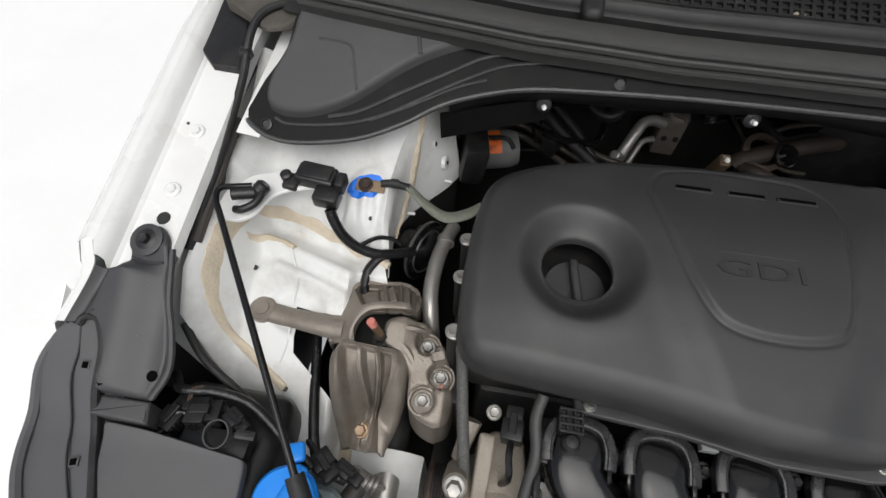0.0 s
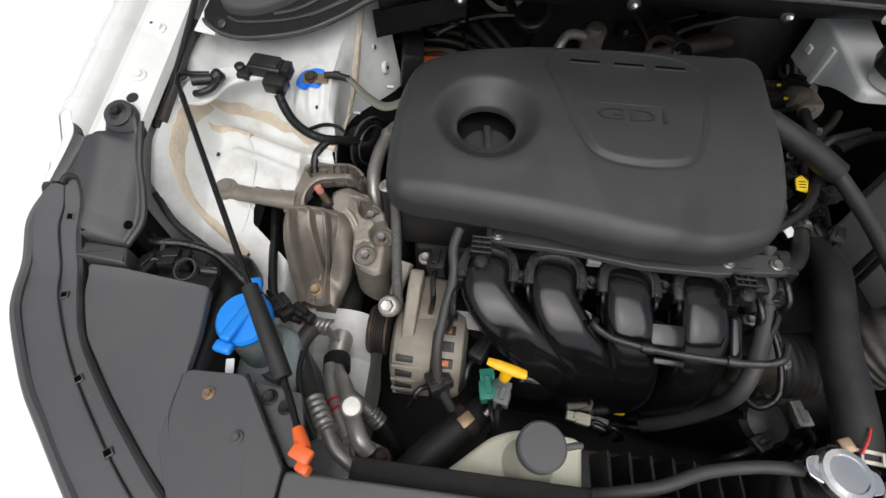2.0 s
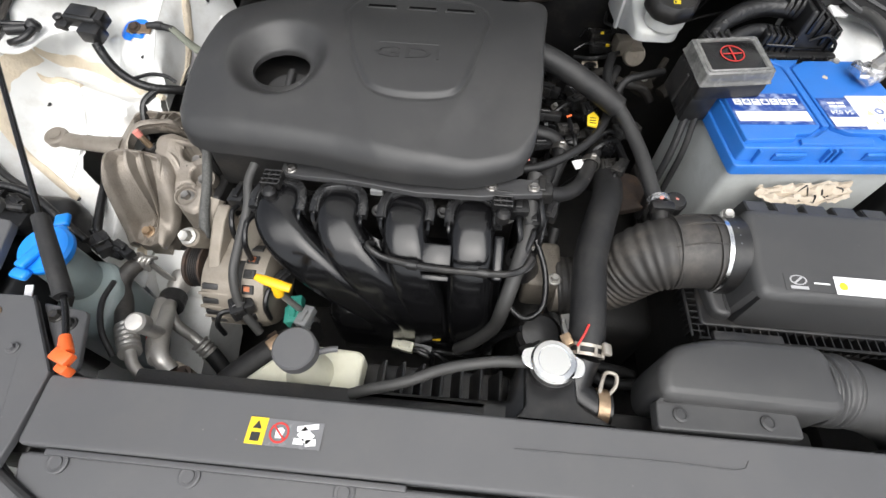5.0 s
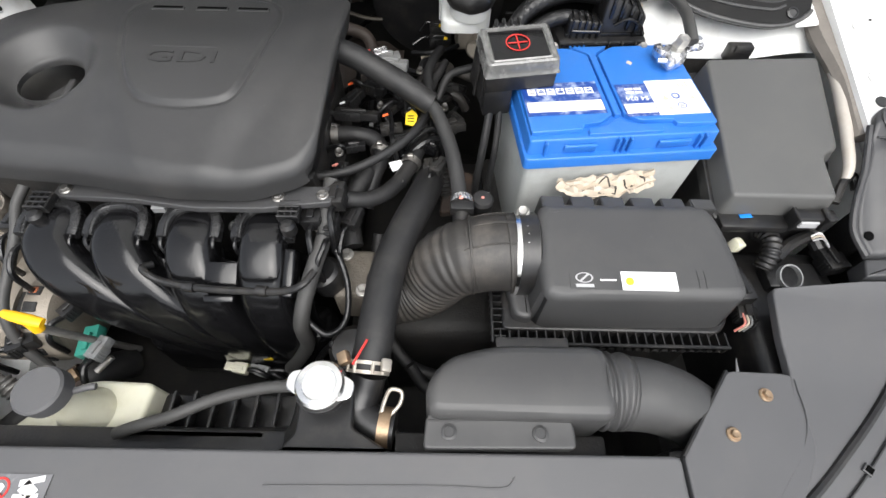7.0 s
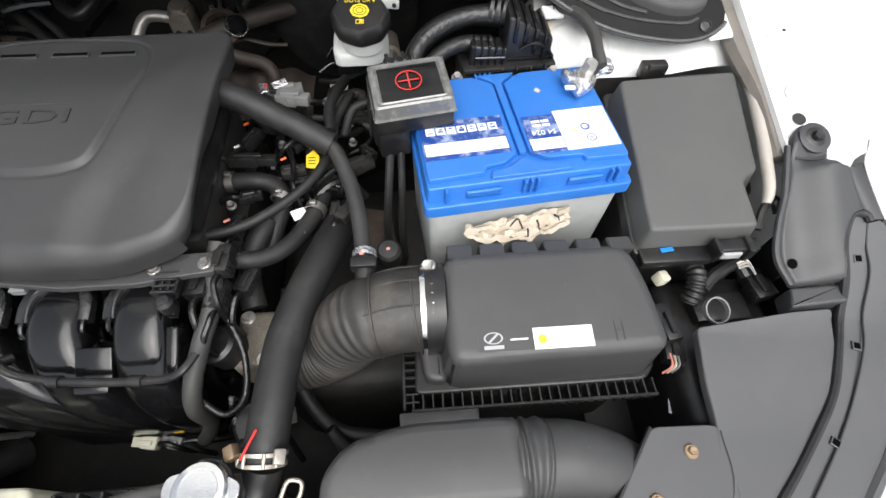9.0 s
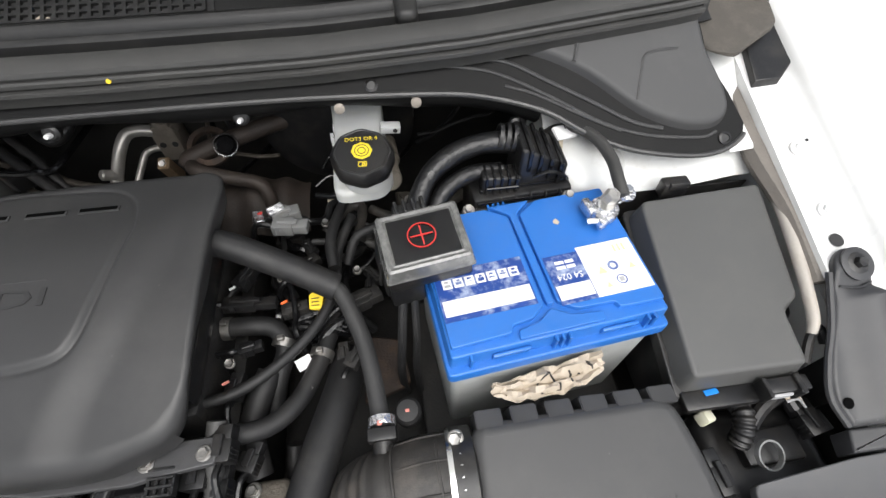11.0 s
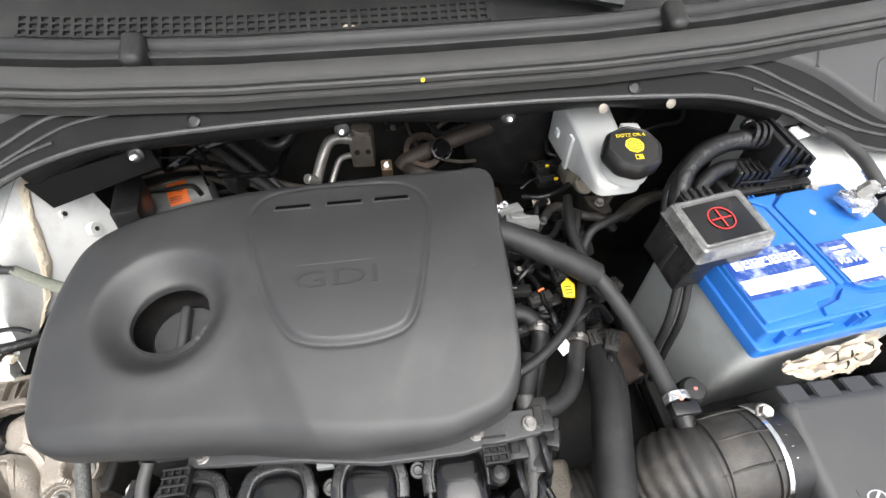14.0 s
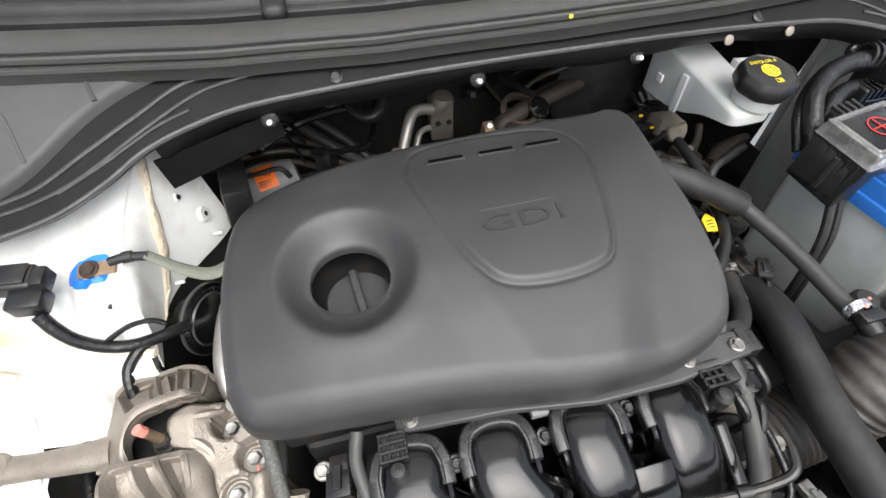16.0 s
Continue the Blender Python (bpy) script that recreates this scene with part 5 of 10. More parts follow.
# fuel rail bracket under the front edge of the cover
RAIL = material("grey_coated_metal", (0.065, 0.065, 0.067), 0.5, metal=0.3, var=0.2, scale=40, bump=0.15, bscale=500, dirt=(0.05, 0.048, 0.045), dirt_amt=0.6, dirt_scale=40)
rb = thing("rail_bracket", (-0.1, -0.07, 0.88), "grey metal bracket strip below the engine cover", "bracket")
part("strip", prism([(-0.262, -0.070), (-0.16, -0.078), (-0.08, -0.092), (0.0, -0.094), (0.040, -0.089), (0.076, -0.086), (0.078, -0.062), (-0.10, -0.060), (-0.262, -0.050)], lambda x, y: 0.868 + 0.06 * (x + 0.26) * 0.9, lambda x, y: 0.876 + 0.06 * (x + 0.26) * 0.9, 0.0015), RAIL, rb)
for x, y, z in ((-0.248, -0.062, 0.877), (0.014, -0.078, 0.891), (0.066, -0.076, 0.894)):
    part("bolt", bolt((x, y, z), (0, 0, 1), 0.005, 0.004, 1.5), CLAMP, rb)
for x, y, z in ((-0.266, -0.082, 0.872), (0.030, -0.094, 0.880)):
    comb = part("cable_comb", box((x - 0.013, y - 0.013, z), (x + 0.011, y + 0.012, z + 0.007), 0.001, 1), BLACK, rb, "black ribbed cable comb")
    for k in range(4):
        part("rib", box((x - 0.013, y - 0.013 + 0.0073 * k, z + 0.005), (x + 0.011, y - 0.0105 + 0.0073 * k, z + 0.013), 0.0006, 1), BLACK, comb)
        part("rib", box((x - 0.013 + 0.0073 * k, y - 0.013, z + 0.005), (x - 0.0105 + 0.0073 * k, y + 0.012, z + 0.011), 0.0006, 1), BLACK, comb)
    part("stud", lathe([(0.009, 0), (0.009, 0.012), (0.006, 0.016), (0.001, 0.017)], (x, y - 0.020, z - 0.006), (0, 0, 1), 16), BLACK, rb)

# ---- intake manifold ----
SATIN = material("satin_black_plastic", (0.013, 0.013, 0.0135), 0.27, var=0.2, scale=40, bump=0.1, bscale=700, dirt=(0.05, 0.05, 0.048), dirt_amt=0.3, dirt_scale=60)
man = thing("intake_manifold", (-0.13, -0.17, 0.62), "glossy black plastic intake manifold with four runners", "intake manifold")


RUNNERS = ((-0.256, 0.140), (-0.177, 0.100), (-0.091, 0.035), (-0.005, 0.006))


def runner_line(x, dx):
    """Middle line of a runner with its sideways and outward directions, width and height, from the head down to the plenum."""
    path = [(x, -0.072, 0.832), (x, -0.084, 0.846), (x, -0.100, 0.849), (x, -0.122, 0.845), (x + dx * 0.16, -0.147, 0.830), (x + dx * 0.46, -0.167, 0.800), (x + dx * 0.78, -0.175, 0.757), (x + dx, -0.173, 0.705), (x + dx, -0.163, 0.64)]
    line = spline(path, 7)
    out = []
    for i, p in enumerate(line):
        d = (line[min(i + 1, len(line) - 1)] - line[max(i - 1, 0)]).normalized()
        sd = (Vector((1, 0, 0)) - d * d.x).normalized()
        t = i / (len(line) - 1)
        out.append((p, sd, sd.cross(d), 0.0285 * (0.55 + 0.45 * smooth(-0.070, -0.098, p.y)) + 0.003 * smooth(0.3, 0.8, t), 0.021 + 0.004 * t))
    return out


def runner(x, dx):
    loops = []
    for p, sd, up, w, h in runner_line(x, dx):
        loops.append([p + sd * w * math.copysign(abs(math.cos(a)) ** 0.55, math.cos(a)) + up * h * math.copysign(abs(math.sin(a)) ** 0.72, math.sin(a)) for a in (2 * math.pi * j / 48 for j in range(48))])
    return rings(bmesh.new(), loops)


def band(pts, prof, sub=6):
    """A strip swept along a line; prof gives the section as distances outward and upward."""
    line = spline(pts, sub)
    loops = []
    for i, p in enumerate(line):
        d = line[min(i + 1, len(line) - 1)] - line[max(i - 1, 0)]
        n_ = Vector((-d.y, d.x, 0)).normalized()
        loops.append([p + n_ * o + Vector((0, 0, h)) for o, h in prof])
    return rings(bmesh.new(), loops)


LIPSEC = [(-0.0085, -0.008), (-0.0080, 0.0008), (-0.0062, 0.0022), (0.0004, 0.0026), (0.0014, 0.0014), (0.0030, 0.0010), (0.0040, -0.0004), (0.0044, -0.010)]
for k, (x, dx) in enumerate(RUNNERS):
    rn = part("runner", runner(x, dx), GLOSS, man)
    arch = [(x + 0.0280, -0.118, 0.8640), (x + 0.0285, -0.109, 0.8665), (x + 0.0275, -0.098, 0.8690), (x + 0.0205, -0.0845, 0.8705), (x, -0.0795, 0.8710), (x - 0.0205, -0.0845, 0.8705), (x - 0.0275, -0.098, 0.8690), (x - 0.0285, -0.109, 0.8665), (x - 0.0280, -0.118, 0.8640)]
    part("flange_lip", band(arch[::-1], [(-o, h) for o, h in LIPSEC[::-1]]), SATIN, rn)
    rl_ = runner_line(x, dx)
    start = next(i for i, r in enumerate(rl_) if r[0].y < -0.118)
    # moulded ridges that follow the runner's shoulders
    for o in (-0.92, 0.92):
        part("ridge", tube([r[0] + r[1] * o * r[3] + r[2] * r[4] * 0.74 for r in rl_[start:-6:3]], 0.0026, 10, 5), GLOSS, rn)
    part("crown_line", tube([r[0] - r[1] * 0.55 * r[3] + r[2] * (r[4] - 0.0012) for r in rl_[start + 3:-10:3]], 0.0016, 8, 5), GLOSS, rn)
    if k < 3:
        right = runner_line(*RUNNERS[k + 1])
        first = next(i for i, r in enumerate(rl_) if r[0].y < -0.136)

        def valley(u, v, rl_=rl_, right=right, first=first):
            i = first + u * (len(rl_) - 1 - first)
            j = min(int(i), len(rl_) - 2)
            f = i - j
            ends = []
            for ln_, sg in ((rl_, 1), (right, -1)):
                q = [ln_[m_][0] + ln_[m_][1] * sg * ln_[m_][3] * 0.86 + ln_[m_][2] * ln_[m_][4] * 0.60 for m_ in (j, j + 1)]
                ends.append(q[0].lerp(q[1], f))
            p = ends[0].lerp(ends[1], v)
            return p - rl_[j][2] * 0.007 * math.sin(math.pi * v)
        part("valley", sheet(valley, 26, 8, 0.004), GLOSS, rn)
        a0, a1 = Vector(valley(0, 0)), Vector(valley(0, 1))
        slot = [(x + 0.0300, -0.112, 0.8640), (x + 0.0300, -0.128, 0.8580), a0 + Vector((0.002, -0.001, 0.003)), a0.lerp(a1, 0.5) + Vector((0, -0.005, -0.003)), a1 + Vector((-0.002, -0.001, 0.003)), (RUNNERS[k + 1][0] - 0.0300, -0.128, 0.8580), (RUNNERS[k + 1][0] - 0.0300, -0.112, 0.8640)]
        part("slot_edge", tube(slot, 0.0026, 8, 6), GLOSS, rn)


def web(u, v):
    x = -0.295 + 0.335 * v
    t = [(-0.078, 0.77), (-0.098, 0.785), (-0.125, 0.79), (-0.145, 0.78), (-0.158, 0.75), (-0.160, 0.70), (-0.155, 0.62)]
    k = u * (len(t) - 1)
    i = min(int(k), len(t) - 2)
    sh = 0.10 * smooth(0.3, 1.0, u) * (1 - v)
    return (x + sh, t[i][0] + (t[i + 1][0] - t[i][0]) * (k - i), t[i][1] + (t[i + 1][1] - t[i][1]) * (k - i))


part("back_web", sheet(web, 18, 20, 0.004), GLOSS, man)
part("plenum", box((-0.215, -0.188, 0.575), (0.055, -0.11, 0.70), 0.03, 4), GLOSS, man)
part("bridge_plate", box((-0.066, -0.178, 0.8415), (-0.029, -0.142, 0.8470), 0.002, 2, Euler((radians(30), 0, 0)).to_matrix().to_4x4()), GLOSS, man)
part("bridge_bar", box((-0.064, -0.186, 0.8300), (-0.030, -0.178, 0.8400), 0.002, 2, Euler((radians(30), 0, 0)).to_matrix().to_4x4()), GLOSS, man)
part("end_plate", box((0.022, -0.178, 0.822), (0.036, -0.120, 0.850), 0.004, 3, Euler((radians(25), 0, 0)).to_matrix().to_4x4()), GLOSS, man)
for x, y, z in ((-0.130, -0.098, 0.850), (-0.045, -0.094, 0.853), (-0.215, -0.100, 0.848)):
    part("bolt", bolt((x, y, z), (0, -0.3, 1), 0.005, 0.005, 1.7), BLACK, man)
part("paper_tag", box((-0.140, -0.086, 0.866), (-0.124, -0.078, 0.875), 0.0005, 1), GREYC, man)
part("foot_mark", box((-0.0500, -0.1915, 0.6530), (-0.0370, -0.1870, 0.6630), 0.001), YTAG, man, "yellow paint mark")
part("foot_rail", box((-0.20, -0.184, 0.570), (0.05, -0.15, 0.592), 0.004), DARK, man)

vl = thing("vacuum_line", (-0.05, -0.18, 0.85), "thin black vacuum line clipped across the manifold", "hose")
part("hose", tube([(-0.128, -0.148, 0.850), (-0.133, -0.156, 0.856), (-0.125, -0.164, 0.855), (-0.105, -0.171, 0.851), (-0.06, -0.179, 0.853), (-0.01, -0.184, 0.858), (0.035, -0.186, 0.864), (0.056, -0.182, 0.872), (0.066, -0.165, 0.872)], 0.0042, 10, 6), BLACK, vl)
for x, y, z in ((-0.075, -0.177, 0.852), (0.010, -0.185, 0.861)):
    part("sleeve", lathe([(0.006, -0.006), (0.006, 0.006)], (x, y, z), (1, -0.1, 0.05), 12), BLACK, vl)

# ---- alternator ----
alt = thing("alternator", (-0.32, -0.15, 0.67), "dusty cast aluminium alternator with slotted end frame", "alternator")
AO = Vector((-0.316, -0.158, 0.735))
part("front_frame", lathe([(0.040, -0.052), (0.056, -0.046), (0.061, -0.034), (0.063, -0.012), (0.063, 0.002)], AO, (1, 0, 0), 36), CASTB, alt)
part("stator", lathe([(0.058, 0.001), (0.0585, 0.014)], AO, (1, 0, 0), 36), DARK, alt)
part("rear_frame", lathe([(0.063, 0.012), (0.063, 0.028), (0.058, 0.040), (0.040, 0.046), (0.02, 0.046)], AO, (1, 0, 0), 36), CASTB, alt)
for k in range(-1, 6):
    a = radians(90 + k * 19)
    c = AO + Vector((0.0215, math.cos(a) * 0.0615, math.sin(a) * 0.0615))
    rot = Euler((a - math.pi / 2, 0, 0)).to_matrix().to_4x4()
    sl = part("vent_slot", box(c - Vector((0.008, 0.0062, 0.003)), c + Vector((0.008, 0.0062, 0.003)), 0.001, 1, rot), INK, alt)
    part("winding", box(c - Vector((0.006, 0.0045, 0.0)), c + Vector((0.004, 0.0045, 0.0036)), 0.001, 1, rot), COPPER if k % 2 == 0 else DARK, sl, "copper winding")
    if k < 2:
        continue
    c = AO + Vector((-0.030, math.cos(a) * 0.0605, math.sin(a) * 0.0605))
    part("vent_slot", box(c - Vector((0.011, 0.0042, 0.003)), c + Vector((0.011, 0.0042, 0.0026)), 0.0015, 2, rot), INK, alt)
    c = AO + Vector((-0.026, math.cos(a + 0.165) * 0.0612, math.sin(a + 0.165) * 0.0612))
    part("rib", box(c - Vector((0.020, 0.0020, 0.002)), c + Vector((0.020, 0.0020, 0.002)), 0.001, 2, rot), CASTB, alt)
pul = part("pulley", lathe([(0.012, -0.084), (0.030, -0.082), (0.0325, -0.079), (0.0325, -0.076), (0.0295, -0.075), (0.0295, -0.060), (0.0325, -0.059), (0.0325, -0.056), (0.02, -0.054)], AO + Vector((-0.004, 0.010, 0.018)), (1, 0, 0), 36), RUST, alt, "rusty grooved pulley")
for k in range(5):
    part("belt_groove", lathe([(0.0302, -0.0735 + 0.0028 * k), (0.0312, -0.0725 + 0.0028 * k), (0.0302, -0.0715 + 0.0028 * k)], AO + Vector((-0.004, 0.010, 0.018)), (1, 0, 0), 36), RUBBER, pul)
part("upper_bracket", prism(rounded([(-0.352, -0.160), (-0.300, -0.160), (-0.296, -0.115), (-0.300, -0.085), (-0.335, -0.080), (-0.352, -0.10)], 0.008, 3), 0.745, lambda x, y: 0.797 - 0.10 * max(0, -0.14 - y) + 0.05 * (y + 0.14), 0.005), CASTB, alt, "dusty cast bracket above the alternator")
part("bracket_tower", prism(rounded([(-0.354, -0.178), (-0.338, -0.178), (-0.334, -0.095), (-0.352, -0.095)], 0.004, 3), 0.745, lambda x, y: lerp_table([(-0.18, 0.787), (-0.16, 0.806), (-0.12, 0.830), (-0.10, 0.834)], y), 0.003, cuts=(-0.16, -0.14, -0.12)), CASTB, alt)
part("bracket_ear", lathe([(0.0115, -0.050), (0.0135, -0.012), (0.0130, -0.002), (0.011, 0.0)], (-0.3705, -0.152, 0.832), (0, -0.5, 0.9), 24), CASTB, alt)
part("bracket_post", tube([(-0.371, -0.118, 0.800), (-0.366, -0.100, 0.815), (-0.362, -0.082, 0.825)], [0.008, 0.009, 0.012], 10, 4), CASTB, alt)
part("bolt", bolt((-0.371, -0.152, 0.834), (0, -0.5, 0.9), 0.0078, 0.010, 1.4), STEEL, alt)
part("bolt", bolt((-0.338, -0.068, 0.818), (0, -0.2, 1), 0.006, 0.006, 1.5), STEEL, alt)
solo("drive_belt", tube([(-0.391, -0.12, 0.76), (-0.391, -0.02, 0.66), (-0.391, 0.02, 0.55)], 0.011, 8, 5, squash=0.35), RUBBER, "black ribbed drive belt beside the timing cover", "belt")

# ---- engine mount ----
mt = thing("engine_mount", (-0.49, -0.02, 0.73), "stained cast aluminium engine mount with ribs", "engine mount")
part("arm", tube([(-0.638, 0.005, 0.828), (-0.60, 0.001, 0.829), (-0.56, -0.002, 0.830), (-0.530, -0.002, 0.830)], [0.0135, 0.0125, 0.0145, 0.017], 14, 6, squash=0.72), CAST, mt)
part("arm_eye", lathe([(0.0165, -0.012), (0.0165, 0.007), (0.0145, 0.0095), (0.009, 0.009), (0.0085, 0.0105), (0.001, 0.0105)], (-0.637, 0.005, 0.829), (0, -0.1, 1), 26), CAST, mt)
ARCH_IN = [(-0.512, -0.024, 0.838), (-0.516, -0.009, 0.846), (-0.511, 0.004, 0.856), (-0.498, 0.014, 0.863), (-0.475, 0.019, 0.865), (-0.454, 0.021, 0.865), (-0.446, 0.026, 0.845), (-0.448, 0.032, 0.810)]
ARCH_OUT = [(-0.542, -0.022, 0.830), (-0.541, 0.005, 0.835), (-0.536, 0.035, 0.841), (-0.5236, 0.0526, 0.852), (-0.491, 0.059, 0.851), (-0.464, 0.0653, 0.8426), (-0.447, 0.055, 0.820), (-0.443, 0.047, 0.790)]


def along(pts, t, sub=8):
    """The point at a share t of a smooth line."""
    ln = spline(pts, sub)
    k = t * (len(ln) - 1)
    i = min(int(k), len(ln) - 2)
    return ln[i].lerp(ln[i + 1], k - i)


def arch(u, v):
    """The bridge over the rubber core: a raised lip in front, pockets between ribs behind it."""
    p = along(ARCH_IN, u).lerp(along(ARCH_OUT, u), v)
    pocket = smooth(0.20, 0.30, v) * smooth(1.06, 0.9, v) * smooth(0.36, 0.42, u) * smooth(0.76, 0.72, u)
    for x in (-0.4935, -0.4735):
        pocket *= smooth(0.0012, 0.0042, abs(along(ARCH_OUT, u).x - x))
    p.z -= 0.014 * pocket + 0.004 * (2 * abs(v - 0.5)) ** 6
    return p


part("arch", sheet(arch, 130, 30, 0.012), CAST, mt)
part("arch_wall", sheet(lambda u, v: along(ARCH_OUT, 0.02 + 0.96 * v) + Vector((0.001, -0.002, -0.004 - 0.05 * u)), 4, 40, 0.005), CAST, mt)
part("arch_lip", sheet(lambda u, v: along(ARCH_IN, v) + Vector((0.0, 0.003, -0.003 - 0.016 * u)), 3, 40, 0.004), CAST, mt)
# added black sheet before the arch's back wall, for the cavity's shade
part("cavity_shade", sheet(lambda u, v: along(ARCH_OUT, 0.05 + 0.90 * v) + Vector((0.002, -0.010, -0.012 - 0.05 * u)), 4, 40, 0.003), RUBBER, mt, "black rubber core and dark cavity back")
part("rubber_core", prism(rounded([(-0.532, -0.026), (-0.452, -0.026), (-0.450, 0.010), (-0.458, 0.046), (-0.516, 0.046), (-0.532, 0.010)], 0.005, 3), 0.74, 0.806, 0.004), RUBBER, mt, "black rubber core and dark cavity back")
# the ribbed foot: ridges and ribs that run down from the arch, pockets between them, a broad flank on the engine's side
RIDGES = [[(-0.531, -0.024, 0.790), (-0.532, -0.040, 0.800), (-0.527, -0.060, 0.800), (-0.522, -0.078, 0.790), (-0.517, -0.094, 0.765), (-0.514, -0.106, 0.745), (-0.511, -0.114, 0.738), (-0.508, -0.119, 0.735)],
          [(-0.523, -0.022, 0.846), (-0.525, -0.040, 0.856), (-0.5205, -0.060, 0.856), (-0.516, -0.078, 0.842), (-0.512, -0.094, 0.805), (-0.508, -0.106, 0.772), (-0.506, -0.113, 0.760), (-0.503, -0.119, 0.754)],
          [(-0.502, -0.026, 0.852), (-0.4985, -0.038, 0.8560), (-0.496, -0.052, 0.842), (-0.492, -0.062, 0.817), (-0.489, -0.070, 0.785), (-0.487, -0.078, 0.758), (-0.494, -0.102, 0.750), (-0.492, -0.120, 0.747)],
          [(-0.482, -0.026, 0.850), (-0.478, -0.038, 0.854), (-0.475, -0.050, 0.840), (-0.476, -0.060, 0.817), (-0.479, -0.068, 0.785), (-0.483, -0.077, 0.758), (-0.482, -0.102, 0.750), (-0.481, -0.120, 0.747)],
          [(-0.463, -0.022, 0.840), (-0.460, -0.036, 0.838), (-0.461, -0.050, 0.827), (-0.465, -0.060, 0.810), (-0.470, -0.070, 0.786), (-0.474, -0.080, 0.768), (-0.470, -0.100, 0.762), (-0.466, -0.119, 0.755)],
          [(-0.448, -0.014, 0.800), (-0.444, -0.030, 0.790), (-0.444, -0.050, 0.780), (-0.446, -0.068, 0.765), (-0.450, -0.085, 0.750), (-0.455, -0.100, 0.742), (-0.460, -0.112, 0.738), (-0.464, -0.119, 0.735)]]


def mount_slope(u, v):
    k = min(int(v * 5), 4)
    w = v * 5 - k
    p = along(RIDGES[k], u).lerp(along(RIDGES[k + 1], u), w)
    if 1 <= k <= 3:
        deep = 0.015 * smooth(0.05, 0.16, u) * smooth(0.82, 0.66, u) + 0.004 * smooth(0.72, 0.80, u) * smooth(0.99, 0.93, u)
        d = Vector((0.1, 0.45, -0.85)) * deep * smooth(0.07, 0.24, w if k > 1 else w * 0.8) * smooth(0.93, 0.76, w)
        return p + d
    bulge = 0.006 * math.sin(math.pi * w)
    return p + Vector((bulge * (1 if k == 4 else -1), -bulge * 0.6, bulge * 0.7))


part("slope", sheet(mount_slope, 52, 110, 0.005), CAST, mt, "", 24)
part("slope_back", prism([(-0.508, -0.112), (-0.468, -0.112), (-0.456, -0.024), (-0.526, -0.024)], 0.70, 0.745, 0.002), CAST, mt)
part("foot_pad", lathe([(0.013, -0.004), (0.0125, 0.001), (0.010, 0.0015), (0.001, 0.0015)], (-0.4945, -0.097, 0.7475), (0, -0.25, 1), 24), CAST, mt)
part("foot_bolt", bolt((-0.4945, -0.097, 0.7492), (0, -0.25, 1), 0.0070, 0.006, 1.5), ZINC, mt, "yellow zinc foot bolt")
ENG = rounded([(-0.478, 0.012), (-0.464, 0.020), (-0.430, 0.018), (-0.411, 0.000), (-0.396, -0.028), (-0.388, -0.060), (-0.392, -0.082), (-0.404, -0.090), (-0.424, -0.083), (-0.437, -0.068), (-0.439, -0.040), (-0.452, -0.020), (-0.478, -0.012)], 0.007, 3)
ENG_BOLTS = ((-0.4265, -0.001, 0.8090), (-0.4045, -0.036, 0.8065), (-0.4215, -0.065, 0.8025))


def engine_arm(u, v):
    k = v * len(ENG)
    i = int(k) % len(ENG)
    q = Vector(ENG[i][:2]).lerp(Vector(ENG[(i + 1) % len(ENG)][:2]), k - int(k))
    c = Vector((-0.428, -0.024))
    p = c.lerp(q, min(1.0, u / 0.8))
    z = 0.8235 + 0.34 * (min(p.y, 0.01) + 0.02) + 0.008 * smooth(-0.440, -0.460, p.x) - 0.010 * smooth(-0.400, -0.388, p.x)
    for x, y, bz in ENG_BOLTS:
        r = math.hypot(p.x - x, p.y - y)
        z += (bz - 0.002 - z) * smooth(0.0185, 0.0140, r)
    z -= 0.003 * smooth(0.73, 0.80, u) ** 2
    if u > 0.8:
        z -= (u - 0.8) / 0.2 * 0.065
        p = p + (q - c).normalized() * 0.002 * (u - 0.8) / 0.2
    return (p.x, p.y, z)


part("engine_side_arm", sheet(engine_arm, 60, 130, 0.003), CAST, mt, "", 24)
part("arm_rib", tube([(-0.476, 0.004, 0.832), (-0.460, 0.008, 0.838), (-0.444, 0.009, 0.836), (-0.430, 0.012, 0.829)], [0.004, 0.005, 0.005, 0.003], 8), CAST, mt)
part("arm_rib", tube([(-0.470, -0.008, 0.834), (-0.456, -0.012, 0.832), (-0.444, -0.022, 0.824), (-0.436, -0.036, 0.816)], [0.004, 0.005, 0.005, 0.003], 8), CAST, mt)
for i, (x, y, z) in enumerate(ENG_BOLTS):
    part("boss", lathe([(0.0185, -0.010), (0.0178, 0.003), (0.0168, 0.0052), (0.0150, 0.0052), (0.0138, 0.0036), (0.0130, -0.0005), (0.001, -0.0005)], (x, y, z), (0.02, -0.25, 1), 30), CAST, mt)
    bo = part("bolt", bolt((x, y, z), (0, -0.2, 1), 0.0068, 0.008, 1.55), CLAMP, mt)
    if i < 2:
        part("paint_mark", box((x + 0.001, y - 0.0155, z - 0.0010), (x + 0.004, y - 0.007, z + 0.0022), 0.0008, 1), PINKP, bo, "red paint mark")
part("stud_nut", bolt((-0.482, -0.008, 0.832), (-0.15, -0.05, 1), 0.0085, 0.008, 1.4), DARK, mt)
part("stud", tube([(-0.482, -0.007, 0.836), (-0.4915, -0.0045, 0.862)], 0.0048, 10, 3), ZINC, mt)
part("stud_tip", tube([(-0.4900, -0.0048, 0.858), (-0.4928, -0.0043, 0.8665)], 0.0052, 10, 2), PINKP, mt, "pink painted stud tip")

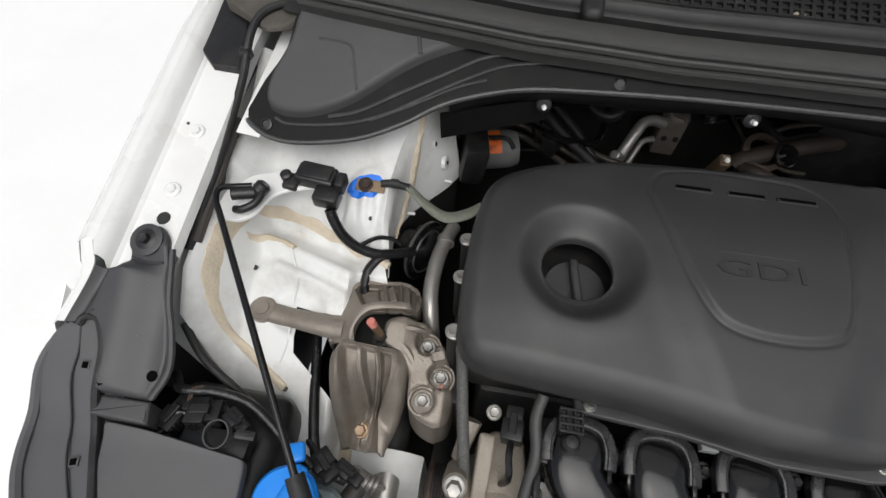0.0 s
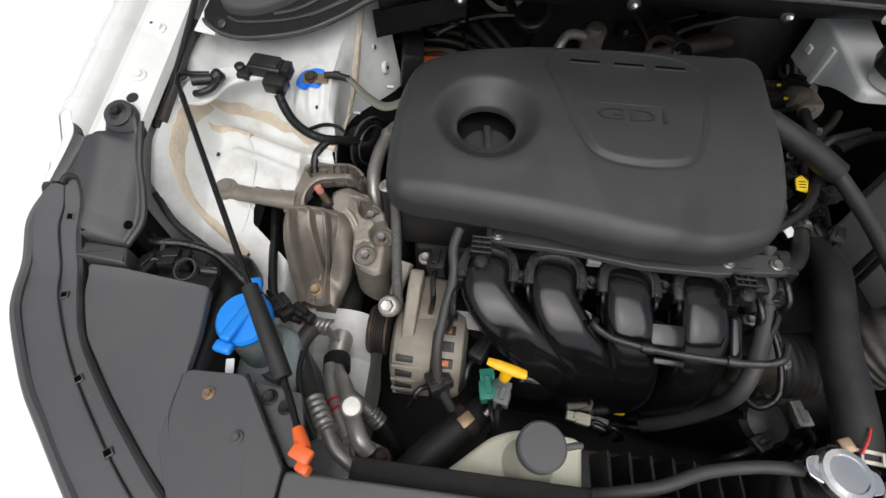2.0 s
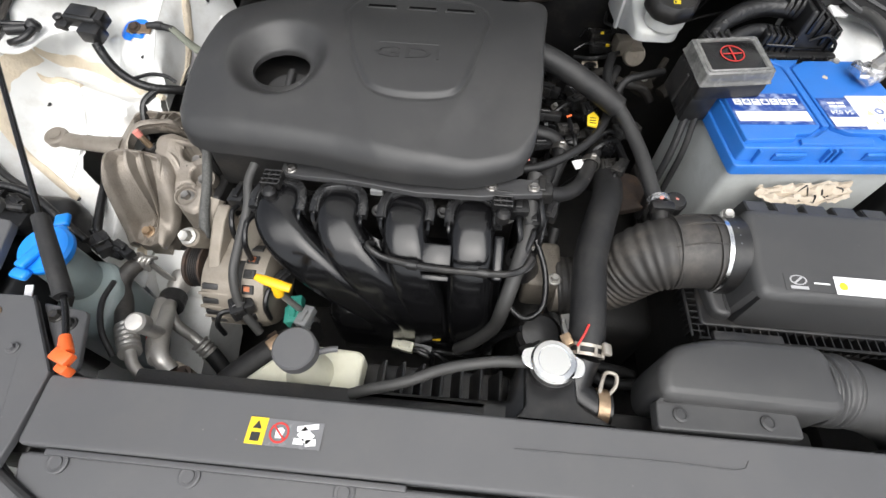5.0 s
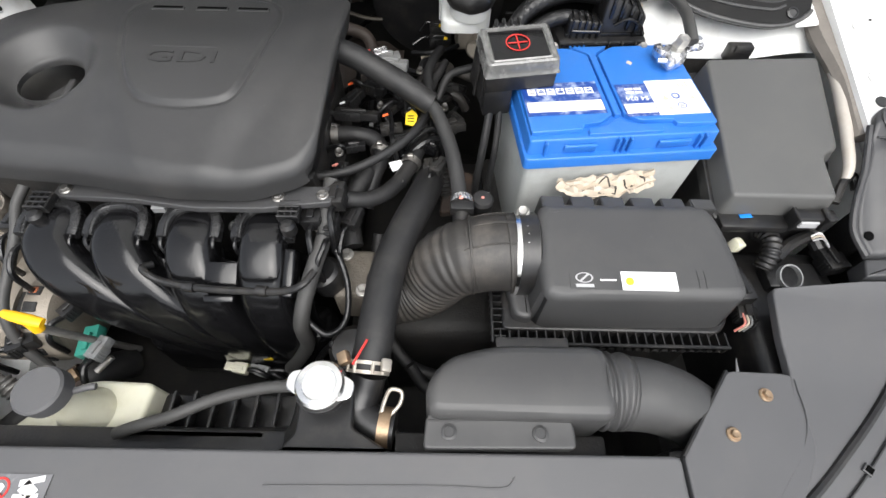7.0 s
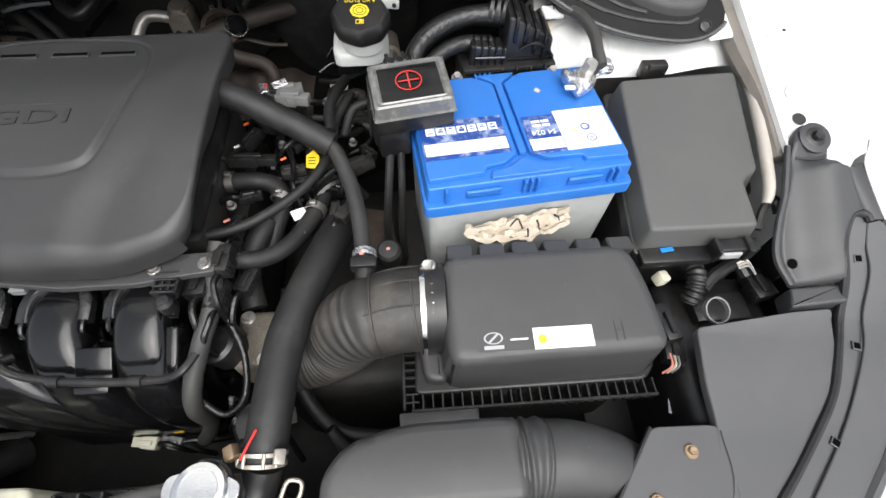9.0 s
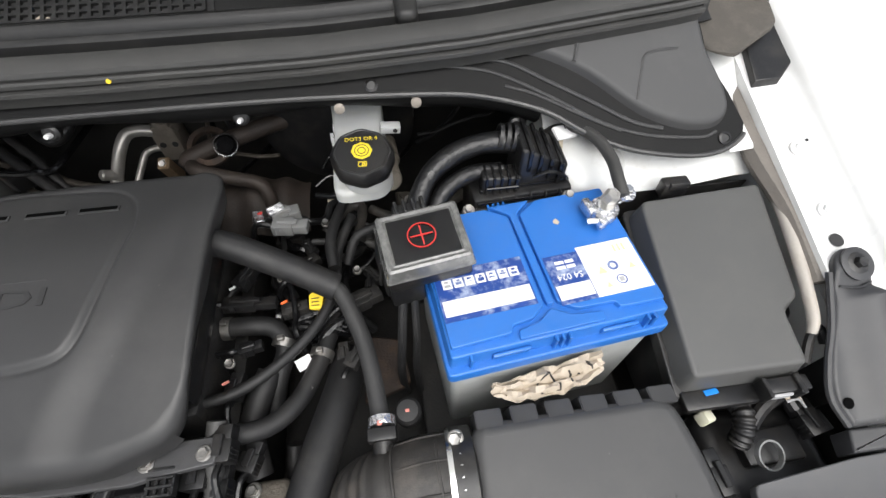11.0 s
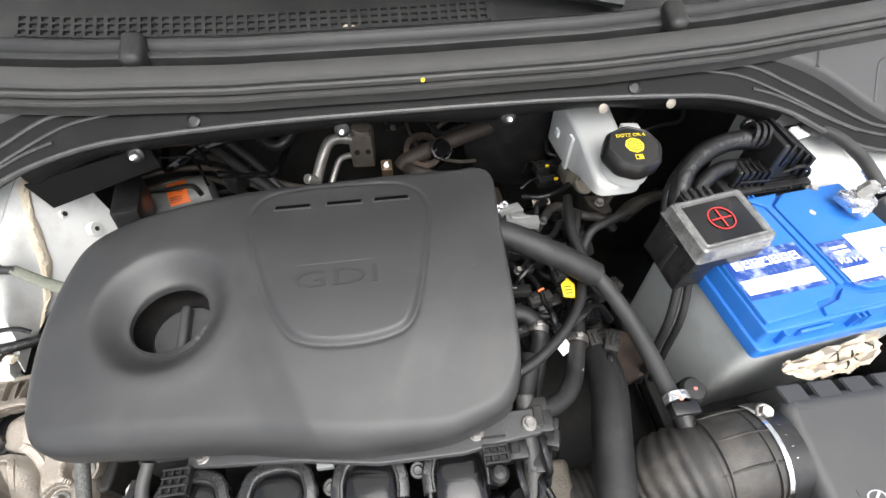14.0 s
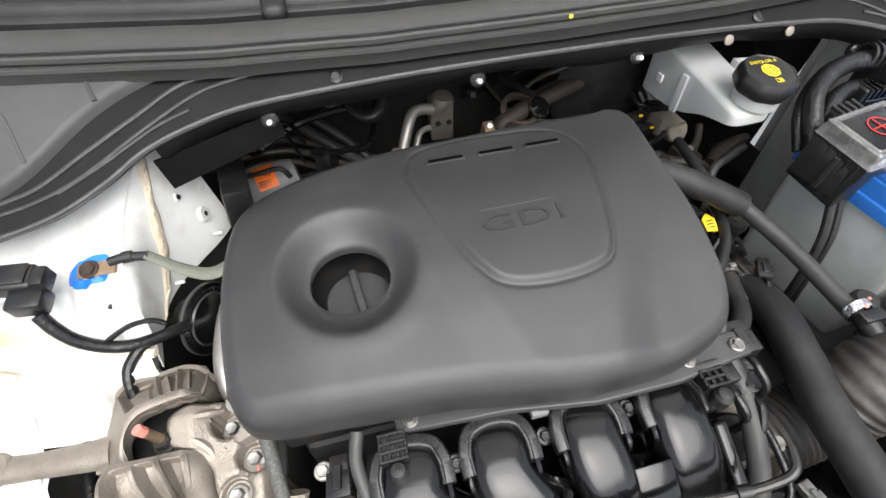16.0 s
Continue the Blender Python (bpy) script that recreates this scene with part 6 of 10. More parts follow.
# ---- battery side ----
def rot(rx=0, ry=0, rz=0):
    return Euler((radians(rx), radians(ry), radians(rz))).to_matrix().to_4x4()


def ring_clamp(o, axis, r, w=0.008, t=0.0012):
    """A worm-drive or spring hose clamp: band and screw housing."""
    b = lathe([(r, -w / 2), (r + t, -w / 2), (r + t, w / 2), (r, w / 2)], o, axis, 30)
    return b


PALEY = material("faded_yellow_print", (0.66, 0.60, 0.36), 0.5, var=0.1, bump=0)
bat = thing("battery", (0.402, 0.04, 0.745), "blue topped car battery in a grey case", "battery")
part("case", prism(rounded([(0.297, -0.040), (0.509, -0.040), (0.509, 0.120), (0.297, 0.120)], 0.008, 3), 0.745, 0.925, 0.001, -0.003), CASEG, bat, "translucent grey case")
lid = part("lid", prism(rounded([(0.289, -0.048), (0.517, -0.048), (0.517, 0.127), (0.289, 0.127)], 0.006, 3), 0.916, 0.931, 0.002), BLUE, bat)
part("lid_block", prism(rounded([(0.292, -0.040), (0.514, -0.040), (0.514, 0.124), (0.292, 0.124)], 0.005, 3), 0.929, 0.9505, 0.002, 0.0015), BLUE, lid)
LEFTP = [(0.2955, 0.119), (0.372, 0.119), (0.3935, 0.104), (0.3935, -0.008), (0.378, -0.0195), (0.357, -0.0215), (0.355, -0.029), (0.2955, -0.031)]
RIGHTP = [(0.5105, 0.119), (0.430, 0.119), (0.4072, 0.104), (0.4072, -0.008), (0.424, -0.0195), (0.462, -0.0205), (0.464, -0.0275), (0.5105, -0.029)]
SPINE = [(0.3962, -0.0085), (0.3962, 0.1050), (0.3775, 0.1215), (0.4245, 0.1215), (0.4045, 0.1050), (0.4045, -0.0085)]
for pl in (LEFTP, RIGHTP, SPINE):
    part("raised_field", prism(rounded(pl, 0.003, 2), 0.949, 0.9565, 0.0012), BLUE, lid)
part("front_field", prism(rounded([(0.384, -0.023), (0.399, -0.012), (0.416, -0.023), (0.448, -0.027), (0.446, -0.036), (0.36, -0.036), (0.362, -0.027)], 0.002, 2), 0.949, 0.9545, 0.001), BLUE, lid)
for x in (0.312, 0.395, 0.402, 0.409, 0.49, 0.497):
    part("rib", box((x - 0.0014, -0.0445, 0.925), (x + 0.0014, -0.0375, 0.9500), 0.0008, 1), BLUE, lid)
for x in (0.352, 0.462):
    part("handle_recess", box((x - 0.019, -0.0425, 0.9325), (x + 0.019, -0.0385, 0.9440), 0.0015, 2, rot(12)), BLUE, lid)
for x in (0.378, 0.384, 0.390, 0.396):
    part("rib", box((x - 0.0012, 0.120, 0.945), (x + 0.0012, 0.127, 0.9545), 0.0006, 1), BLUE, lid)
Z = 0.9567
lab = part("label", lay(0.2965, -0.006, 0.3885, 0.050, Z, 0.0006), NAVY, bat, "scratched dark blue label")
part("white_field", lay(0.2985, -0.0005, 0.3870, 0.0165, Z + 0.0005, 0.0004), WLABEL, lab)
for k in range(7):
    x = 0.303 + 0.0115 * k
    fr = bmesh.new()
    box((x, 0.0290, Z + 0.0005), (x + 0.0095, 0.0395, Z + 0.0009), 0, 1, None, fr)
    pic = part("pictogram", fr, WLABEL, lab)
    part("pictogram_inner", lay(x + 0.0018, 0.0310 + 0.0012 * (k % 3), x + 0.0078, 0.0338 + 0.0012 * (k % 2), Z + 0.0008, 0.0003), NAVY if k else SILVER, pic)
    part("pictogram_inner", lay(x + 0.0025 + 0.001 * (k % 2), 0.0358, x + 0.0066, 0.0378, Z + 0.0008, 0.0003), NAVY if k else SILVER, pic)
RY = -0.010
lab = part("label", lay(0.4100, -0.004 + RY, 0.4480, 0.052 + RY, Z, 0.0006), NAVY, bat, "dark blue label with white print")
part("white_field", lay(0.4110, 0.0005 + RY, 0.4470, 0.0165 + RY, Z + 0.0005, 0.0004), WLABEL, lab)
part("print", lettering("S4 024", 0.0100, Matrix.Translation((0.4300, 0.0255 + RY, Z + 0.0009)) @ rot(0, 0, 180), 0.0002), WLABEL, lab)
for k in range(2):
    for x0, x1 in ((0.4200, 0.4295), (0.4310, 0.4400)):
        part("print_bar", lay(x0, 0.0345 + RY + 0.006 * k, x1, 0.0382 + RY + 0.006 * k, Z + 0.0005, 0.0004), WLABEL, lab)
lab = part("label", lay(0.4480, -0.004 + RY, 0.5075, 0.056 + RY, Z, 0.0008), WLABEL, bat, "white label with warning signs")
part("sign", lathe([(0.0055, 0), (0.0055, 0.0004), (0.0044, 0.0004), (0.0044, 0)], (0.479, 0.010 + RY, Z + 0.0008), (0, 0, 1), 18), NAVY, lab)
part("sign", lathe([(0.0055, 0), (0.0055, 0.0004), (0.0030, 0.0004), (0.0030, 0)], (0.477, 0.027 + RY, Z + 0.0008), (0, 0, 1), 18), NAVY, lab)
part("sign_inner", lay(0.4765, 0.0075 + RY, 0.4815, 0.0125 + RY, Z + 0.0008, 0.0003), SILVER, lab)
part("sign", prism([(0.459, 0.020 + RY), (0.469, 0.020 + RY), (0.4635, 0.029 + RY)], Z + 0.0008, Z + 0.0012), PALEY, lab)
part("sign", prism([(0.492, 0.020 + RY), (0.500, 0.020 + RY), (0.496, 0.027 + RY)], Z + 0.0008, Z + 0.0012), PALEY, lab)
part("sign", prism([(0.461, 0.004 + RY), (0.467, 0.004 + RY), (0.464, 0.010 + RY)], Z + 0.0008, Z + 0.0012), PALEY, lab)
for k in range(3):
    part("print_bar", lay(0.486 + 0.005 * k, 0.042 + RY, 0.4885 + 0.005 * k, 0.051 + RY, Z + 0.0008, 0.0003), PALEY, lab)
part("chip", prism([(0.4385, 0.083), (0.4425, 0.0795), (0.446, 0.0825), (0.4435, 0.088), (0.440, 0.0865)], 0.9564, 0.9570), KRAFT, bat, "bare scuffed spot")
part("negative_post", lathe([(0.0115, 0), (0.0095, 0.018), (0.0085, 0.021), (0.001, 0.021)], (0.4925, 0.0787, 0.956), (0, 0, 1), 24), CHROME, bat, "bright metal negative post")
# the battery sits a little askew in its tray
bat.rotation_euler.z, bat.location = radians(6), (0.400, 0.0500, 0.745)

clampn = thing("battery_clamp", (0.492, 0.095, 0.962), "bright metal clamp and lug on the negative post", "cable clamp")
part("collar", lathe([(0.0118, 0), (0.0150, 0), (0.0155, 0.002), (0.0155, 0.010), (0.0145, 0.012), (0.0118, 0.012)], (0.488, 0.092, 0.960), (0, 0, 1), 24), FOIL, clampn)
part("jaw", box((0.467, 0.086, 0.9605), (0.476, 0.106, 0.974), 0.002, 2, rot(0, 0, 15)), FOIL, clampn)
part("jaw", box((0.4745, 0.070, 0.9605), (0.484, 0.084, 0.973), 0.002, 2, rot(0, 0, 15)), FOIL, clampn)
part("screw", tube([(0.464, 0.078, 0.968), (0.484, 0.077, 0.968)], 0.0034, 10, 3), CHROME, clampn)
nt = part("nut", lathe([(0.0085, -0.006), (0.0085, 0.006), (0.0068, 0.0085), (0.005, 0.0088), (0.004, 0.0078), (0.001, 0.0078)], (0.494, 0.098, 0.979), (0.12, -0.2, 1), 6), STEEL, clampn, "dull hexagonal nut")
part("washer", lathe([(0.0105, 0), (0.0105, 0.0018)], (0.494, 0.098, 0.9715), (0.12, -0.2, 1), 22), CHROME, nt)
part("bridge", box((0.496, 0.098, 0.9655), (0.520, 0.111, 0.9690), 0.001, 1, rot(0, 0, 22)), FOIL, clampn)
lg2 = part("lug", lathe([(0.0045, 0), (0.0105, 0), (0.0110, 0.002), (0.0105, 0.004), (0.0045, 0.004)], (0.517, 0.108, 0.9695), (0.1, -0.1, 1), 24), FOIL, clampn, "crimped bright cable lug")
part("lug_nut", lathe([(0.0062, 0), (0.0062, 0.006), (0.005, 0.008), (0.001, 0.008)], (0.517, 0.108, 0.973), (0.1, -0.1, 1), 6), CHROME, lg2)
part("crimp", tube([(0.515, 0.116, 0.975), (0.512, 0.128, 0.980)], 0.0062, 12, 4, squash=0.7), FOIL, lg2)

clampn.location += Vector((-0.002, 0.006, 0.002))
cov2 = thing("terminal_cover", (0.286, 0.068, 0.958), "clear topped black terminal cover with a red plus", "terminal cover")
mt2 = rot(5, -2, 8)
TC = Vector((0.2885, 0.0690, 0.9795))


def tilted(lo, hi, bev=0.002, seg=2):
    b = box(lo, hi, bev, seg)
    b.transform(Matrix.Translation(TC) @ mt2)
    return b


part("base", tilted((-0.0425, -0.0330, -0.020), (0.041, 0.032, 0.008), 0.003), BLACK, cov2)
part("side_wall", tilted((-0.0425, -0.0315, -0.058), (-0.008, 0.0310, -0.015), 0.003), BLACK, cov2)
for k in range(5):
    y = -0.024 + 0.011 * k
    part("rib", tilted((-0.0440, y - 0.0012, -0.052), (-0.0415, y + 0.0012, 0.000), 0.0006, 1), BLACK, cov2)
rimb = bmesh.new()
OUT, INN = (0.0425, 0.0335), (0.0325, 0.0245)


def ring4(w, z, r):
    return [(x, y, z) for x, y in rounded([(-w[0], -w[1]), (w[0], -w[1]), (w[0], w[1]), (-w[0], w[1])], r, 4)]


rings(rimb, [ring4((0.0440, 0.0350), 0.003, 0.004), ring4(OUT, 0.006, 0.004), ring4((0.0420, 0.0330), 0.013, 0.004), ring4((0.0408, 0.0318), 0.0185, 0.004), ring4((0.0385, 0.0295), 0.0200, 0.004), ring4((0.0352, 0.0265), 0.0188, 0.003), ring4((0.0335, 0.0250), 0.0200, 0.003), ring4(INN, 0.0185, 0.003)])
rimb.transform(Matrix.Translation(TC) @ mt2)
part("clear_rim", rimb, CLEARP, cov2, "scuffed clear rim")
part("lid_field", tilted((-0.0322, -0.0242, 0.010), (0.0322, 0.0242, 0.0192), 0.001), GLOSS, cov2)
pm = lathe([(0.0146, 0), (0.0146, 0.0006), (0.0134, 0.0006), (0.0134, 0)], (0, 0, 0), (0, 0, 1), 36)
box((-0.0115, -0.0007, 0), (0.0115, 0.0007, 0.0006), 0, 1, None, pm)
box((-0.0007, -0.0115, 0), (0.0007, 0.0115, 0.0007), 0, 1, None, pm)
pm.transform(Matrix.Translation(TC) @ mt2 @ Matrix.Translation((-0.001, 0.001, 0.0199)) @ Matrix.Diagonal((0.96, 0.96, 1, 1)))
part("plus_sign", pm, REDP, cov2, "red plus sign in a ring")
part("hinge", tilted((-0.022, 0.030, 0.004), (0.012, 0.044, 0.016), 0.002), BLACK, cov2)
for k in range(4):
    part("hinge_rib", tilted((-0.020 + 0.009 * k, 0.031, 0.014), (-0.016 + 0.009 * k, 0.046, 0.020), 0.001, 1), BLACK, cov2)
fl = thing("fusible_link_box", (0.255, 0.06, 0.915), "black fuse link housing hanging beside the battery", "fuse housing")
part("housing", box((0.243, 0.044, 0.930), (0.276, 0.098, 0.978), 0.004, 2, rot(0, 6, 12)), BLACK, fl)
part("side_rib", box((0.2415, 0.056, 0.934), (0.2445, 0.062, 0.974), 0.001, 1, rot(0, 6, 12)), BLACK, fl)
part("cable", tube([(0.262, 0.045, 0.925), (0.256, 0.020, 0.88), (0.250, 0.005, 0.82), (0.252, 0.0, 0.76)], 0.0050, 10), RUBBER, fl)
part("cable", tube([(0.274, 0.045, 0.925), (0.272, 0.022, 0.88), (0.268, 0.008, 0.82), (0.270, 0.0, 0.76)], 0.0042, 10), RUBBER, fl)
solo("battery_tray", prism(rounded([(0.27, -0.07), (0.53, -0.07), (0.53, 0.135), (0.27, 0.135)], 0.01, 2), 0.725, 0.744, 0.003), DARK, "grimy black battery tray", "tray")
card = bmesh.new()


def fold(u, v):
    x = 0.340 + 0.118 * u
    deep = (0.019 + 0.007 * math.sin(u * 2.2)) * (0.45 + 0.55 * smooth(0.0, 0.25, u)) * (1 - 0.25 * smooth(0.8, 1.0, u))
    y = -0.052 + 0.021 * u - deep * v + 0.004 * noise.noise((x * 60, v * 3, 2))
    return (x + 0.004 * noise.noise((v * 9, u * 3, 5)), y, 0.902 - 0.010 * v + 0.009 * noise.noise((x * 55, v * 5, 7)) + 0.006 * noise.noise((x * 130, v * 9, 3)))


sheet(fold, 26, 8, 0.001, card)
paper = solo("paper_insert", card, KRAFT, "crumpled beige printed paper tucked at the battery", "paper", angle=25)
for a, b in (((0.36, 0.60), (0.50, 0.20)), ((0.50, 0.20), (0.58, 0.85)), ((0.40, 0.80), (0.58, 0.85)), ((0.68, 0.35), (0.70, 0.80)), ((0.70, 0.40), (0.78, 0.55)), ((0.86, 0.20), (0.88, 0.60))):
    part("printed_line", tube([Vector(fold(a[0] + (b[0] - a[0]) * k / 4, a[1] + (b[1] - a[1]) * k / 4)) + Vector((0, 0, 0.0008)) for k in range(5)], 0.0011, 6, 3), INK, paper)

# fuse box
def fz(x, y):
    return 0.9065 + (y + 0.077) * 0.235


fb = thing("fuse_box", (0.61, 0.02, 0.80), "black underhood fuse box with a plain matt lid", "fuse box")
LIDO = [(0.536, 0.122), (0.694, 0.130), (0.682, -0.012), (0.662, -0.022), (0.664, -0.079), (0.532, -0.079)]
part("lid", prism(rounded(LIDO, [0.014, 0.014, 0.0115, 0.004, 0.0115, 0.012], 4), lambda x, y: fz(x, y) - 0.030, fz, 0.004, 0.005), GRAPH, fb)
part("lid_rim", prism(rounded([(x + (0.004 if x > 0.6 else -0.005), y + (0.004 if y > 0 else -0.005)) for x, y in LIDO], 0.008, 3), lambda x, y: fz(x, y) - 0.046, lambda x, y: fz(x, y) - 0.029, 0.002), BLACK, fb)
part("base", prism(rounded([(0.535, 0.118), (0.690, 0.124), (0.668, -0.08), (0.535, -0.082)], 0.01, 3), 0.78, lambda x, y: fz(x, y) - 0.040, 0.002), BLACK, fb)
lt = part("latch", box((0.572, 0.127, 0.940), (0.604, 0.142, 0.962), 0.003, 2), BLACK, fb)
part("latch_bar", box((0.577, 0.1245, 0.955), (0.599, 0.130, 0.9655), 0.002, 2), BLACK, lt)
lt = part("latch", box((0.612, -0.096, 0.872), (0.660, -0.080, 0.894), 0.0025, 2), BLACK, fb)
part("latch_bar", box((0.618, -0.0985, 0.880), (0.640, -0.094, 0.890), 0.001, 1), SILVER, lt)
part("latch_bar", box((0.644, -0.100, 0.876), (0.650, -0.080, 0.898), 0.001, 1), BLACK, lt)
part("latch_bar", box((0.610, -0.100, 0.876), (0.614, -0.080, 0.898), 0.001, 1), BLACK, lt)
part("side_clip", tube([(0.666, -0.070, 0.893), (0.676, -0.050, 0.905), (0.690, -0.040, 0.908), (0.693, -0.055, 0.900)], 0.005, 8), BLACK, fb)
part("front_ledge", box((0.532, -0.098, 0.868), (0.612, -0.078, 0.880), 0.003), BLACK, fb)
part("paint_dot", box((0.5560, -0.0855, 0.8803), (0.5710, -0.0795, 0.8813), 0.0028, 3, rot(-8, 0, 6)), material("bright_blue_dot", (0.01, 0.22, 0.70), 0.4, var=0.08, bump=0.02), fb, "bright blue inspection dot")

# air filter box
ab = thing("air_filter_box", (0.41, -0.14, 0.74), "black plastic air filter box with a warning label", "air filter box")


def az(x, y):
    return 0.888 + 0.157 * (y + 0.19)


LID = [(0.307, -0.080), (0.513, -0.078), (0.528, -0.13), (0.537, -0.200), (0.306, -0.204), (0.304, -0.14)]
part("lid", prism(rounded(LID, [0.022, 0.024, 0.03, 0.024, 0.024, 0.03], 5), 0.822, az, 0.011, 0.005), DUCT, ab)
for k in range(6):
    x = 0.3175 + 0.0345 * k
    tooth = bmesh.new()
    rings(tooth, [[(x, -0.092, 0.9025), (x + 0.026, -0.092, 0.9025), (x + 0.026, -0.0735, 0.8995), (x, -0.0735, 0.8995)][::-1], [(x, -0.086, 0.85), (x + 0.026, -0.086, 0.85), (x + 0.026, -0.066, 0.85), (x, -0.066, 0.85)][::-1]])
    bmesh.ops.bevel(tooth, geom=tooth.edges[:], offset=0.0012, segments=2, affect="EDGES")
    part("rear_tooth", tooth, DUCT, ab)
part("left_cheek", prism(rounded([(0.281, -0.150), (0.310, -0.150), (0.310, -0.200), (0.288, -0.196)], 0.009, 3), 0.80, 0.836, 0.006), DUCT, ab)
rim = bmesh.new()
box((0.272, -0.2245, 0.8175), (0.534, -0.2205, 0.8205), 0.001, 1, None, rim)
box((0.272, -0.2225, 0.8020), (0.534, -0.2195, 0.8045), 0.001, 1, None, rim)
for k in range(26):
    x = 0.274 + 0.0103 * k
    box((x - 0.0008, -0.2235, 0.8025), (x + 0.0008, -0.205, 0.8200), 0, 1, None, rim)
for k in range(9):
    y = -0.214 + 0.0085 * k
    box((0.264, y - 0.0008, 0.8020), (0.280, y + 0.0008, 0.8195), 0, 1, None, rim)
box((0.263, -0.222, 0.8175), (0.2665, -0.140, 0.8205), 0.001, 1, None, rim)
part("ribbed_rim", rim, BLACK, ab, "black ribbed seam rim")
part("rim_plate", prism(rounded([(0.276, -0.207), (0.525, -0.207), (0.540, -0.190), (0.540, -0.08), (0.280, -0.08)], 0.008, 3), 0.800, 0.8215, 0.003), BLACK, ab)
part("lower_body", prism(rounded([(0.285, -0.205), (0.52, -0.205), (0.53, -0.08), (0.285, -0.08)], 0.01, 3), 0.60, 0.805, 0.002), DARK, ab)
part("port", lathe([(0.049, 0), (0.049, 0.02), (0.046, 0.022)], (0.292, -0.124, 0.853), (1, 0, 0), 32), BLACK, ab)


def onlid(x0, y0, x1, y1, lift):
    b = bmesh.new()
    top = [(x0, y0), (x1, y0), (x1, y1), (x0, y1)]
    return rings(b, [[(x, y, az(x, y) + lift - 0.0004) for x, y in top], [(x, y, az(x, y) + lift) for x, y in top]])


part("white_label", onlid(0.394, -0.1895, 0.4525, -0.1690, 0.0009), WLABEL, ab, "white warning label")
part("label_sign", lathe([(0.0045, 0), (0.0045, 0.0004)], (0.4025, -0.180, az(0, -0.18) + 0.0009), (0, -0.2, 1), 16), YTAG, ab)
part("print_film", onlid(0.340, -0.1890, 0.394, -0.1690, 0.0005), DUCT, ab)
em2 = lathe([(0.0085, 0), (0.0085, 0.0004), (0.0070, 0.0004), (0.0070, 0)], (0, 0, 0), (0, 0, 1), 28)
box((-0.0012, -0.0078, 0), (0.0012, 0.0078, 0.0004), 0, 1, rot(0, 0, -35), em2)
em2.transform(Matrix.Translation((0.3550, -0.1765, az(0, -0.1765) + 0.0006)) @ rot(8.9, 0, 0) @ Matrix.Diagonal((1.1, 0.68, 1, 1)))
part("printed_emblem", em2, SILVER, ab, "grey printed oval emblem")
part("printed_bar", onlid(0.3455, -0.1870, 0.3645, -0.1835, 0.0010), SILVER, ab)
part("printed_bar", onlid(0.3715, -0.1795, 0.3885, -0.1780, 0.0010), WLABEL, ab)
for x in (0.4755, 0.483):
    part("moulded_mark", onlid(x, -0.186, x + 0.0015, -0.166, 0.0007), DUCT, ab)
part("moulded_mark", onlid(0.4755, -0.176, 0.4845, -0.1745, 0.0007), DUCT, ab)

# ribbed air hose between filter box and throttle
ah = thing("air_intake_hose", (0.24, -0.13, 0.74), "dusty black ribbed rubber air intake hose", "hose")
part("elbow", tube([(0.312, -0.124, 0.853), (0.285, -0.124, 0.854), (0.262, -0.1245, 0.8535), (0.238, -0.127, 0.849)], [0.046, 0.0455, 0.0452, 0.0445], 32, 10), HOSEDUST, ah)
part("bellows", tube([(0.246, -0.126, 0.851), (0.232, -0.127, 0.847), (0.214, -0.1285, 0.834), (0.201, -0.130, 0.812), (0.187, -0.132, 0.788), (0.162, -0.134, 0.770), (0.118, -0.137, 0.762)], [0.0445, 0.0445, 0.0435, 0.0425, 0.041, 0.040, 0.040], 32, 36, ripple=(0.0085, 0.0008)), HOSEDUST, ah)
for x, z in ((0.283, 0.854), (0.240, 0.850)):
    part("rib", lathe([(0.0455, -0.0012), (0.0475, -0.0008), (0.0475, 0.0008), (0.0455, 0.0012)], (x, -0.125, z), (1, 0.05, 0.1), 36), HOSEDUST, ah)
for a in (35, 75, 110):
    part("rib", tube([(0.300, -0.124 + 0.0465 * math.cos(radians(a)), 0.853 + 0.0465 * math.sin(radians(a))), (0.262, -0.1245 + 0.0462 * math.cos(radians(a)), 0.8535 + 0.0462 * math.sin(radians(a))), (0.222, -0.129 + 0.0458 * math.cos(radians(a)), 0.843 + 0.0458 * math.sin(radians(a)))], 0.0012, 6), HOSEDUST, ah)
hc = part("clamp_band", ring_clamp((0.2945, -0.124, 0.853), (1, 0, 0.02), 0.0475, 0.013), CHROME, ah, "bright steel clamp band")
part("clamp_screw", tube([(0.298, -0.098, 0.888), (0.298, -0.090, 0.896)], 0.0058, 12, 3), STEEL, hc)
part("clamp_screw", bolt((0.297, -0.094, 0.893), (-0.2, -0.3, 1), 0.006, 0.007, 1.3), STEEL, hc)
part("stub", tube([(0.228, -0.098, 0.868), (0.228, -0.070, 0.874)], 0.011, 14, 4), BLACK, ah)
part("stub_clip", box((0.214, -0.085, 0.872), (0.242, -0.072, 0.886), 0.002, 2), BLACK, ah)

# intake snorkel
sn = thing("air_intake_duct", (0.30, -0.29, 0.78), "matt black plastic air duct with two flange bolts", "air duct")
part("body", prism(rounded([(0.193, -0.314), (0.192, -0.284), (0.212, -0.258), (0.262, -0.243), (0.372, -0.243), (0.375, -0.316)], [0.014, 0.022, 0.022, 0.03, 0.016, 0.016], 4), 0.79, lambda x, y: 0.876 - 3.2 * (y + 0.277) ** 2, 0.0105, cuts=[-0.31 + 0.008 * k for k in range(8)]), DUCT, sn)
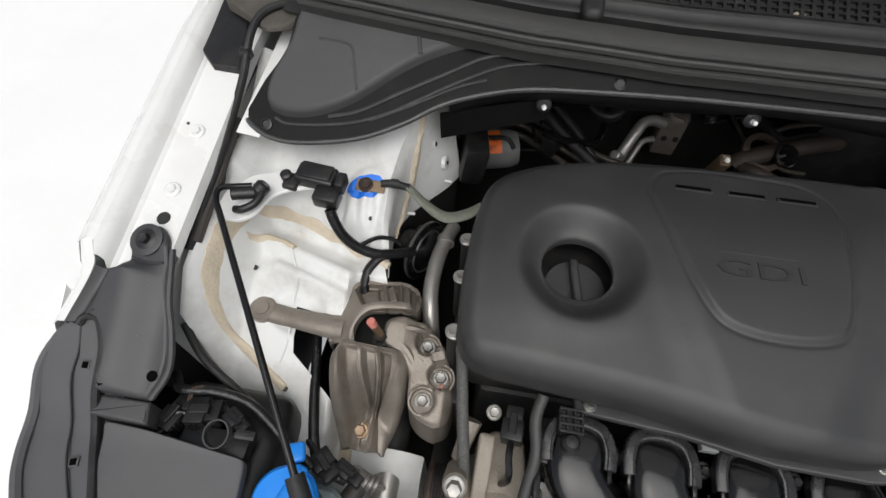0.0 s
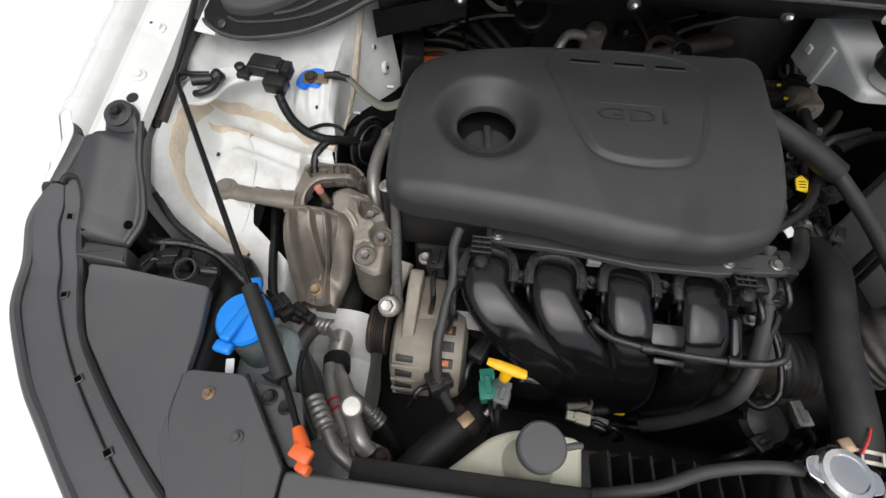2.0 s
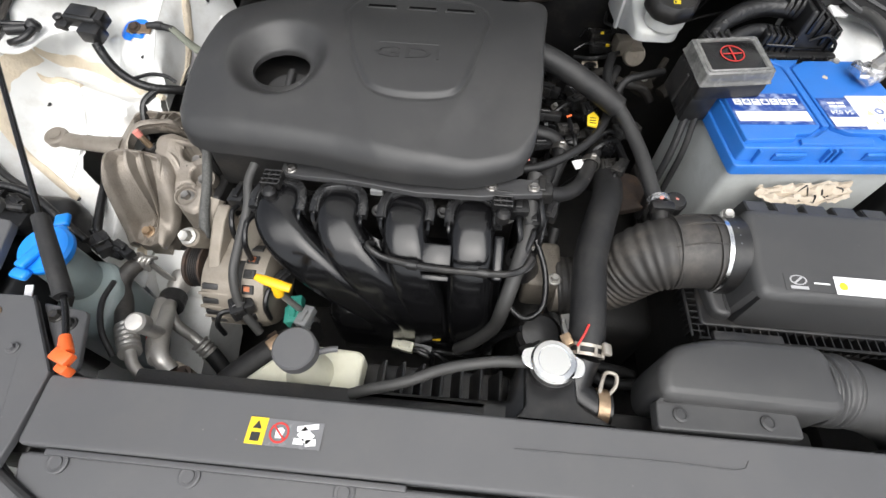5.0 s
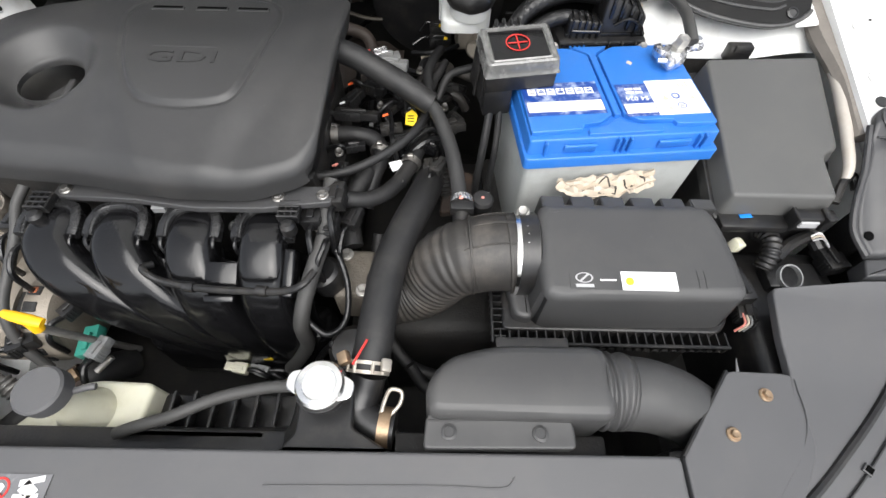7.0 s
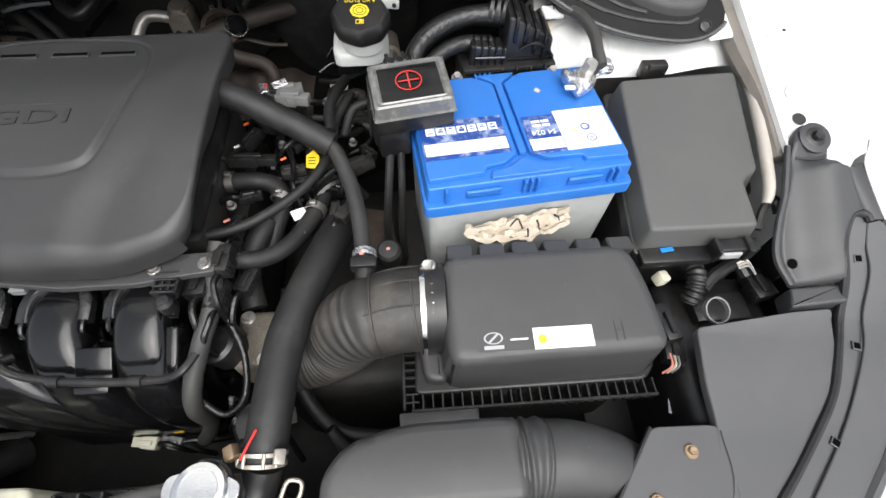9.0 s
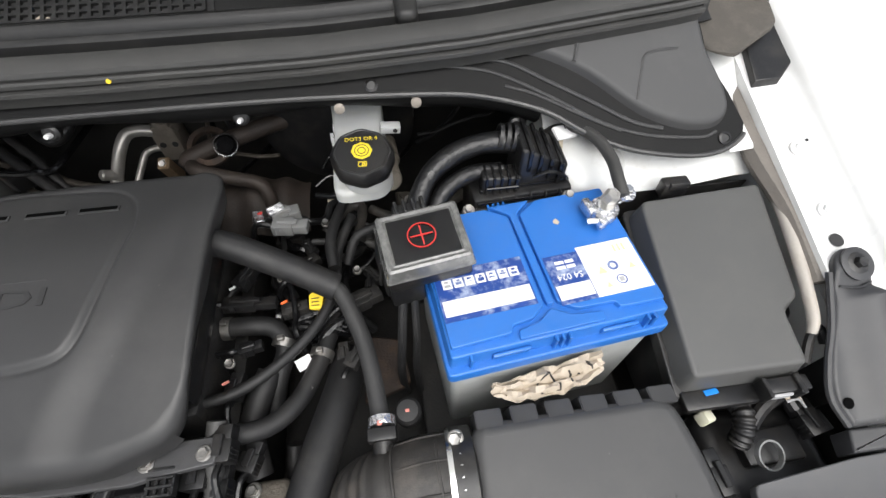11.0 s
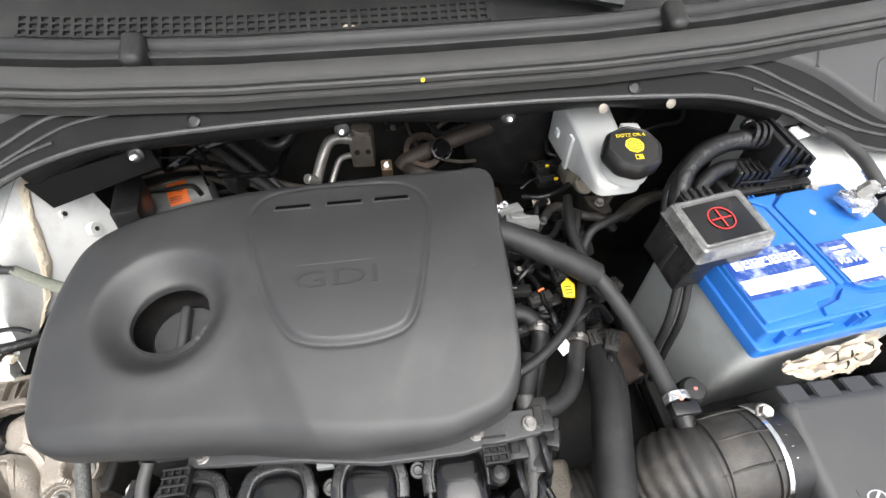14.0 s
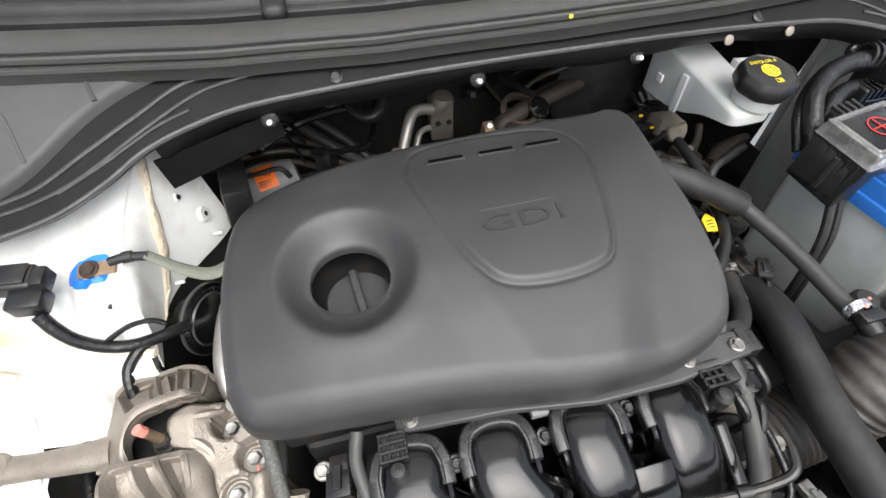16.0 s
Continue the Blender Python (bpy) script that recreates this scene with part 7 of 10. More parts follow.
part("shoulder", tube([(0.214, -0.311, 0.862), (0.214, -0.284, 0.868), (0.232, -0.264, 0.868), (0.27, -0.251, 0.864)], 0.006, 8), DUCT, sn)
part("sleeve", tube([(0.366, -0.279, 0.838), (0.374, -0.279, 0.838), (0.384, -0.279, 0.838), (0.394, -0.280, 0.837)], 0.0382, 30, 28, ripple=(0.0093, 0.0014)), DUCT, sn)
part("outlet", tube([(0.388, -0.280, 0.837), (0.42, -0.281, 0.832), (0.455, -0.288, 0.820), (0.49, -0.302, 0.80), (0.515, -0.318, 0.775)], [0.037, 0.037, 0.036, 0.034, 0.032], 30, 8), DUCT, sn)
part("flange", prism(rounded([(0.191, -0.340), (0.334, -0.338), (0.334, -0.316), (0.322, -0.308), (0.193, -0.311)], 0.005, 3), 0.838, lambda x, y: 0.8535 + 0.3 * max(0, y + 0.318), 0.002), DUCT, sn)
for k in range(3):
    part("flange_rib", tube([(0.195, -0.3155 + 0.0035 * k, 0.8555 + 0.002 * k), (0.318, -0.3125 + 0.0035 * k, 0.8555 + 0.002 * k)], 0.0009, 6, 3), DUCT, sn)
for x in (0.215, 0.301):
    part("push_pin", lathe([(0.0075, -0.001), (0.0075, 0.0012), (0.005, 0.002), (0.0045, 0.0012), (0.001, 0.0012)], (x, -0.3255, 0.8545), (0, 0, 1), 20), DUCT, sn)
part("tab", box((0.262, -0.249, 0.858), (0.336, -0.234, 0.866), 0.0015), BLACK, sn)

# ---- radiator ----
rad = thing("radiator", (0.0, -0.31, 0.42), "dark radiator and fan shroud behind the front panel", "radiator")
part("core", box((-0.38, -0.34, 0.40), (0.38, -0.315, 0.80), 0.004), DARK, rad)
part("top_tank", prism(rounded([(-0.12, -0.341), (0.165, -0.341), (0.165, -0.315), (0.12, -0.268), (0.06, -0.268), (0.05, -0.315), (-0.12, -0.315)], 0.006, 2), 0.76, lambda x, y: 0.800 + 0.024 * smooth(0.04, 0.07, x) * smooth(0.14, 0.11, x), 0.004), BLACK, rad)
part("shroud_lip", box((-0.125, -0.3445, 0.778), (0.052, -0.320, 0.800), 0.003), BLACK, rad)
shr = part("fan_shroud", box((-0.13, -0.318, 0.69), (0.06, -0.262, 0.735), 0.006), BLACK, rad)
for k in range(7):
    x = -0.105 + 0.024 * k
    part("rib", box((x - 0.002, -0.315, 0.730), (x + 0.002, -0.268, 0.770), 0.001, 1, rot(0, 18, 0)), BLACK, shr)
part("shroud_bar", tube([(-0.12, -0.318, 0.775), (-0.03, -0.319, 0.778), (0.055, -0.316, 0.778)], 0.009, 10), BLACK, rad)
part("neck_plate", prism(rounded([(0.050, -0.341), (0.162, -0.341), (0.120, -0.318), (0.118, -0.268), (0.064, -0.268), (0.064, -0.325)], 0.004, 2), 0.80, 0.832, 0.003), BLACK, rad)
part("neck", lathe([(0.021, 0), (0.021, 0.025), (0.026, 0.027), (0.026, 0.030)], (0.089, -0.285, 0.826), (0, 0, 1), 28), BLACK, rad)
cb = lathe([(0.0225, -0.001), (0.0242, 0.001), (0.0242, 0.005), (0.022, 0.008), (0.017, 0.009), (0.016, 0.0078), (0.001, 0.0082)], (0.089, -0.285, 0.857), (0, 0, 1), 40)
rc = part("radiator_cap", cb, CHROME, rad, "bright steel radiator cap")
for s, rz in ((-1, 8), (1, 8)):
    m3 = Matrix.Translation((0.089, -0.285, 0.8575)) @ rot(0, 0, -8 if s > 0 else 172)
    eb = prism(rounded([(0.018, -0.014), (0.032, -0.0085), (0.034, 0.0), (0.032, 0.0085), (0.018, 0.014)], 0.004, 3), -0.001, 0.0025, 0.001)
    eb.transform(m3)
    part("ear", eb, CHROME, rc)

CLIPM = material("pale_zinc_clip", (0.42, 0.39, 0.34), 0.42, metal=0.6, var=0.2, scale=90, bump=0.1, bscale=600, dirt=(0.25, 0.17, 0.11), dirt_amt=0.4, dirt_scale=70)
rh = thing("upper_radiator_hose", (0.14, -0.15, 0.80), "thick black upper radiator hose", "hose")
part("hose", tube([(0.130, -0.262, 0.830), (0.134, -0.235, 0.838), (0.138, -0.19, 0.843), (0.144, -0.14, 0.845), (0.160, -0.085, 0.845), (0.178, -0.03, 0.838), (0.186, 0.02, 0.815), (0.178, 0.06, 0.775)], 0.0205, 22, 10), RUBBER, rh)
part("elbow", tube([(0.131, -0.262, 0.828), (0.126, -0.278, 0.816), (0.122, -0.296, 0.808), (0.142, -0.312, 0.806), (0.160, -0.315, 0.806)], 0.019, 18, 6), BLACK, rh)
CO, CA = Vector((0.1300, -0.258, 0.8320)), Vector((0.08, 1, 0.3)).normalized()
cl = part("spring_clamp", lathe([(0.0208, -0.0065), (0.0228, -0.0065), (0.0228, -0.0030), (0.0208, -0.0030)], CO, CA, 34), CLIPM, rh, "pale spring clamp with an open window")
part("band", lathe([(0.0208, 0.0030), (0.0228, 0.0030), (0.0228, 0.0065), (0.0208, 0.0065)], CO, CA, 34), CLIPM, cl)
for deg in (40, 70, 118, 150):
    dirv = Vector((math.cos(radians(deg)), 0, math.sin(radians(deg))))
    dirv = (dirv - CA * dirv.dot(CA)).normalized()
    part("cross_piece", tube([CO + dirv * 0.0222 - CA * 0.006, CO + dirv * 0.0222 + CA * 0.006], 0.0019, 8, 3), CLIPM, cl)
part("clamp_ear", box((0.101, -0.262, 0.846), (0.113, -0.248, 0.856), 0.002, 2, rot(0, -25, 20)), ZINC, cl, "rusty clamp ear")
part("clamp_ear", box((0.145, -0.268, 0.846), (0.156, -0.254, 0.852), 0.002, 2, rot(0, 30, 0)), CLIPM, cl)
part("paint_stroke", tube([(0.117, -0.262, 0.8535), (0.124, -0.250, 0.8585), (0.130, -0.238, 0.8600)], 0.0013, 6), REDP, rh, "red paint stroke")
sc = thing("hose_clip", (0.155, -0.307, 0.80), "rusty spring clip on the radiator outlet", "clamp")
part("band", lathe([(0.0195, -0.006), (0.0215, -0.006), (0.0215, 0.006), (0.0195, 0.006)], (0.150, -0.313, 0.806), (1, -0.1, 0), 26), ZINC, sc)
part("wire_loop", tube([(0.146, -0.303, 0.822), (0.150, -0.288, 0.826), (0.155, -0.279, 0.827), (0.166, -0.281, 0.825), (0.165, -0.292, 0.822), (0.156, -0.303, 0.820)], 0.0022, 8, 5), CLIPM, sc, "bare bent wire loop")
oh = thing("overflow_hose", (-0.03, -0.29, 0.80), "thin grey overflow hose to the coolant bottle", "hose")
part("hose", tube([(-0.128, -0.322, 0.800), (-0.105, -0.318, 0.812), (-0.066, -0.309, 0.822), (-0.022, -0.291, 0.826), (0.028, -0.281, 0.832), (0.066, -0.280, 0.838)], 0.0064, 12, 6), SEALRUB, oh)

# coolant bottle
cr = thing("coolant_reservoir", (-0.20, -0.29, 0.55), "yellowed translucent coolant bottle with a black cap", "reservoir")
part("bottle", prism(rounded([(-0.300, -0.326), (-0.130, -0.326), (-0.127, -0.264), (-0.135, -0.258), (-0.200, -0.256), (-0.232, -0.268)], [0.006, 0.008, 0.01, 0.01, 0.02, 0.03], 4), 0.55, lambda x, y: 0.765 - 0.25 * max(0, -0.235 - x), 0.006), CREAM, cr)
part("shoulder", lathe([(0.036, -0.03), (0.026, 0.012), (0.0175, 0.03), (0.0175, 0.072)], (-0.190, -0.294, 0.765), (0, 0, 1), 30), CREAM, cr)
cp = part("screw_cap", lathe([(0.0225, -0.014), (0.0242, -0.012), (0.0242, 0.004), (0.022, 0.0065), (0.001, 0.0072)], (-0.189, -0.292, 0.845), (0, -0.05, 1), 36), SHIELD, cr, "black screw cap")
part("nozzle", tube([(-0.166, -0.288, 0.832), (-0.152, -0.284, 0.833), (-0.146, -0.283, 0.832)], 0.0036, 12, 4), SHIELD, cr)
part("front_rail", box((-0.300, -0.3405, 0.70), (-0.128, -0.329, 0.775), 0.003), BLACK, cr)

# brake fluid bottle
br = thing("brake_fluid_reservoir", (0.235, 0.23, 0.90), "milky brake fluid bottle with a black yellow-printed cap", "reservoir")
part("bottle", prism(rounded([(0.198, 0.158), (0.252, 0.160), (0.266, 0.185), (0.258, 0.245), (0.260, 0.335), (0.194, 0.335), (0.200, 0.250), (0.1975, 0.200)], [0.016, 0.016, 0.012, 0.02, 0.01, 0.006, 0.01, 0.01], 4), lambda x, y: glide([(0.15, 0.954), (0.18, 0.948), (0.21, 0.938), (0.245, 0.920), (0.28, 0.912), (0.34, 0.910)], y), lambda x, y: glide([(0.15, 0.966), (0.19, 0.972), (0.25, 0.976), (0.34, 0.986)], y), 0.006, cuts=(0.17, 0.18, 0.19, 0.20, 0.21, 0.22, 0.23, 0.24, 0.25, 0.26, 0.28, 0.30, 0.32)), MILK, br)
part("side_rib", prism([(0.1945, 0.252), (0.1985, 0.252), (0.1975, 0.262), (0.1935, 0.262)], 0.915, 0.968, 0.001), MILK, br)
part("side_window", box((0.1925, 0.296, 0.935), (0.1965, 0.308, 0.946), 0.001, 1), WLABEL, br, "small white level window")
part("neck", lathe([(0.027, 0), (0.027, 0.03)], (0.236, 0.180, 0.972), (0, -0.1, 1), 28), MILK, br)
cap_ax = Vector((0.02, -0.16, 1)).normalized()
bc = bmesh.new()
a, u, w = frame_of(cap_ax)
o = Vector((0.2355, 0.1785, 1.004))
prof = [(0.031, -0.016), (0.0335, -0.012), (0.0335, 0.001), (0.030, 0.0065), (0.0285, 0.0068), (0.0275, 0.0060), (0.001, 0.0062)]
rings(bc, [[o + a * h + (u * math.cos(t) + w * math.sin(t)) * r * (1 + 0.022 * math.cos(8 * t)) for t in (2 * math.pi * j / 64 for j in range(64))] for r, h in prof])
bcap = part("screw_cap", bc, BLACK, br, "black eight-sided cap")
capm = Matrix.Translation(o + a * 0.0062) @ Vector((0, 0, 1)).rotation_difference(cap_ax).to_matrix().to_4x4()
sy = lathe([(0.0112, 0), (0.0112, 0.0005)], (0, 0.001, 0), (0, 0, 1), 8)
sy.transform(capm)
part("printed_sign", sy, YINK, bcap, "yellow brake sign")
for r0, r1 in ((0.0070, 0.0078), (0.0036, 0.0044)):
    cr2 = lathe([(r0, 0), (r1, 0), (r1, 0.0008), (r0, 0.0008)], (0, 0.001, 0), (0, 0, 1), 28)
    cr2.transform(capm)
    part("printed_ring", cr2, INK, bcap)
tx = lettering("DOT3 OR 4", 0.0068, capm @ Matrix.Translation((0, 0.0165, 0.0003)), 0.0002)
part("print", tx, YINK, bcap)
bk = bmesh.new()
for lo, hi in (((-0.0045, -0.0195), (-0.0036, -0.0130)), ((0.0036, -0.0195), (0.0045, -0.0130)), ((-0.0045, -0.0139), (0.0045, -0.0130)), ((-0.0045, -0.0195), (0.0045, -0.0186)), ((-0.0005, -0.0195), (0.0005, -0.0130)), ((0.001, -0.018), (0.003, -0.0145))):
    box((lo[0], lo[1], 0), (hi[0], hi[1], 0.0005), 0, 1, None, bk)
bk.transform(capm)
part("printed_sign", bk, YINK, bcap)
ear = part("side_ear", box((0.256, 0.244, 0.973), (0.2800, 0.256, 0.983), 0.0015, 2, rot(0, 6, 0)), MILK, br)
part("ear_hole", lathe([(0.0028, 0), (0.0028, 0.0008)], (0.2735, 0.2438, 0.978), (0, -1, 0.1), 14), INK, ear)
mc = thing("brake_master_cylinder", (0.19, 0.28, 0.87), "grey cast brake master cylinder", "brake cylinder")
part("barrel", lathe([(0.0175, -0.002), (0.0175, 0.03), (0.022, 0.034), (0.022, 0.10)], (0.258, 0.298, 0.842), (-0.1, 1, 0.05), 26), CASTB, mc)
part("end_plug", lathe([(0.0185, -0.006), (0.0185, 0.003), (0.0165, 0.0055), (0.004, 0.0055), (0.0035, 0.0045), (0.001, 0.0045)], (0.258, 0.297, 0.842), (0.05, -0.9, 0.5), 30), CASTB, mc, "round dusty metal end plug")
part("port_block", box((0.222, 0.300, 0.835), (0.248, 0.332, 0.866), 0.004, 2, rot(0, 0, 10)), CASTB, mc)
part("booster", lathe([(0.06, 0.0), (0.115, 0.02), (0.12, 0.06), (0.11, 0.08)], (0.19, 0.365, 0.88), (0, 1, 0), 40), BLACK, mc, "round black brake booster")
for x, y, z, turn in ((0.232, 0.330, 0.868, -15), (0.196, 0.322, 0.860, 10), (0.196, 0.300, 0.852, 5)):
    part("sensor_plug", plug((x, y, z), (0.036, 0.018, 0.016), turn, 0), BLACK, mc)
for x, y, z in ((0.196, 0.314, 0.8695), (0.205, 0.291, 0.8615)):
    part("yellow_lock", box((x - 0.003, y - 0.002, z - 0.002), (x + 0.003, y + 0.002, z + 0.002), 0.0008, 1), YTAG, mc, "yellow connector lock")
for pts, r, mm in (([(0.213, 0.400, 0.885), (0.209, 0.374, 0.880), (0.203, 0.340, 0.874), (0.222, 0.330, 0.872)], 0.0032, BLACK), ([(0.160, 0.318, 0.855), (0.172, 0.332, 0.864), (0.188, 0.330, 0.862)], 0.0024, GLOSS), ([(0.150, 0.288, 0.850), (0.170, 0.298, 0.858), (0.188, 0.298, 0.854)], 0.0026, GLOSS), ([(0.150, 0.275, 0.845), (0.178, 0.264, 0.852), (0.206, 0.270, 0.856), (0.226, 0.286, 0.852)], 0.0040, TAPE), ([(0.236, 0.345, 0.865), (0.226, 0.372, 0.888), (0.218, 0.395, 0.872)], 0.0030, STEEL), ([(0.228, 0.350, 0.860), (0.216, 0.378, 0.882), (0.206, 0.400, 0.865)], 0.0030, STEEL)):
    part("brake_line" if mm is STEEL else "cable", tube(pts, r, 10, 6), mm, mc)
GRIME = material("brown_grimed_metal", (0.040, 0.035, 0.029), 0.6, metal=0.2, var=0.35, scale=60, bump=0.35, bscale=300, dirt=(0.10, 0.085, 0.065), dirt_amt=0.45, dirt_scale=45)
solo("heater_pipe", tube([(0.160, 0.222, 0.822), (0.173, 0.236, 0.828), (0.194, 0.258, 0.830), (0.211, 0.260, 0.830), (0.213, 0.242, 0.829), (0.208, 0.220, 0.828), (0.211, 0.201, 0.826), (0.229, 0.193, 0.820), (0.240, 0.190, 0.80)], 0.0072, 12, 7), HOSEDUST, "dusty brown bent heater hose below the brake bottle", "hose")
solo("heater_pipe", tube([(0.225, 0.262, 0.818), (0.247, 0.246, 0.820), (0.273, 0.238, 0.818), (0.292, 0.230, 0.80)], 0.0068, 12, 6), HOSEDUST, "short dusty brown hose below the brake bottle", "hose")
sb2 = thing("shift_bracket", (0.30, 0.27, 0.80), "grimy brown bracket with two lugs behind the battery", "bracket")
part("plate", prism(rounded([(0.262, 0.300), (0.296, 0.296), (0.302, 0.262), (0.284, 0.258), (0.268, 0.274)], 0.005, 3), 0.785, lambda x, y: 0.808 + 0.1 * (y - 0.27), 0.003), GRIME, sb2)
part("lug", tube([(0.312, 0.252, 0.800), (0.335, 0.266, 0.808), (0.362, 0.276, 0.812), (0.395, 0.285, 0.812)], [0.012, 0.0135, 0.011, 0.008], 12, 6, squash=0.7), GRIME, sb2)
part("lug", tube([(0.296, 0.285, 0.800), (0.312, 0.300, 0.812), (0.326, 0.322, 0.822)], [0.008, 0.0065, 0.006], 10, 5), GRIME, sb2)
part("bolt", bolt((0.284, 0.280, 0.810), (0, -0.2, 1), 0.0055, 0.005, 1.4), STEEL, sb2)
solo("paper_tag", box((0.165, 0.261, 0.838), (0.192, 0.273, 0.8395), 0, 1, rot(25, 0, 6)), KRAFT, "pale yellow printed tag on a hose", "tag", "cable tags")

# engine control unit with its taped harness
ec = thing("engine_control_unit", (0.41, 0.16, 0.86), "black control unit plug with ribbed lever housing", "control unit")
part("housing", box((0.350, 0.140, 0.90), (0.468, 0.192, 0.958), 0.005, 2, rot(0, 0, 4)), BLACK, ec)
part("bracket", box((0.335, 0.132, 0.905), (0.470, 0.138, 0.950), 0.002, 1, rot(0, 0, 4)), BLACK, ec)
for lo, hi in (((0.352, 0.1375, 0.938), (0.466, 0.1415, 0.943)), ((0.356, 0.138, 0.951), (0.466, 0.143, 0.955)), ((0.360, 0.150, 0.957), (0.466, 0.156, 0.9625)), ((0.360, 0.172, 0.957), (0.466, 0.178, 0.9635))):
    part("rib", box(lo, hi, 0.0012, 2, rot(0, 0, 4)), GLOSS, ec)
for k in range(6):
    x = 0.366 + 0.0175 * k
    part("rib", box((x - 0.0013, 0.1385, 0.912), (x + 0.0013, 0.146, 0.957), 0.0008, 1, rot(0, 0, 4)), BLACK, ec)
# lever plugs on the unit
lever = part("lever_plug", prism(rounded([(0.404, 0.152), (0.462, 0.156), (0.462, 0.200), (0.404, 0.204)], 0.005, 3), 0.950, lambda x, y: 1.012 - 0.62 * max(0, x - 0.414), 0.003), BLACK, ec, "black stepped lever plug")
for k in range(4):
    x = 0.414 + 0.0125 * k
    z = 1.012 - 0.62 * max(0, x - 0.414)
    part("step", box((x - 0.0022, 0.150, z - 0.030), (x + 0.0022, 0.203, z + 0.0025), 0.001, 2), GLOSS, lever)
part("lever", tube([(0.420, 0.149, 0.975), (0.436, 0.146, 0.985), (0.455, 0.149, 0.974), (0.462, 0.152, 0.962)], 0.0022, 8), GLOSS, lever)
lever = part("lever_plug", prism(rounded([(0.362, 0.146), (0.408, 0.148), (0.408, 0.172), (0.362, 0.170)], 0.004, 3), 0.950, lambda x, y: 0.982 - 0.25 * max(0, x - 0.385), 0.003), BLACK, ec, "black ribbed lever plug")
for k in range(5):
    x = 0.367 + 0.0085 * k
    part("step", box((x - 0.0014, 0.144, 0.958), (x + 0.0014, 0.168, 0.9835 - 0.25 * max(0, x - 0.385)), 0.0008, 2), GLOSS, lever)
part("lever", box((0.366, 0.1425, 0.966), (0.404, 0.1455, 0.970), 0.001, 1), GLOSS, lever)
part("bolt", bolt((0.345, 0.130, 0.952), (0, -0.3, 1), 0.005, 0.006, 1.4), STEEL, ec)
part("bolt", bolt((0.462, 0.136, 0.952), (0, -0.3, 1), 0.005, 0.006, 1.4), STEEL, ec)
hb = thing("main_harness", (0.33, 0.17, 0.97), "thick black taped wiring harness with wrinkled sleeve", "wiring harness")
part("trunk", tube([(0.282, 0.105, 0.935), (0.287, 0.132, 0.958), (0.302, 0.160, 0.977), (0.330, 0.180, 0.988), (0.364, 0.189, 0.994), (0.396, 0.189, 0.994), (0.412, 0.187, 0.990)], [0.0100, 0.0112, 0.0110, 0.0124, 0.0116, 0.0126, 0.0120], 18, 8), TAPE, hb)
part("strand", tube([(0.276, 0.120, 0.930), (0.284, 0.148, 0.955), (0.304, 0.172, 0.971), (0.335, 0.190, 0.980), (0.372, 0.198, 0.988), (0.410, 0.196, 0.985)], [0.006, 0.0072, 0.0066, 0.0076, 0.007, 0.007], 12, 7), TAPE, hb)
part("branch", tube([(0.298, 0.115, 0.945), (0.318, 0.146, 0.966), (0.350, 0.164, 0.974), (0.388, 0.168, 0.972)], 0.0095, 16, 8), TAPE, hb)
for k, r in enumerate((0.0150, 0.0162, 0.0166)):
    part("sleeve_ring", lathe([(0.0120, -0.0022), (r, -0.0022), (r, 0.0022), (0.0120, 0.0022)], (0.388 + 0.0075 * k, 0.192 - 0.001 * k, 1.000 - 0.001 * k), (1, -0.15, -0.18), 24), BLACK, hb)
nc = thing("negative_cable", (0.495, 0.16, 0.96), "grey-black battery earth cable with a white tagged lug", "cable")
part("cable", tube([(0.474, 0.214, 0.985), (0.484, 0.204, 0.992), (0.498, 0.180, 0.995), (0.506, 0.150, 0.992), (0.505, 0.122, 0.988), (0.506, 0.104, 0.982)], 0.0068, 12, 6), SEALRUB, nc)
part("tag", box((0.455, 0.195, 0.985), (0.483, 0.212, 0.990), 0.001, 1, rot(20, 10, 20)), WLABEL, nc, "white cable tag")
part("boot", tube([(0.452, 0.214, 0.972), (0.462, 0.213, 0.980), (0.474, 0.210, 0.984)], 0.009, 12), BLACK, nc)

# hoses between engine and battery
HOSEG = material("grey_rubber_hose", (0.028, 0.028, 0.028), 0.58, var=0.15, scale=40, bump=0.1, bscale=900, dirt=(0.10, 0.095, 0.09), dirt_amt=0.2, dirt_scale=30)
hh = thing("heater_hose", (0.17, 0.05, 0.88), "long grey-black hose sleeved with foam", "hose")
part("foam_sleeve", tube([(0.050, 0.135, 0.945), (0.085, 0.124, 0.938), (0.115, 0.1125, 0.928), (0.15, 0.099, 0.914), (0.1875, 0.084, 0.896)], 0.0155, 18, 8), RUBBER, hh)
part("hose", tube([(0.176, 0.089, 0.901), (0.192, 0.077, 0.893), (0.206, 0.045, 0.885), (0.216, 0.012, 0.879), (0.223, -0.030, 0.873), (0.227, -0.0690, 0.869)], 0.0095, 16, 8), HOSEG, hh)
cl = part("clamp", ring_clamp((0.228, -0.066, 0.874), (0, 1, -0.1), 0.0118, 0.009, 0.002), FOIL, hh, "bright hose clamp")
part("paint_mark", box((0.224, -0.071, 0.8855), (0.229, -0.066, 0.8880), 0.001, 1), PINKP, cl, "red paint mark")
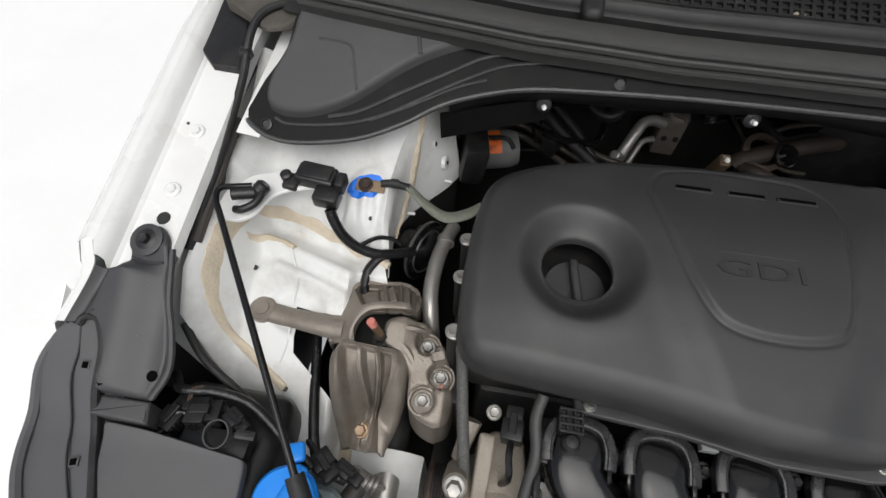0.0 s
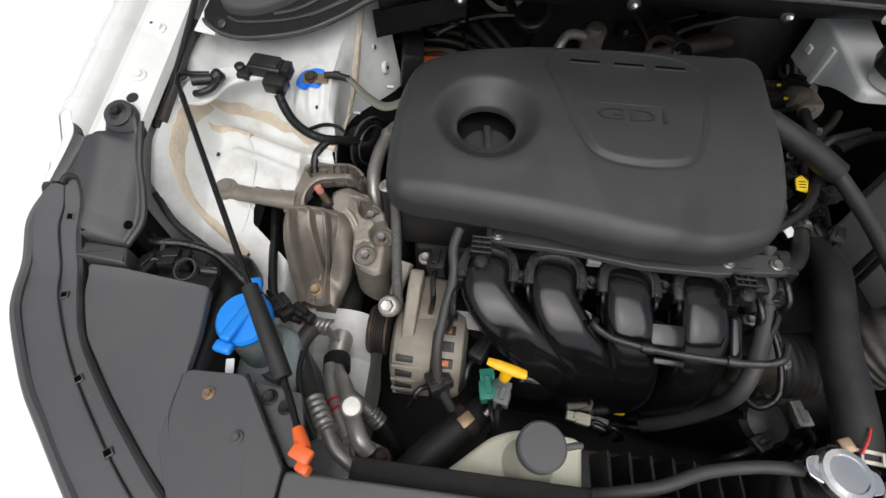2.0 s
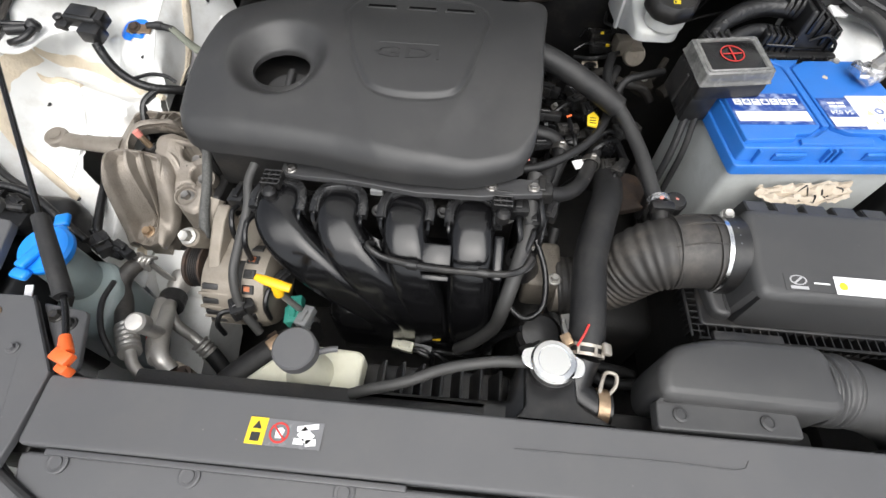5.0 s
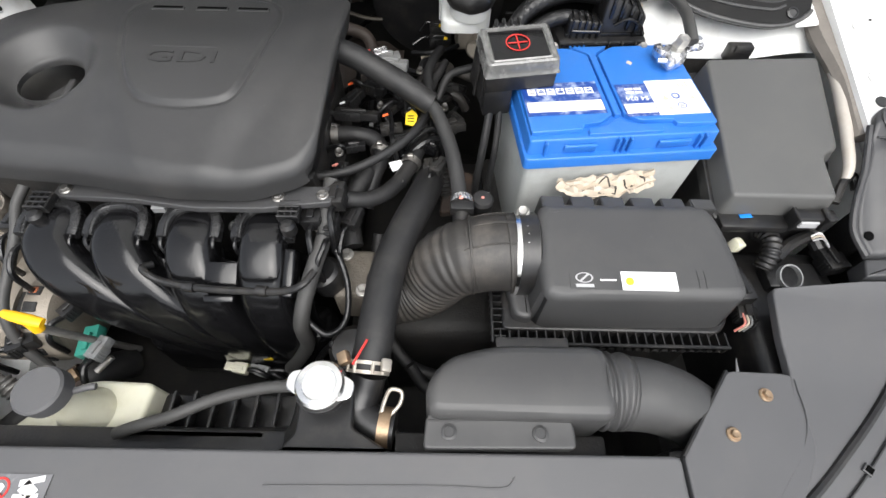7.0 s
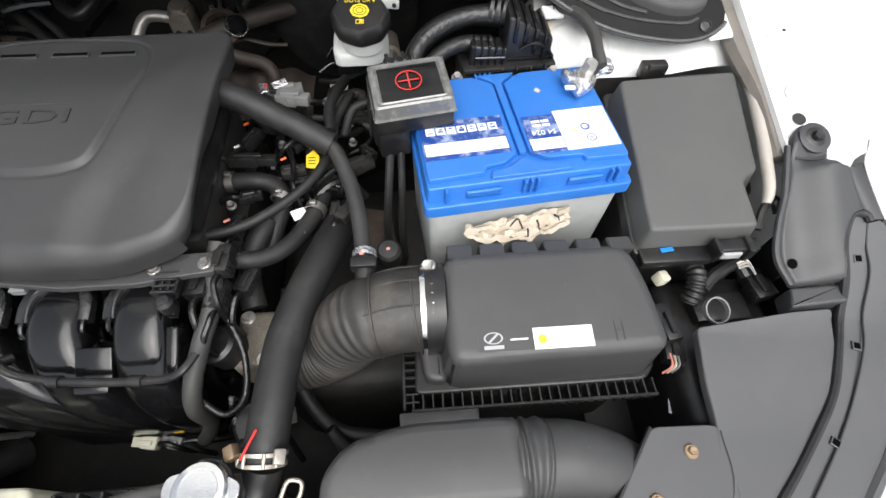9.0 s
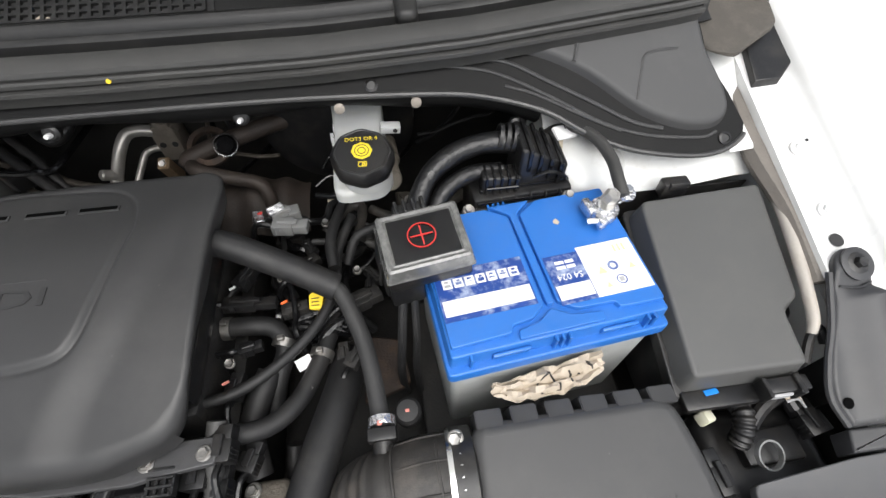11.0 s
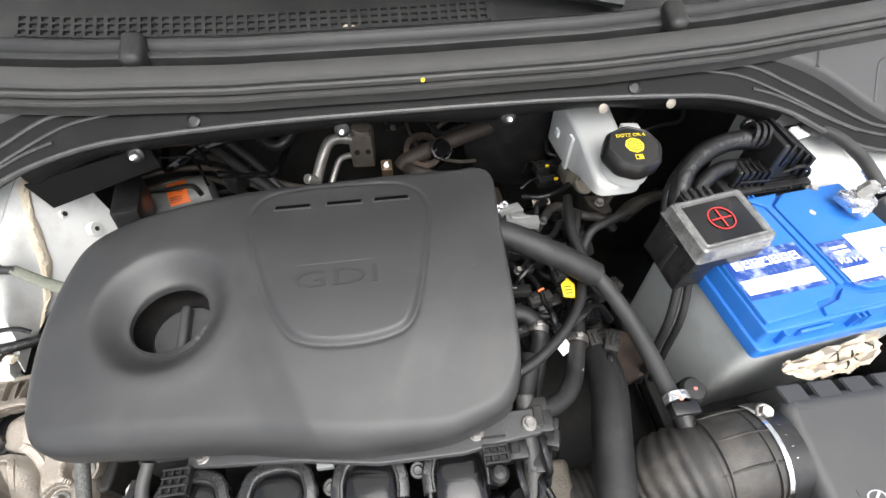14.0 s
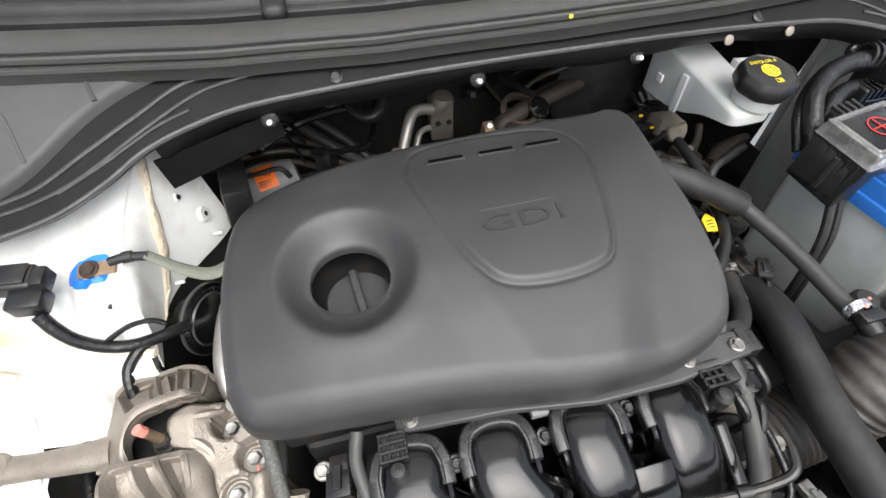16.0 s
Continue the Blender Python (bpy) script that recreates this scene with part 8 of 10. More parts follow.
for nm, pts, rad, mt3, lb in (
        ("vacuum_hose", [(0.040, -0.018, 0.862), (0.068, -0.013, 0.862), (0.102, 0.002, 0.864), (0.142, 0.033, 0.867), (0.168, 0.066, 0.870), (0.182, 0.105, 0.872), (0.186, 0.15, 0.875), (0.205, 0.20, 0.88)], 0.0062, RUBBER, "thin black vacuum hose"),
        ("coolant_hose", [(0.045, 0.074, 0.848), (0.075, 0.073, 0.850), (0.105, 0.068, 0.846), (0.118, 0.045, 0.838), (0.108, 0.015, 0.825), (0.098, -0.02, 0.80)], 0.0115, RUBBER, "curved black coolant hose"),
        ("coolant_hose", [(0.100, 0.02, 0.832), (0.088, -0.01, 0.826), (0.080, -0.045, 0.815), (0.088, -0.085, 0.80)], 0.0145, RUBBER, "short black coolant hose"),
        ("sleeved_hose", [(0.176, 0.085, 0.835), (0.168, 0.055, 0.836), (0.156, 0.018, 0.838), (0.136, -0.024, 0.845), (0.108, -0.048, 0.853), (0.070, -0.056, 0.866)], 0.0105, RUBBER, "black hose bending to the engine"),
        ("breather_hose", [(0.198, 0.225, 0.885), (0.186, 0.185, 0.892), (0.180, 0.15, 0.893), (0.184, 0.115, 0.89)], 0.0068, RUBBER, "thin black breather hose"),
        ("breather_hose", [(0.27, 0.185, 0.89), (0.235, 0.170, 0.89), (0.210, 0.16, 0.885), (0.195, 0.14, 0.86)], 0.006, RUBBER, "thin black breather hose"),
        ("drain_hose", [(0.118, -0.05, 0.78), (0.112, -0.12, 0.73), (0.16, -0.20, 0.68), (0.25, -0.22, 0.66)], 0.009, RUBBER, "black drain hose low in the bay"),
        ("throttle_hose", [(0.275, -0.235, 0.70), (0.23, -0.245, 0.69), (0.19, -0.235, 0.68), (0.165, -0.21, 0.70)], 0.0085, RUBBER, "black hose low in the bay")):
    solo(nm, tube(pts, rad, 12, 7), mt3, lb, "hose")
tg = thing("yellow_tag", (0.158, 0.083, 0.85), "yellow printed tag on a hose", "tag")
part("tag", prism([(0.151, 0.076), (0.165, 0.073), (0.168, 0.089), (0.160, 0.098), (0.151, 0.091)], lambda x, y: 0.868 + 0.3 * (y - 0.08), lambda x, y: 0.8705 + 0.3 * (y - 0.08), 0.0008), YTAG, tg)
for k in range(3):
    part("print_bar", box((0.154, 0.078 + 0.004 * k, 0.8706 + 0.0012 * k), (0.163, 0.0788 + 0.004 * k, 0.8716 + 0.0012 * k), 0, 1), INK, tg)
dc = thing("service_port", (0.254, -0.056, 0.86), "black rubber port cap with a red mark", "cap")
part("cap", lathe([(0.014, -0.02), (0.014, 0.0), (0.011, 0.004), (0.001, 0.005)], (0.254, -0.056, 0.868), (0, -0.1, 1), 22), RUBBER, dc)
part("mark", box((0.252, -0.0585, 0.8727), (0.256, -0.0550, 0.8738), 0.0006, 1), PINKP, dc, "red mark")
pt = solo("paper_tag", box((0.132, 0.014, 0.842), (0.150, 0.028, 0.8435), 0, 1, rot(15, 10, 30)), WLABEL, "torn white paper tag on a hose", "tag")

# throttle body and plugs beside it
tb = part("throttle_body", box((0.070, -0.158, 0.735), (0.120, -0.088, 0.800), 0.008, 3), GRIMC, man, "grimy grey cast throttle body")
part("flange", lathe([(0.034, 0), (0.034, 0.012), (0.028, 0.014)], (0.112, -0.14, 0.762), (1, 0, 0), 26), CAST, tb)
part("motor", lathe([(0.020, 0), (0.022, 0.004), (0.022, 0.03), (0.018, 0.034)], (0.068, -0.135, 0.790), (-0.3, 0, 1), 24), BLACK, tb)
part("sensor_dome", lathe([(0.030, 0), (0.030, 0.02), (0.024, 0.028), (0.008, 0.03)], (0.096, -0.205, 0.735), (0, -0.2, 1), 30), BLACK, tb)
for x, y, z in ((0.082, -0.098, 0.801), (0.108, -0.150, 0.801)):
    part("bolt", bolt((x, y, z), (0, 0, 1), 0.0055, 0.006), STEEL, tb)

random.seed(11)
PLUGS = [((0.082, 0.092, 0.868), (0.062, 0.015, 0.014), -4, BLACK), ((0.126, 0.195, 0.878), (0.045, 0.020, 0.016), -8, GREYC), ((0.116, 0.225, 0.866), (0.036, 0.024, 0.018), 15, GREYC), ((0.072, 0.135, 0.862), (0.036, 0.018, 0.016), 60, BLACK),
         ((0.100, 0.160, 0.860), (0.034, 0.018, 0.016), -20, BLACK), ((0.145, 0.150, 0.852), (0.03, 0.018, 0.016), 40, BLACK), ((0.085, 0.040, 0.858), (0.026, 0.014, 0.012), 10, BLACK), ((0.070, 0.000, 0.850), (0.03, 0.018, 0.014), 80, BLACK),
         ((0.155, 0.115, 0.862), (0.03, 0.016, 0.014), 100, BLACK), ((0.20, 0.02, 0.845), (0.03, 0.016, 0.012), 60, DARK), ((0.215, 0.09, 0.852), (0.04, 0.022, 0.016), 20, DARK), ((0.095, -0.075, 0.85), (0.03, 0.02, 0.014), 70, BLACK),
         ((0.072, -0.098, 0.862), (0.034, 0.022, 0.016), 85, BLACK), ((0.085, -0.235, 0.76), (0.03, 0.018, 0.014), 30, BLACK), ((0.13, -0.20, 0.77), (0.03, 0.016, 0.014), 100, STEEL)]
for i, (o, size, rz, mm) in enumerate(PLUGS):
    lbl = "grey moulded cable connector" if mm is GREYC else "black cable connector among the hoses" if mm is BLACK else "small metal cable fitting" if mm is STEEL else "grimy dark connector low in the bay"
    pg = thing("connector", o, lbl, "connector", "connectors beside the engine")
    part("shell", plug(o, size, rz, -8), mm, pg)
    v = Euler((0, 0, radians(rz))).to_matrix() @ Vector((-size[0] / 2, 0, 0))
    p0 = Vector(o) + v
    part("lead", tube([p0, p0 + v * 0.8 + Vector((0, 0, 0.004)), p0 + v * 1.7 + Vector((0.01 * random.uniform(-1, 1), 0.01 * random.uniform(-1, 1), -0.012)), p0 + v * 2.0 + Vector((0, 0, -0.06))], 0.0036, 8), TAPE, pg)
for p, c in (((0.120, 0.084, 0.874), ORANGE), ((0.060, 0.000, 0.862), PINKP), ((0.052, -0.020, 0.862), WLABEL), ((0.055, 0.115, 0.868), WLABEL), ((0.050, -0.040, 0.858), ORANGE), ((0.083, 0.215, 0.884), REDP), ((0.062, 0.155, 0.87), ORANGE)):
    solo("wire_end", tube([p, (p[0] + 0.007, p[1] + 0.002, p[2] + 0.002)], 0.0016, 8, 3), c, "short bright wire end at a connector", "wire")
for o, ax in (((0.052, 0.073, 0.849), (1, 0, 0)), ((0.160, 0.030, 0.838), (0.3, 1, 0)), ((0.116, 0.05, 0.84), (0.3, 1, 0.2))):
    sp = thing("spring_clamp", o, "bright spring clamp round a hose", "clamp", "hose clamps")
    part("band", lathe([(0.0122, -0.005), (0.0138, -0.005), (0.0138, 0.005), (0.0122, 0.005)], o, ax, 22), CLAMP, sp)
    part("ear", box(Vector(o) + Vector((-0.004, -0.003, 0.012)), Vector(o) + Vector((0.004, 0.003, 0.0185)), 0.001, 1), CLAMP, sp)
solo("spring_fitting", tube([(0.196, 0.060, 0.82), (0.206, 0.035, 0.80), (0.21, 0.01, 0.78)], 0.009, 12, 28, ripple=(0.006, 0.0015)), DARK, "ribbed dark fitting with a pale cap", "fitting")
solo("gear_selector_plate", prism(rounded([(0.20, -0.02), (0.26, 0.0), (0.25, 0.06), (0.21, 0.07)], 0.01, 3), 0.78, 0.79, 0.003), RUST, "rusty gear selector plate below the hoses", "bracket")
# right wiring near the lamp
rl = thing("lamp_plug", (0.60, -0.13, 0.83), "black headlamp plug with an open ring", "connector")
part("ring", lathe([(0.0132, -0.003), (0.0150, -0.003), (0.0150, 0.003), (0.0132, 0.003)], (0.592, -0.158, 0.874), (0.1, -0.4, 1), 30), GREYC, rl)
part("base", box((0.575, -0.165, 0.845), (0.64, -0.13, 0.862), 0.004), BLACK, rl)
part("arm", tube([(0.590, -0.128, 0.868), (0.61, -0.112, 0.874), (0.636, -0.103, 0.878), (0.644, -0.118, 0.874)], 0.008, 10), BLACK, rl)
part("shell", plug((0.655, -0.128, 0.868), (0.036, 0.026, 0.02), 100, 0), BLACK, rl)
for i, c in enumerate((WLABEL, KRAFT, SILVER)):
    part("wire", tube([(0.632, -0.106 - 0.003 * i, 0.884), (0.642, -0.104 - 0.004 * i, 0.888), (0.650, -0.112 - 0.004 * i, 0.882)], 0.0014, 6), c, rl)
rl.location += Vector((0.024, 0.015, -0.030))
fs = thing("air_flow_sensor", (0.548, -0.14, 0.83), "black sensor plug with coloured wires", "connector")
part("shell", plug((0.550, -0.150, 0.868), (0.044, 0.018, 0.02), 95, 0), BLACK, fs)
part("shell", plug((0.556, -0.175, 0.852), (0.03, 0.022, 0.018), 80, 0), BLACK, fs)
for i, c in enumerate((PINKP, KRAFT, GREYC, BLACK)):
    part("wire", tube([(0.548 + 0.004 * i, -0.182, 0.860), (0.545 + 0.004 * i, -0.196, 0.862), (0.538 + 0.005 * i, -0.200, 0.85)], 0.0014, 6), c, fs)
fs.location += Vector((0.010, 0.0, -0.036))
solo("conduit", tube([(0.600, -0.075, 0.842), (0.602, -0.098, 0.856), (0.598, -0.116, 0.852), (0.592, -0.128, 0.838)], 0.0105, 14, 28, ripple=(0.006, 0.0010)), BLACK, "black corrugated wiring conduit", "conduit")
solo("white_clip", box((0.560, -0.106, 0.836), (0.574, -0.092, 0.852), 0.003, 2, rot(0, 20, 15)), CREAM, "cream plastic clip by the fuse box", "clip")
lt3 = thing("label_tag", (0.494, -0.246, 0.80), "white printed tag on a cable", "tag", "cable tags")
part("tag", box((0.533, -0.262, 0.815), (0.545, -0.238, 0.8165), 0, 1, rot(12, 0, -12)), WLABEL, lt3)
for k in range(3):
    part("print_bar", box((0.536 + 0.003 * k, -0.258, 0.8166), (0.5375 + 0.003 * k, -0.242, 0.8172), 0, 1, rot(12, 0, -12)), INK, lt3)
copy_thing(lt3, Matrix.Translation((0.218, -0.1645, 0.616)) @ rot(0, 0, 60))
lt3.location += Vector((0.031, 0.026, -0.041))

# ---- wiring and small fittings packed between the engine and the battery ----
random.seed(29)
for k in range(26):
    x, y = random.uniform(0.075, 0.235), random.uniform(0.02, 0.30)
    z = random.uniform(0.800, 0.850) - 0.10 * max(0, x - 0.2)
    a = random.uniform(0, 2 * math.pi)
    n = random.randint(4, 6)
    pts = [Vector((x, y, z))]
    for i in range(n):
        a += random.uniform(-0.8, 0.8)
        pts.append(pts[-1] + Vector((math.cos(a) * 0.022, math.sin(a) * 0.022, random.uniform(-0.010, 0.008))))
    pts[-1].z -= 0.03
    if all(0.058 < p.x < 0.248 and 0.0 < p.y < 0.34 for p in pts):
        mm = random.choice([TAPE, TAPE, GLOSS, BLACK, RUBBER])
        solo("wire_loom", tube(pts, random.uniform(0.0028, 0.0062), 8, 5), mm, "black taped wire loom between engine and battery", "wiring", "wire looms beside the engine")
for k in range(22):
    x, y, z = random.uniform(0.070, 0.225), random.uniform(0.03, 0.29), random.uniform(0.806, 0.846)
    o, size, rz = (x, y, z), (random.uniform(0.022, 0.040), random.uniform(0.013, 0.020), random.uniform(0.011, 0.016)), random.uniform(0, 180)
    mm = random.choice([BLACK, BLACK, GLOSS, DARK])
    pg = thing("connector", o, "black cable connector among the hoses", "connector", "connectors beside the engine")
    part("shell", plug(o, size, rz, random.uniform(-20, 20)), mm, pg)
    if k % 3 == 0:
        d = Euler((0, 0, radians(rz))).to_matrix() @ Vector((size[0] * 0.5, 0, 0))
        part("lock_tab", box(Vector(o) + d * 0.4 + Vector((-0.003, -0.003, size[2] * 0.4)), Vector(o) + d * 0.4 + Vector((0.003, 0.003, size[2] * 0.4 + 0.004)), 0.0008, 1), random.choice([GREYC, WLABEL, BLACK]), pg)
solo("bolt_head", bolt((0.044, -0.061, 0.812), (0.1, -0.3, 1), 0.0085, 0.007, 1.2), STEEL, "pale flange bolt below the engine cover", "bolt")
for x, y, z in ((0.066, 0.022, 0.864), (0.110, 0.135, 0.848), (0.180, 0.165, 0.850), (0.148, -0.01, 0.842), (0.205, 0.135, 0.848), (0.165, 0.215, 0.852)):
    solo("bolt_head", bolt((x, y, z), (0.1, -0.2, 1), 0.0046, 0.006, 1.3), CLAMP, "dull steel bolt head beside the engine", "bolt")

# ---- left side of the bay ----
wb = thing("washer_bottle", (-0.51, -0.21, 0.60), "grey-green washer bottle with a blue hinged cap", "washer bottle")
part("bottle", prism(rounded([(-0.560, -0.262), (-0.478, -0.272), (-0.472, -0.215), (-0.492, -0.165), (-0.560, -0.165)], 0.020, 4), 0.58, lambda x, y: 0.768 + 0.25 * (y + 0.2), 0.012), WASHER, wb)
part("neck", lathe([(0.028, -0.05), (0.026, 0.02), (0.030, 0.022), (0.030, 0.026)], (-0.532, -0.196, 0.812), (0, 0, 1), 28), WASHER, wb)
cp = part("cap", lathe([(0.030, -0.004), (0.0325, 0.0), (0.0325, 0.006), (0.0295, 0.010), (0.001, 0.0125)], (-0.530, -0.194, 0.838), (0, -0.12, 1), 40), BCAP, wb, "bright blue cap")
part("cap_bar", box((-0.5370, -0.228, 0.845), (-0.5230, -0.160, 0.8535), 0.0035, 3, rot(-6, 0, -14)), BCAP, cp)
part("cap_tab", box((-0.551, -0.238, 0.838), (-0.529, -0.224, 0.848), 0.004, 3, rot(0, 0, -10)), BCAP, cp)
part("cap_tab", box((-0.5430, -0.1600, 0.838), (-0.5250, -0.1400, 0.847), 0.004, 3, rot(0, 0, 20)), BCAP, cp)

pr = thing("prop_rod", (-0.55, -0.12, 0.85), "black hood prop rod with a foam grip and orange clip", "prop rod")
A, B, C, D = Vector((-0.682, 0.073, 0.963)), Vector((-0.515, -0.176, 0.888)), Vector((-0.456, -0.262, 0.862)), Vector((-0.414, -0.327, 0.866))
part("rod", tube([(-0.652, 0.100, 0.953), (-0.668, 0.092, 0.957), (-0.680, 0.082, 0.962), A + (B - A) * 0.03, A + (B - A) * 0.1, A + (B - A) * 0.5, B, C, D], 0.0036, 12, 5), GLOSS, pr)
part("foam_grip", tube([B, B + (C - B) * 0.5, C], [0.0090, 0.0098, 0.0098], 16, 5), RUBBER, pr, "grey-black foam grip")
part("clip", tube([C + (D - C) * 0.72, C + (D - C) * 0.86, D], [0.0055, 0.0068, 0.0075], 12, 4), ORANGE, pr, "orange plastic clip")
part("clip_ear", box(D + Vector((-0.011, -0.011, -0.005)), D + Vector((0.010, 0.003, 0.007)), 0.0025, 2, rot(0, 6, -20)), ORANGE, pr)
part("clip_ear", box(D + Vector((-0.004, -0.020, -0.014)), D + Vector((0.010, -0.010, 0.002)), 0.003, 2, rot(0, 0, -20)), ORANGE, pr)
pv = thing("prop_pivot", (-0.655, 0.09, 0.935), "white bracket holding the black prop rod pivot", "bracket")
part("bracket", prism(rounded([(-0.690, 0.062), (-0.657, 0.060), (-0.643, 0.072), (-0.634, 0.100), (-0.618, 0.112), (-0.590, 0.120), (-0.572, 0.125), (-0.582, 0.140), (-0.625, 0.140), (-0.665, 0.128), (-0.690, 0.10)], 0.010, 3), lambda x, y: 0.934 + 0.1 * (y - 0.09), lambda x, y: 0.938 + 0.1 * (y - 0.09), 0.001), PAINT, pv)
part("pivot_sleeve", tube([(-0.670, 0.084, 0.952), (-0.645, 0.092, 0.951)], 0.0070, 16, 4), BLACK, pv)
part("pivot_sleeve", tube([(-0.664, 0.071, 0.942), (-0.654, 0.070, 0.945), (-0.642, 0.078, 0.948), (-0.638, 0.092, 0.951), (-0.643, 0.102, 0.953)], 0.0046, 12, 6), BLACK, pv)
part("pivot_cap", lathe([(0.009, 0), (0.009, 0.008), (0.006, 0.011)], (-0.643, 0.097, 0.950), (0.6, 0.6, 0.5), 18), BLACK, pv)

sb = thing("sensor_module", (-0.58, 0.12, 0.92), "black square sensor module plugged to a cable", "sensor")
sm = rot(8, 4, -3)
part("body", box((-0.608, 0.117, 0.940), (-0.560, 0.143, 0.959), 0.004, 3, sm), BLACK, sb)
part("lid", box((-0.603, 0.119, 0.957), (-0.564, 0.141, 0.9615), 0.002, 2, sm), BLACK, sb)
part("socket", box((-0.582, 0.098, 0.930), (-0.552, 0.120, 0.950), 0.003, 2, sm), BLACK, sb)
part("side_clip", box((-0.557, 0.112, 0.944), (-0.546, 0.132, 0.962), 0.002, 2, sm), BLACK, sb)
part("ear", lathe([(0.007, 0), (0.007, 0.008), (0.004, 0.010)], (-0.622, 0.128, 0.944), (0, -0.2, 1), 16), BLACK, sb)
part("ear", box((-0.624, 0.112, 0.938), (-0.606, 0.134, 0.948), 0.003, 2, sm), BLACK, sb)
part("cable", tube([(-0.562, 0.098, 0.932), (-0.556, 0.091, 0.916), (-0.546, 0.086, 0.897), (-0.530, 0.085, 0.880), (-0.510, 0.088, 0.868), (-0.488, 0.100, 0.857), (-0.468, 0.116, 0.845)], 0.0066, 12, 6), TAPE, sb)
part("cable", tube([(-0.530, 0.085, 0.884), (-0.512, 0.104, 0.880), (-0.495, 0.112, 0.872), (-0.484, 0.112, 0.862)], 0.0028, 8, 6), TAPE, sb)
part("cable", tube([(-0.500, 0.094, 0.862), (-0.512, 0.078, 0.860), (-0.518, 0.064, 0.854), (-0.518, 0.048, 0.838), (-0.514, 0.030, 0.815)], 0.006, 10, 6), TAPE, sb)

gc = thing("earth_strap", (-0.50, 0.15, 0.92), "braided earth strap bolted over blue paint", "earth strap")
# painted ring on the sheet metal
pb = bmesh.new()
loops = []
for k in range(41):
    t = 2 * math.pi * k / 40
    cx, cy = -0.5335, 0.150
    ro, ri = (0.0195 + 0.003 * math.sin(2 * t + 0.6) + 0.003 * noise.noise((math.cos(t) * 3, math.sin(t) * 3, 0))), 0.010
    lp = []
    for r in (ri, ri + (ro - ri) * 0.5, ro):
        x, y = cx + r * math.cos(t) * 1.15, cy + r * math.sin(t) * 0.72
        lp.append((x, y, tower_z(x, y) + 0.0012))
    loops.append(lp)
rings(pb, loops, caps=False, closed=False)
part("blue_ring", pb, BPAINT, gc, "smeared blue marker paint")
part("lug", box((-0.545, 0.142, 0.9235), (-0.508, 0.158, 0.9265), 0.001, 1, rot(18, 0, 0)), ZINC, gc)
part("bolt", bolt((-0.533, 0.150, 0.926), (0, -0.45, 1), 0.0068, 0.004, 1.4), RUST, gc)
part("cable", tube([(-0.514, 0.153, 0.928), (-0.500, 0.156, 0.928), (-0.480, 0.158, 0.922)], 0.0050, 12, 6), RUBBER, gc)
part("crimp", tube([(-0.502, 0.156, 0.928), (-0.493, 0.157, 0.927)], 0.0062, 12, 3), RUBBER, gc)
part("braid", tube([(-0.482, 0.158, 0.925), (-0.455, 0.151, 0.900), (-0.430, 0.147, 0.888), (-0.405, 0.150, 0.895), (-0.386, 0.156, 0.908)], [0.0055, 0.0070, 0.0085, 0.0085, 0.007], 16, 7, squash=0.5), BRAID, gc)

hn = thing("car_horn", (-0.46, 0.12, 0.80), "round black disc horn with a plugged cable", "horn")
hax = Vector((0.90, -0.42, 0.12))
ho = Vector((-0.452, 0.137, 0.818))
part("disc", lathe([(0.024, -0.022), (0.0400, -0.015), (0.0430, -0.010), (0.0430, -0.004), (0.0395, -0.001), (0.034, -0.004), (0.020, -0.002), (0.012, 0.003), (0.001, 0.003)], ho, hax, 44), GLOSS, hn)
part("rim", lathe([(0.0425, -0.009), (0.0445, -0.009), (0.0445, -0.005), (0.0425, -0.005)], ho, hax, 44), EDGE, hn, "thin grey rim")
part("face_ring", lathe([(0.030, -0.0035), (0.0315, -0.001), (0.033, -0.0035)], ho, hax, 40), EDGE, hn)
part("rear_body", lathe([(0.016, -0.045), (0.021, -0.040), (0.021, -0.02)], ho, hax, 28), BLACK, hn)
part("plug", plug(ho + Vector((-0.046, 0.010, -0.002)), (0.036, 0.016, 0.016), -20, 0), BLACK, hn)
part("tail", tube([ho + Vector((-0.06, 0.016, 0.0)), ho + Vector((-0.075, 0.006, 0.004)), ho + Vector((-0.07, -0.02, 0.01))], 0.003, 8), TAPE, hn)
ap = thing("coolant_pipe", (-0.44, 0.08, 0.78), "bare aluminium pipe beside the engine", "pipe")
part("pipe", tube([(-0.424, 0.19, 0.815), (-0.430, 0.165, 0.822), (-0.437, 0.125, 0.822), (-0.437, 0.075, 0.822), (-0.432, 0.045, 0.812), (-0.425, 0.02, 0.78)], 0.0105, 16, 7), ALU, ap)
part("joint", lathe([(0.0125, -0.006), (0.0125, 0.006)], (-0.431, 0.158, 0.822), (-0.1, 1, 0), 18), ALU, ap)
bp = solo("bleed_port", tube([(-0.383, 0.118, 0.885), (-0.386, 0.116, 0.905)], 0.006, 12, 3), CAST, "small grey port by the cover edge", "fitting")

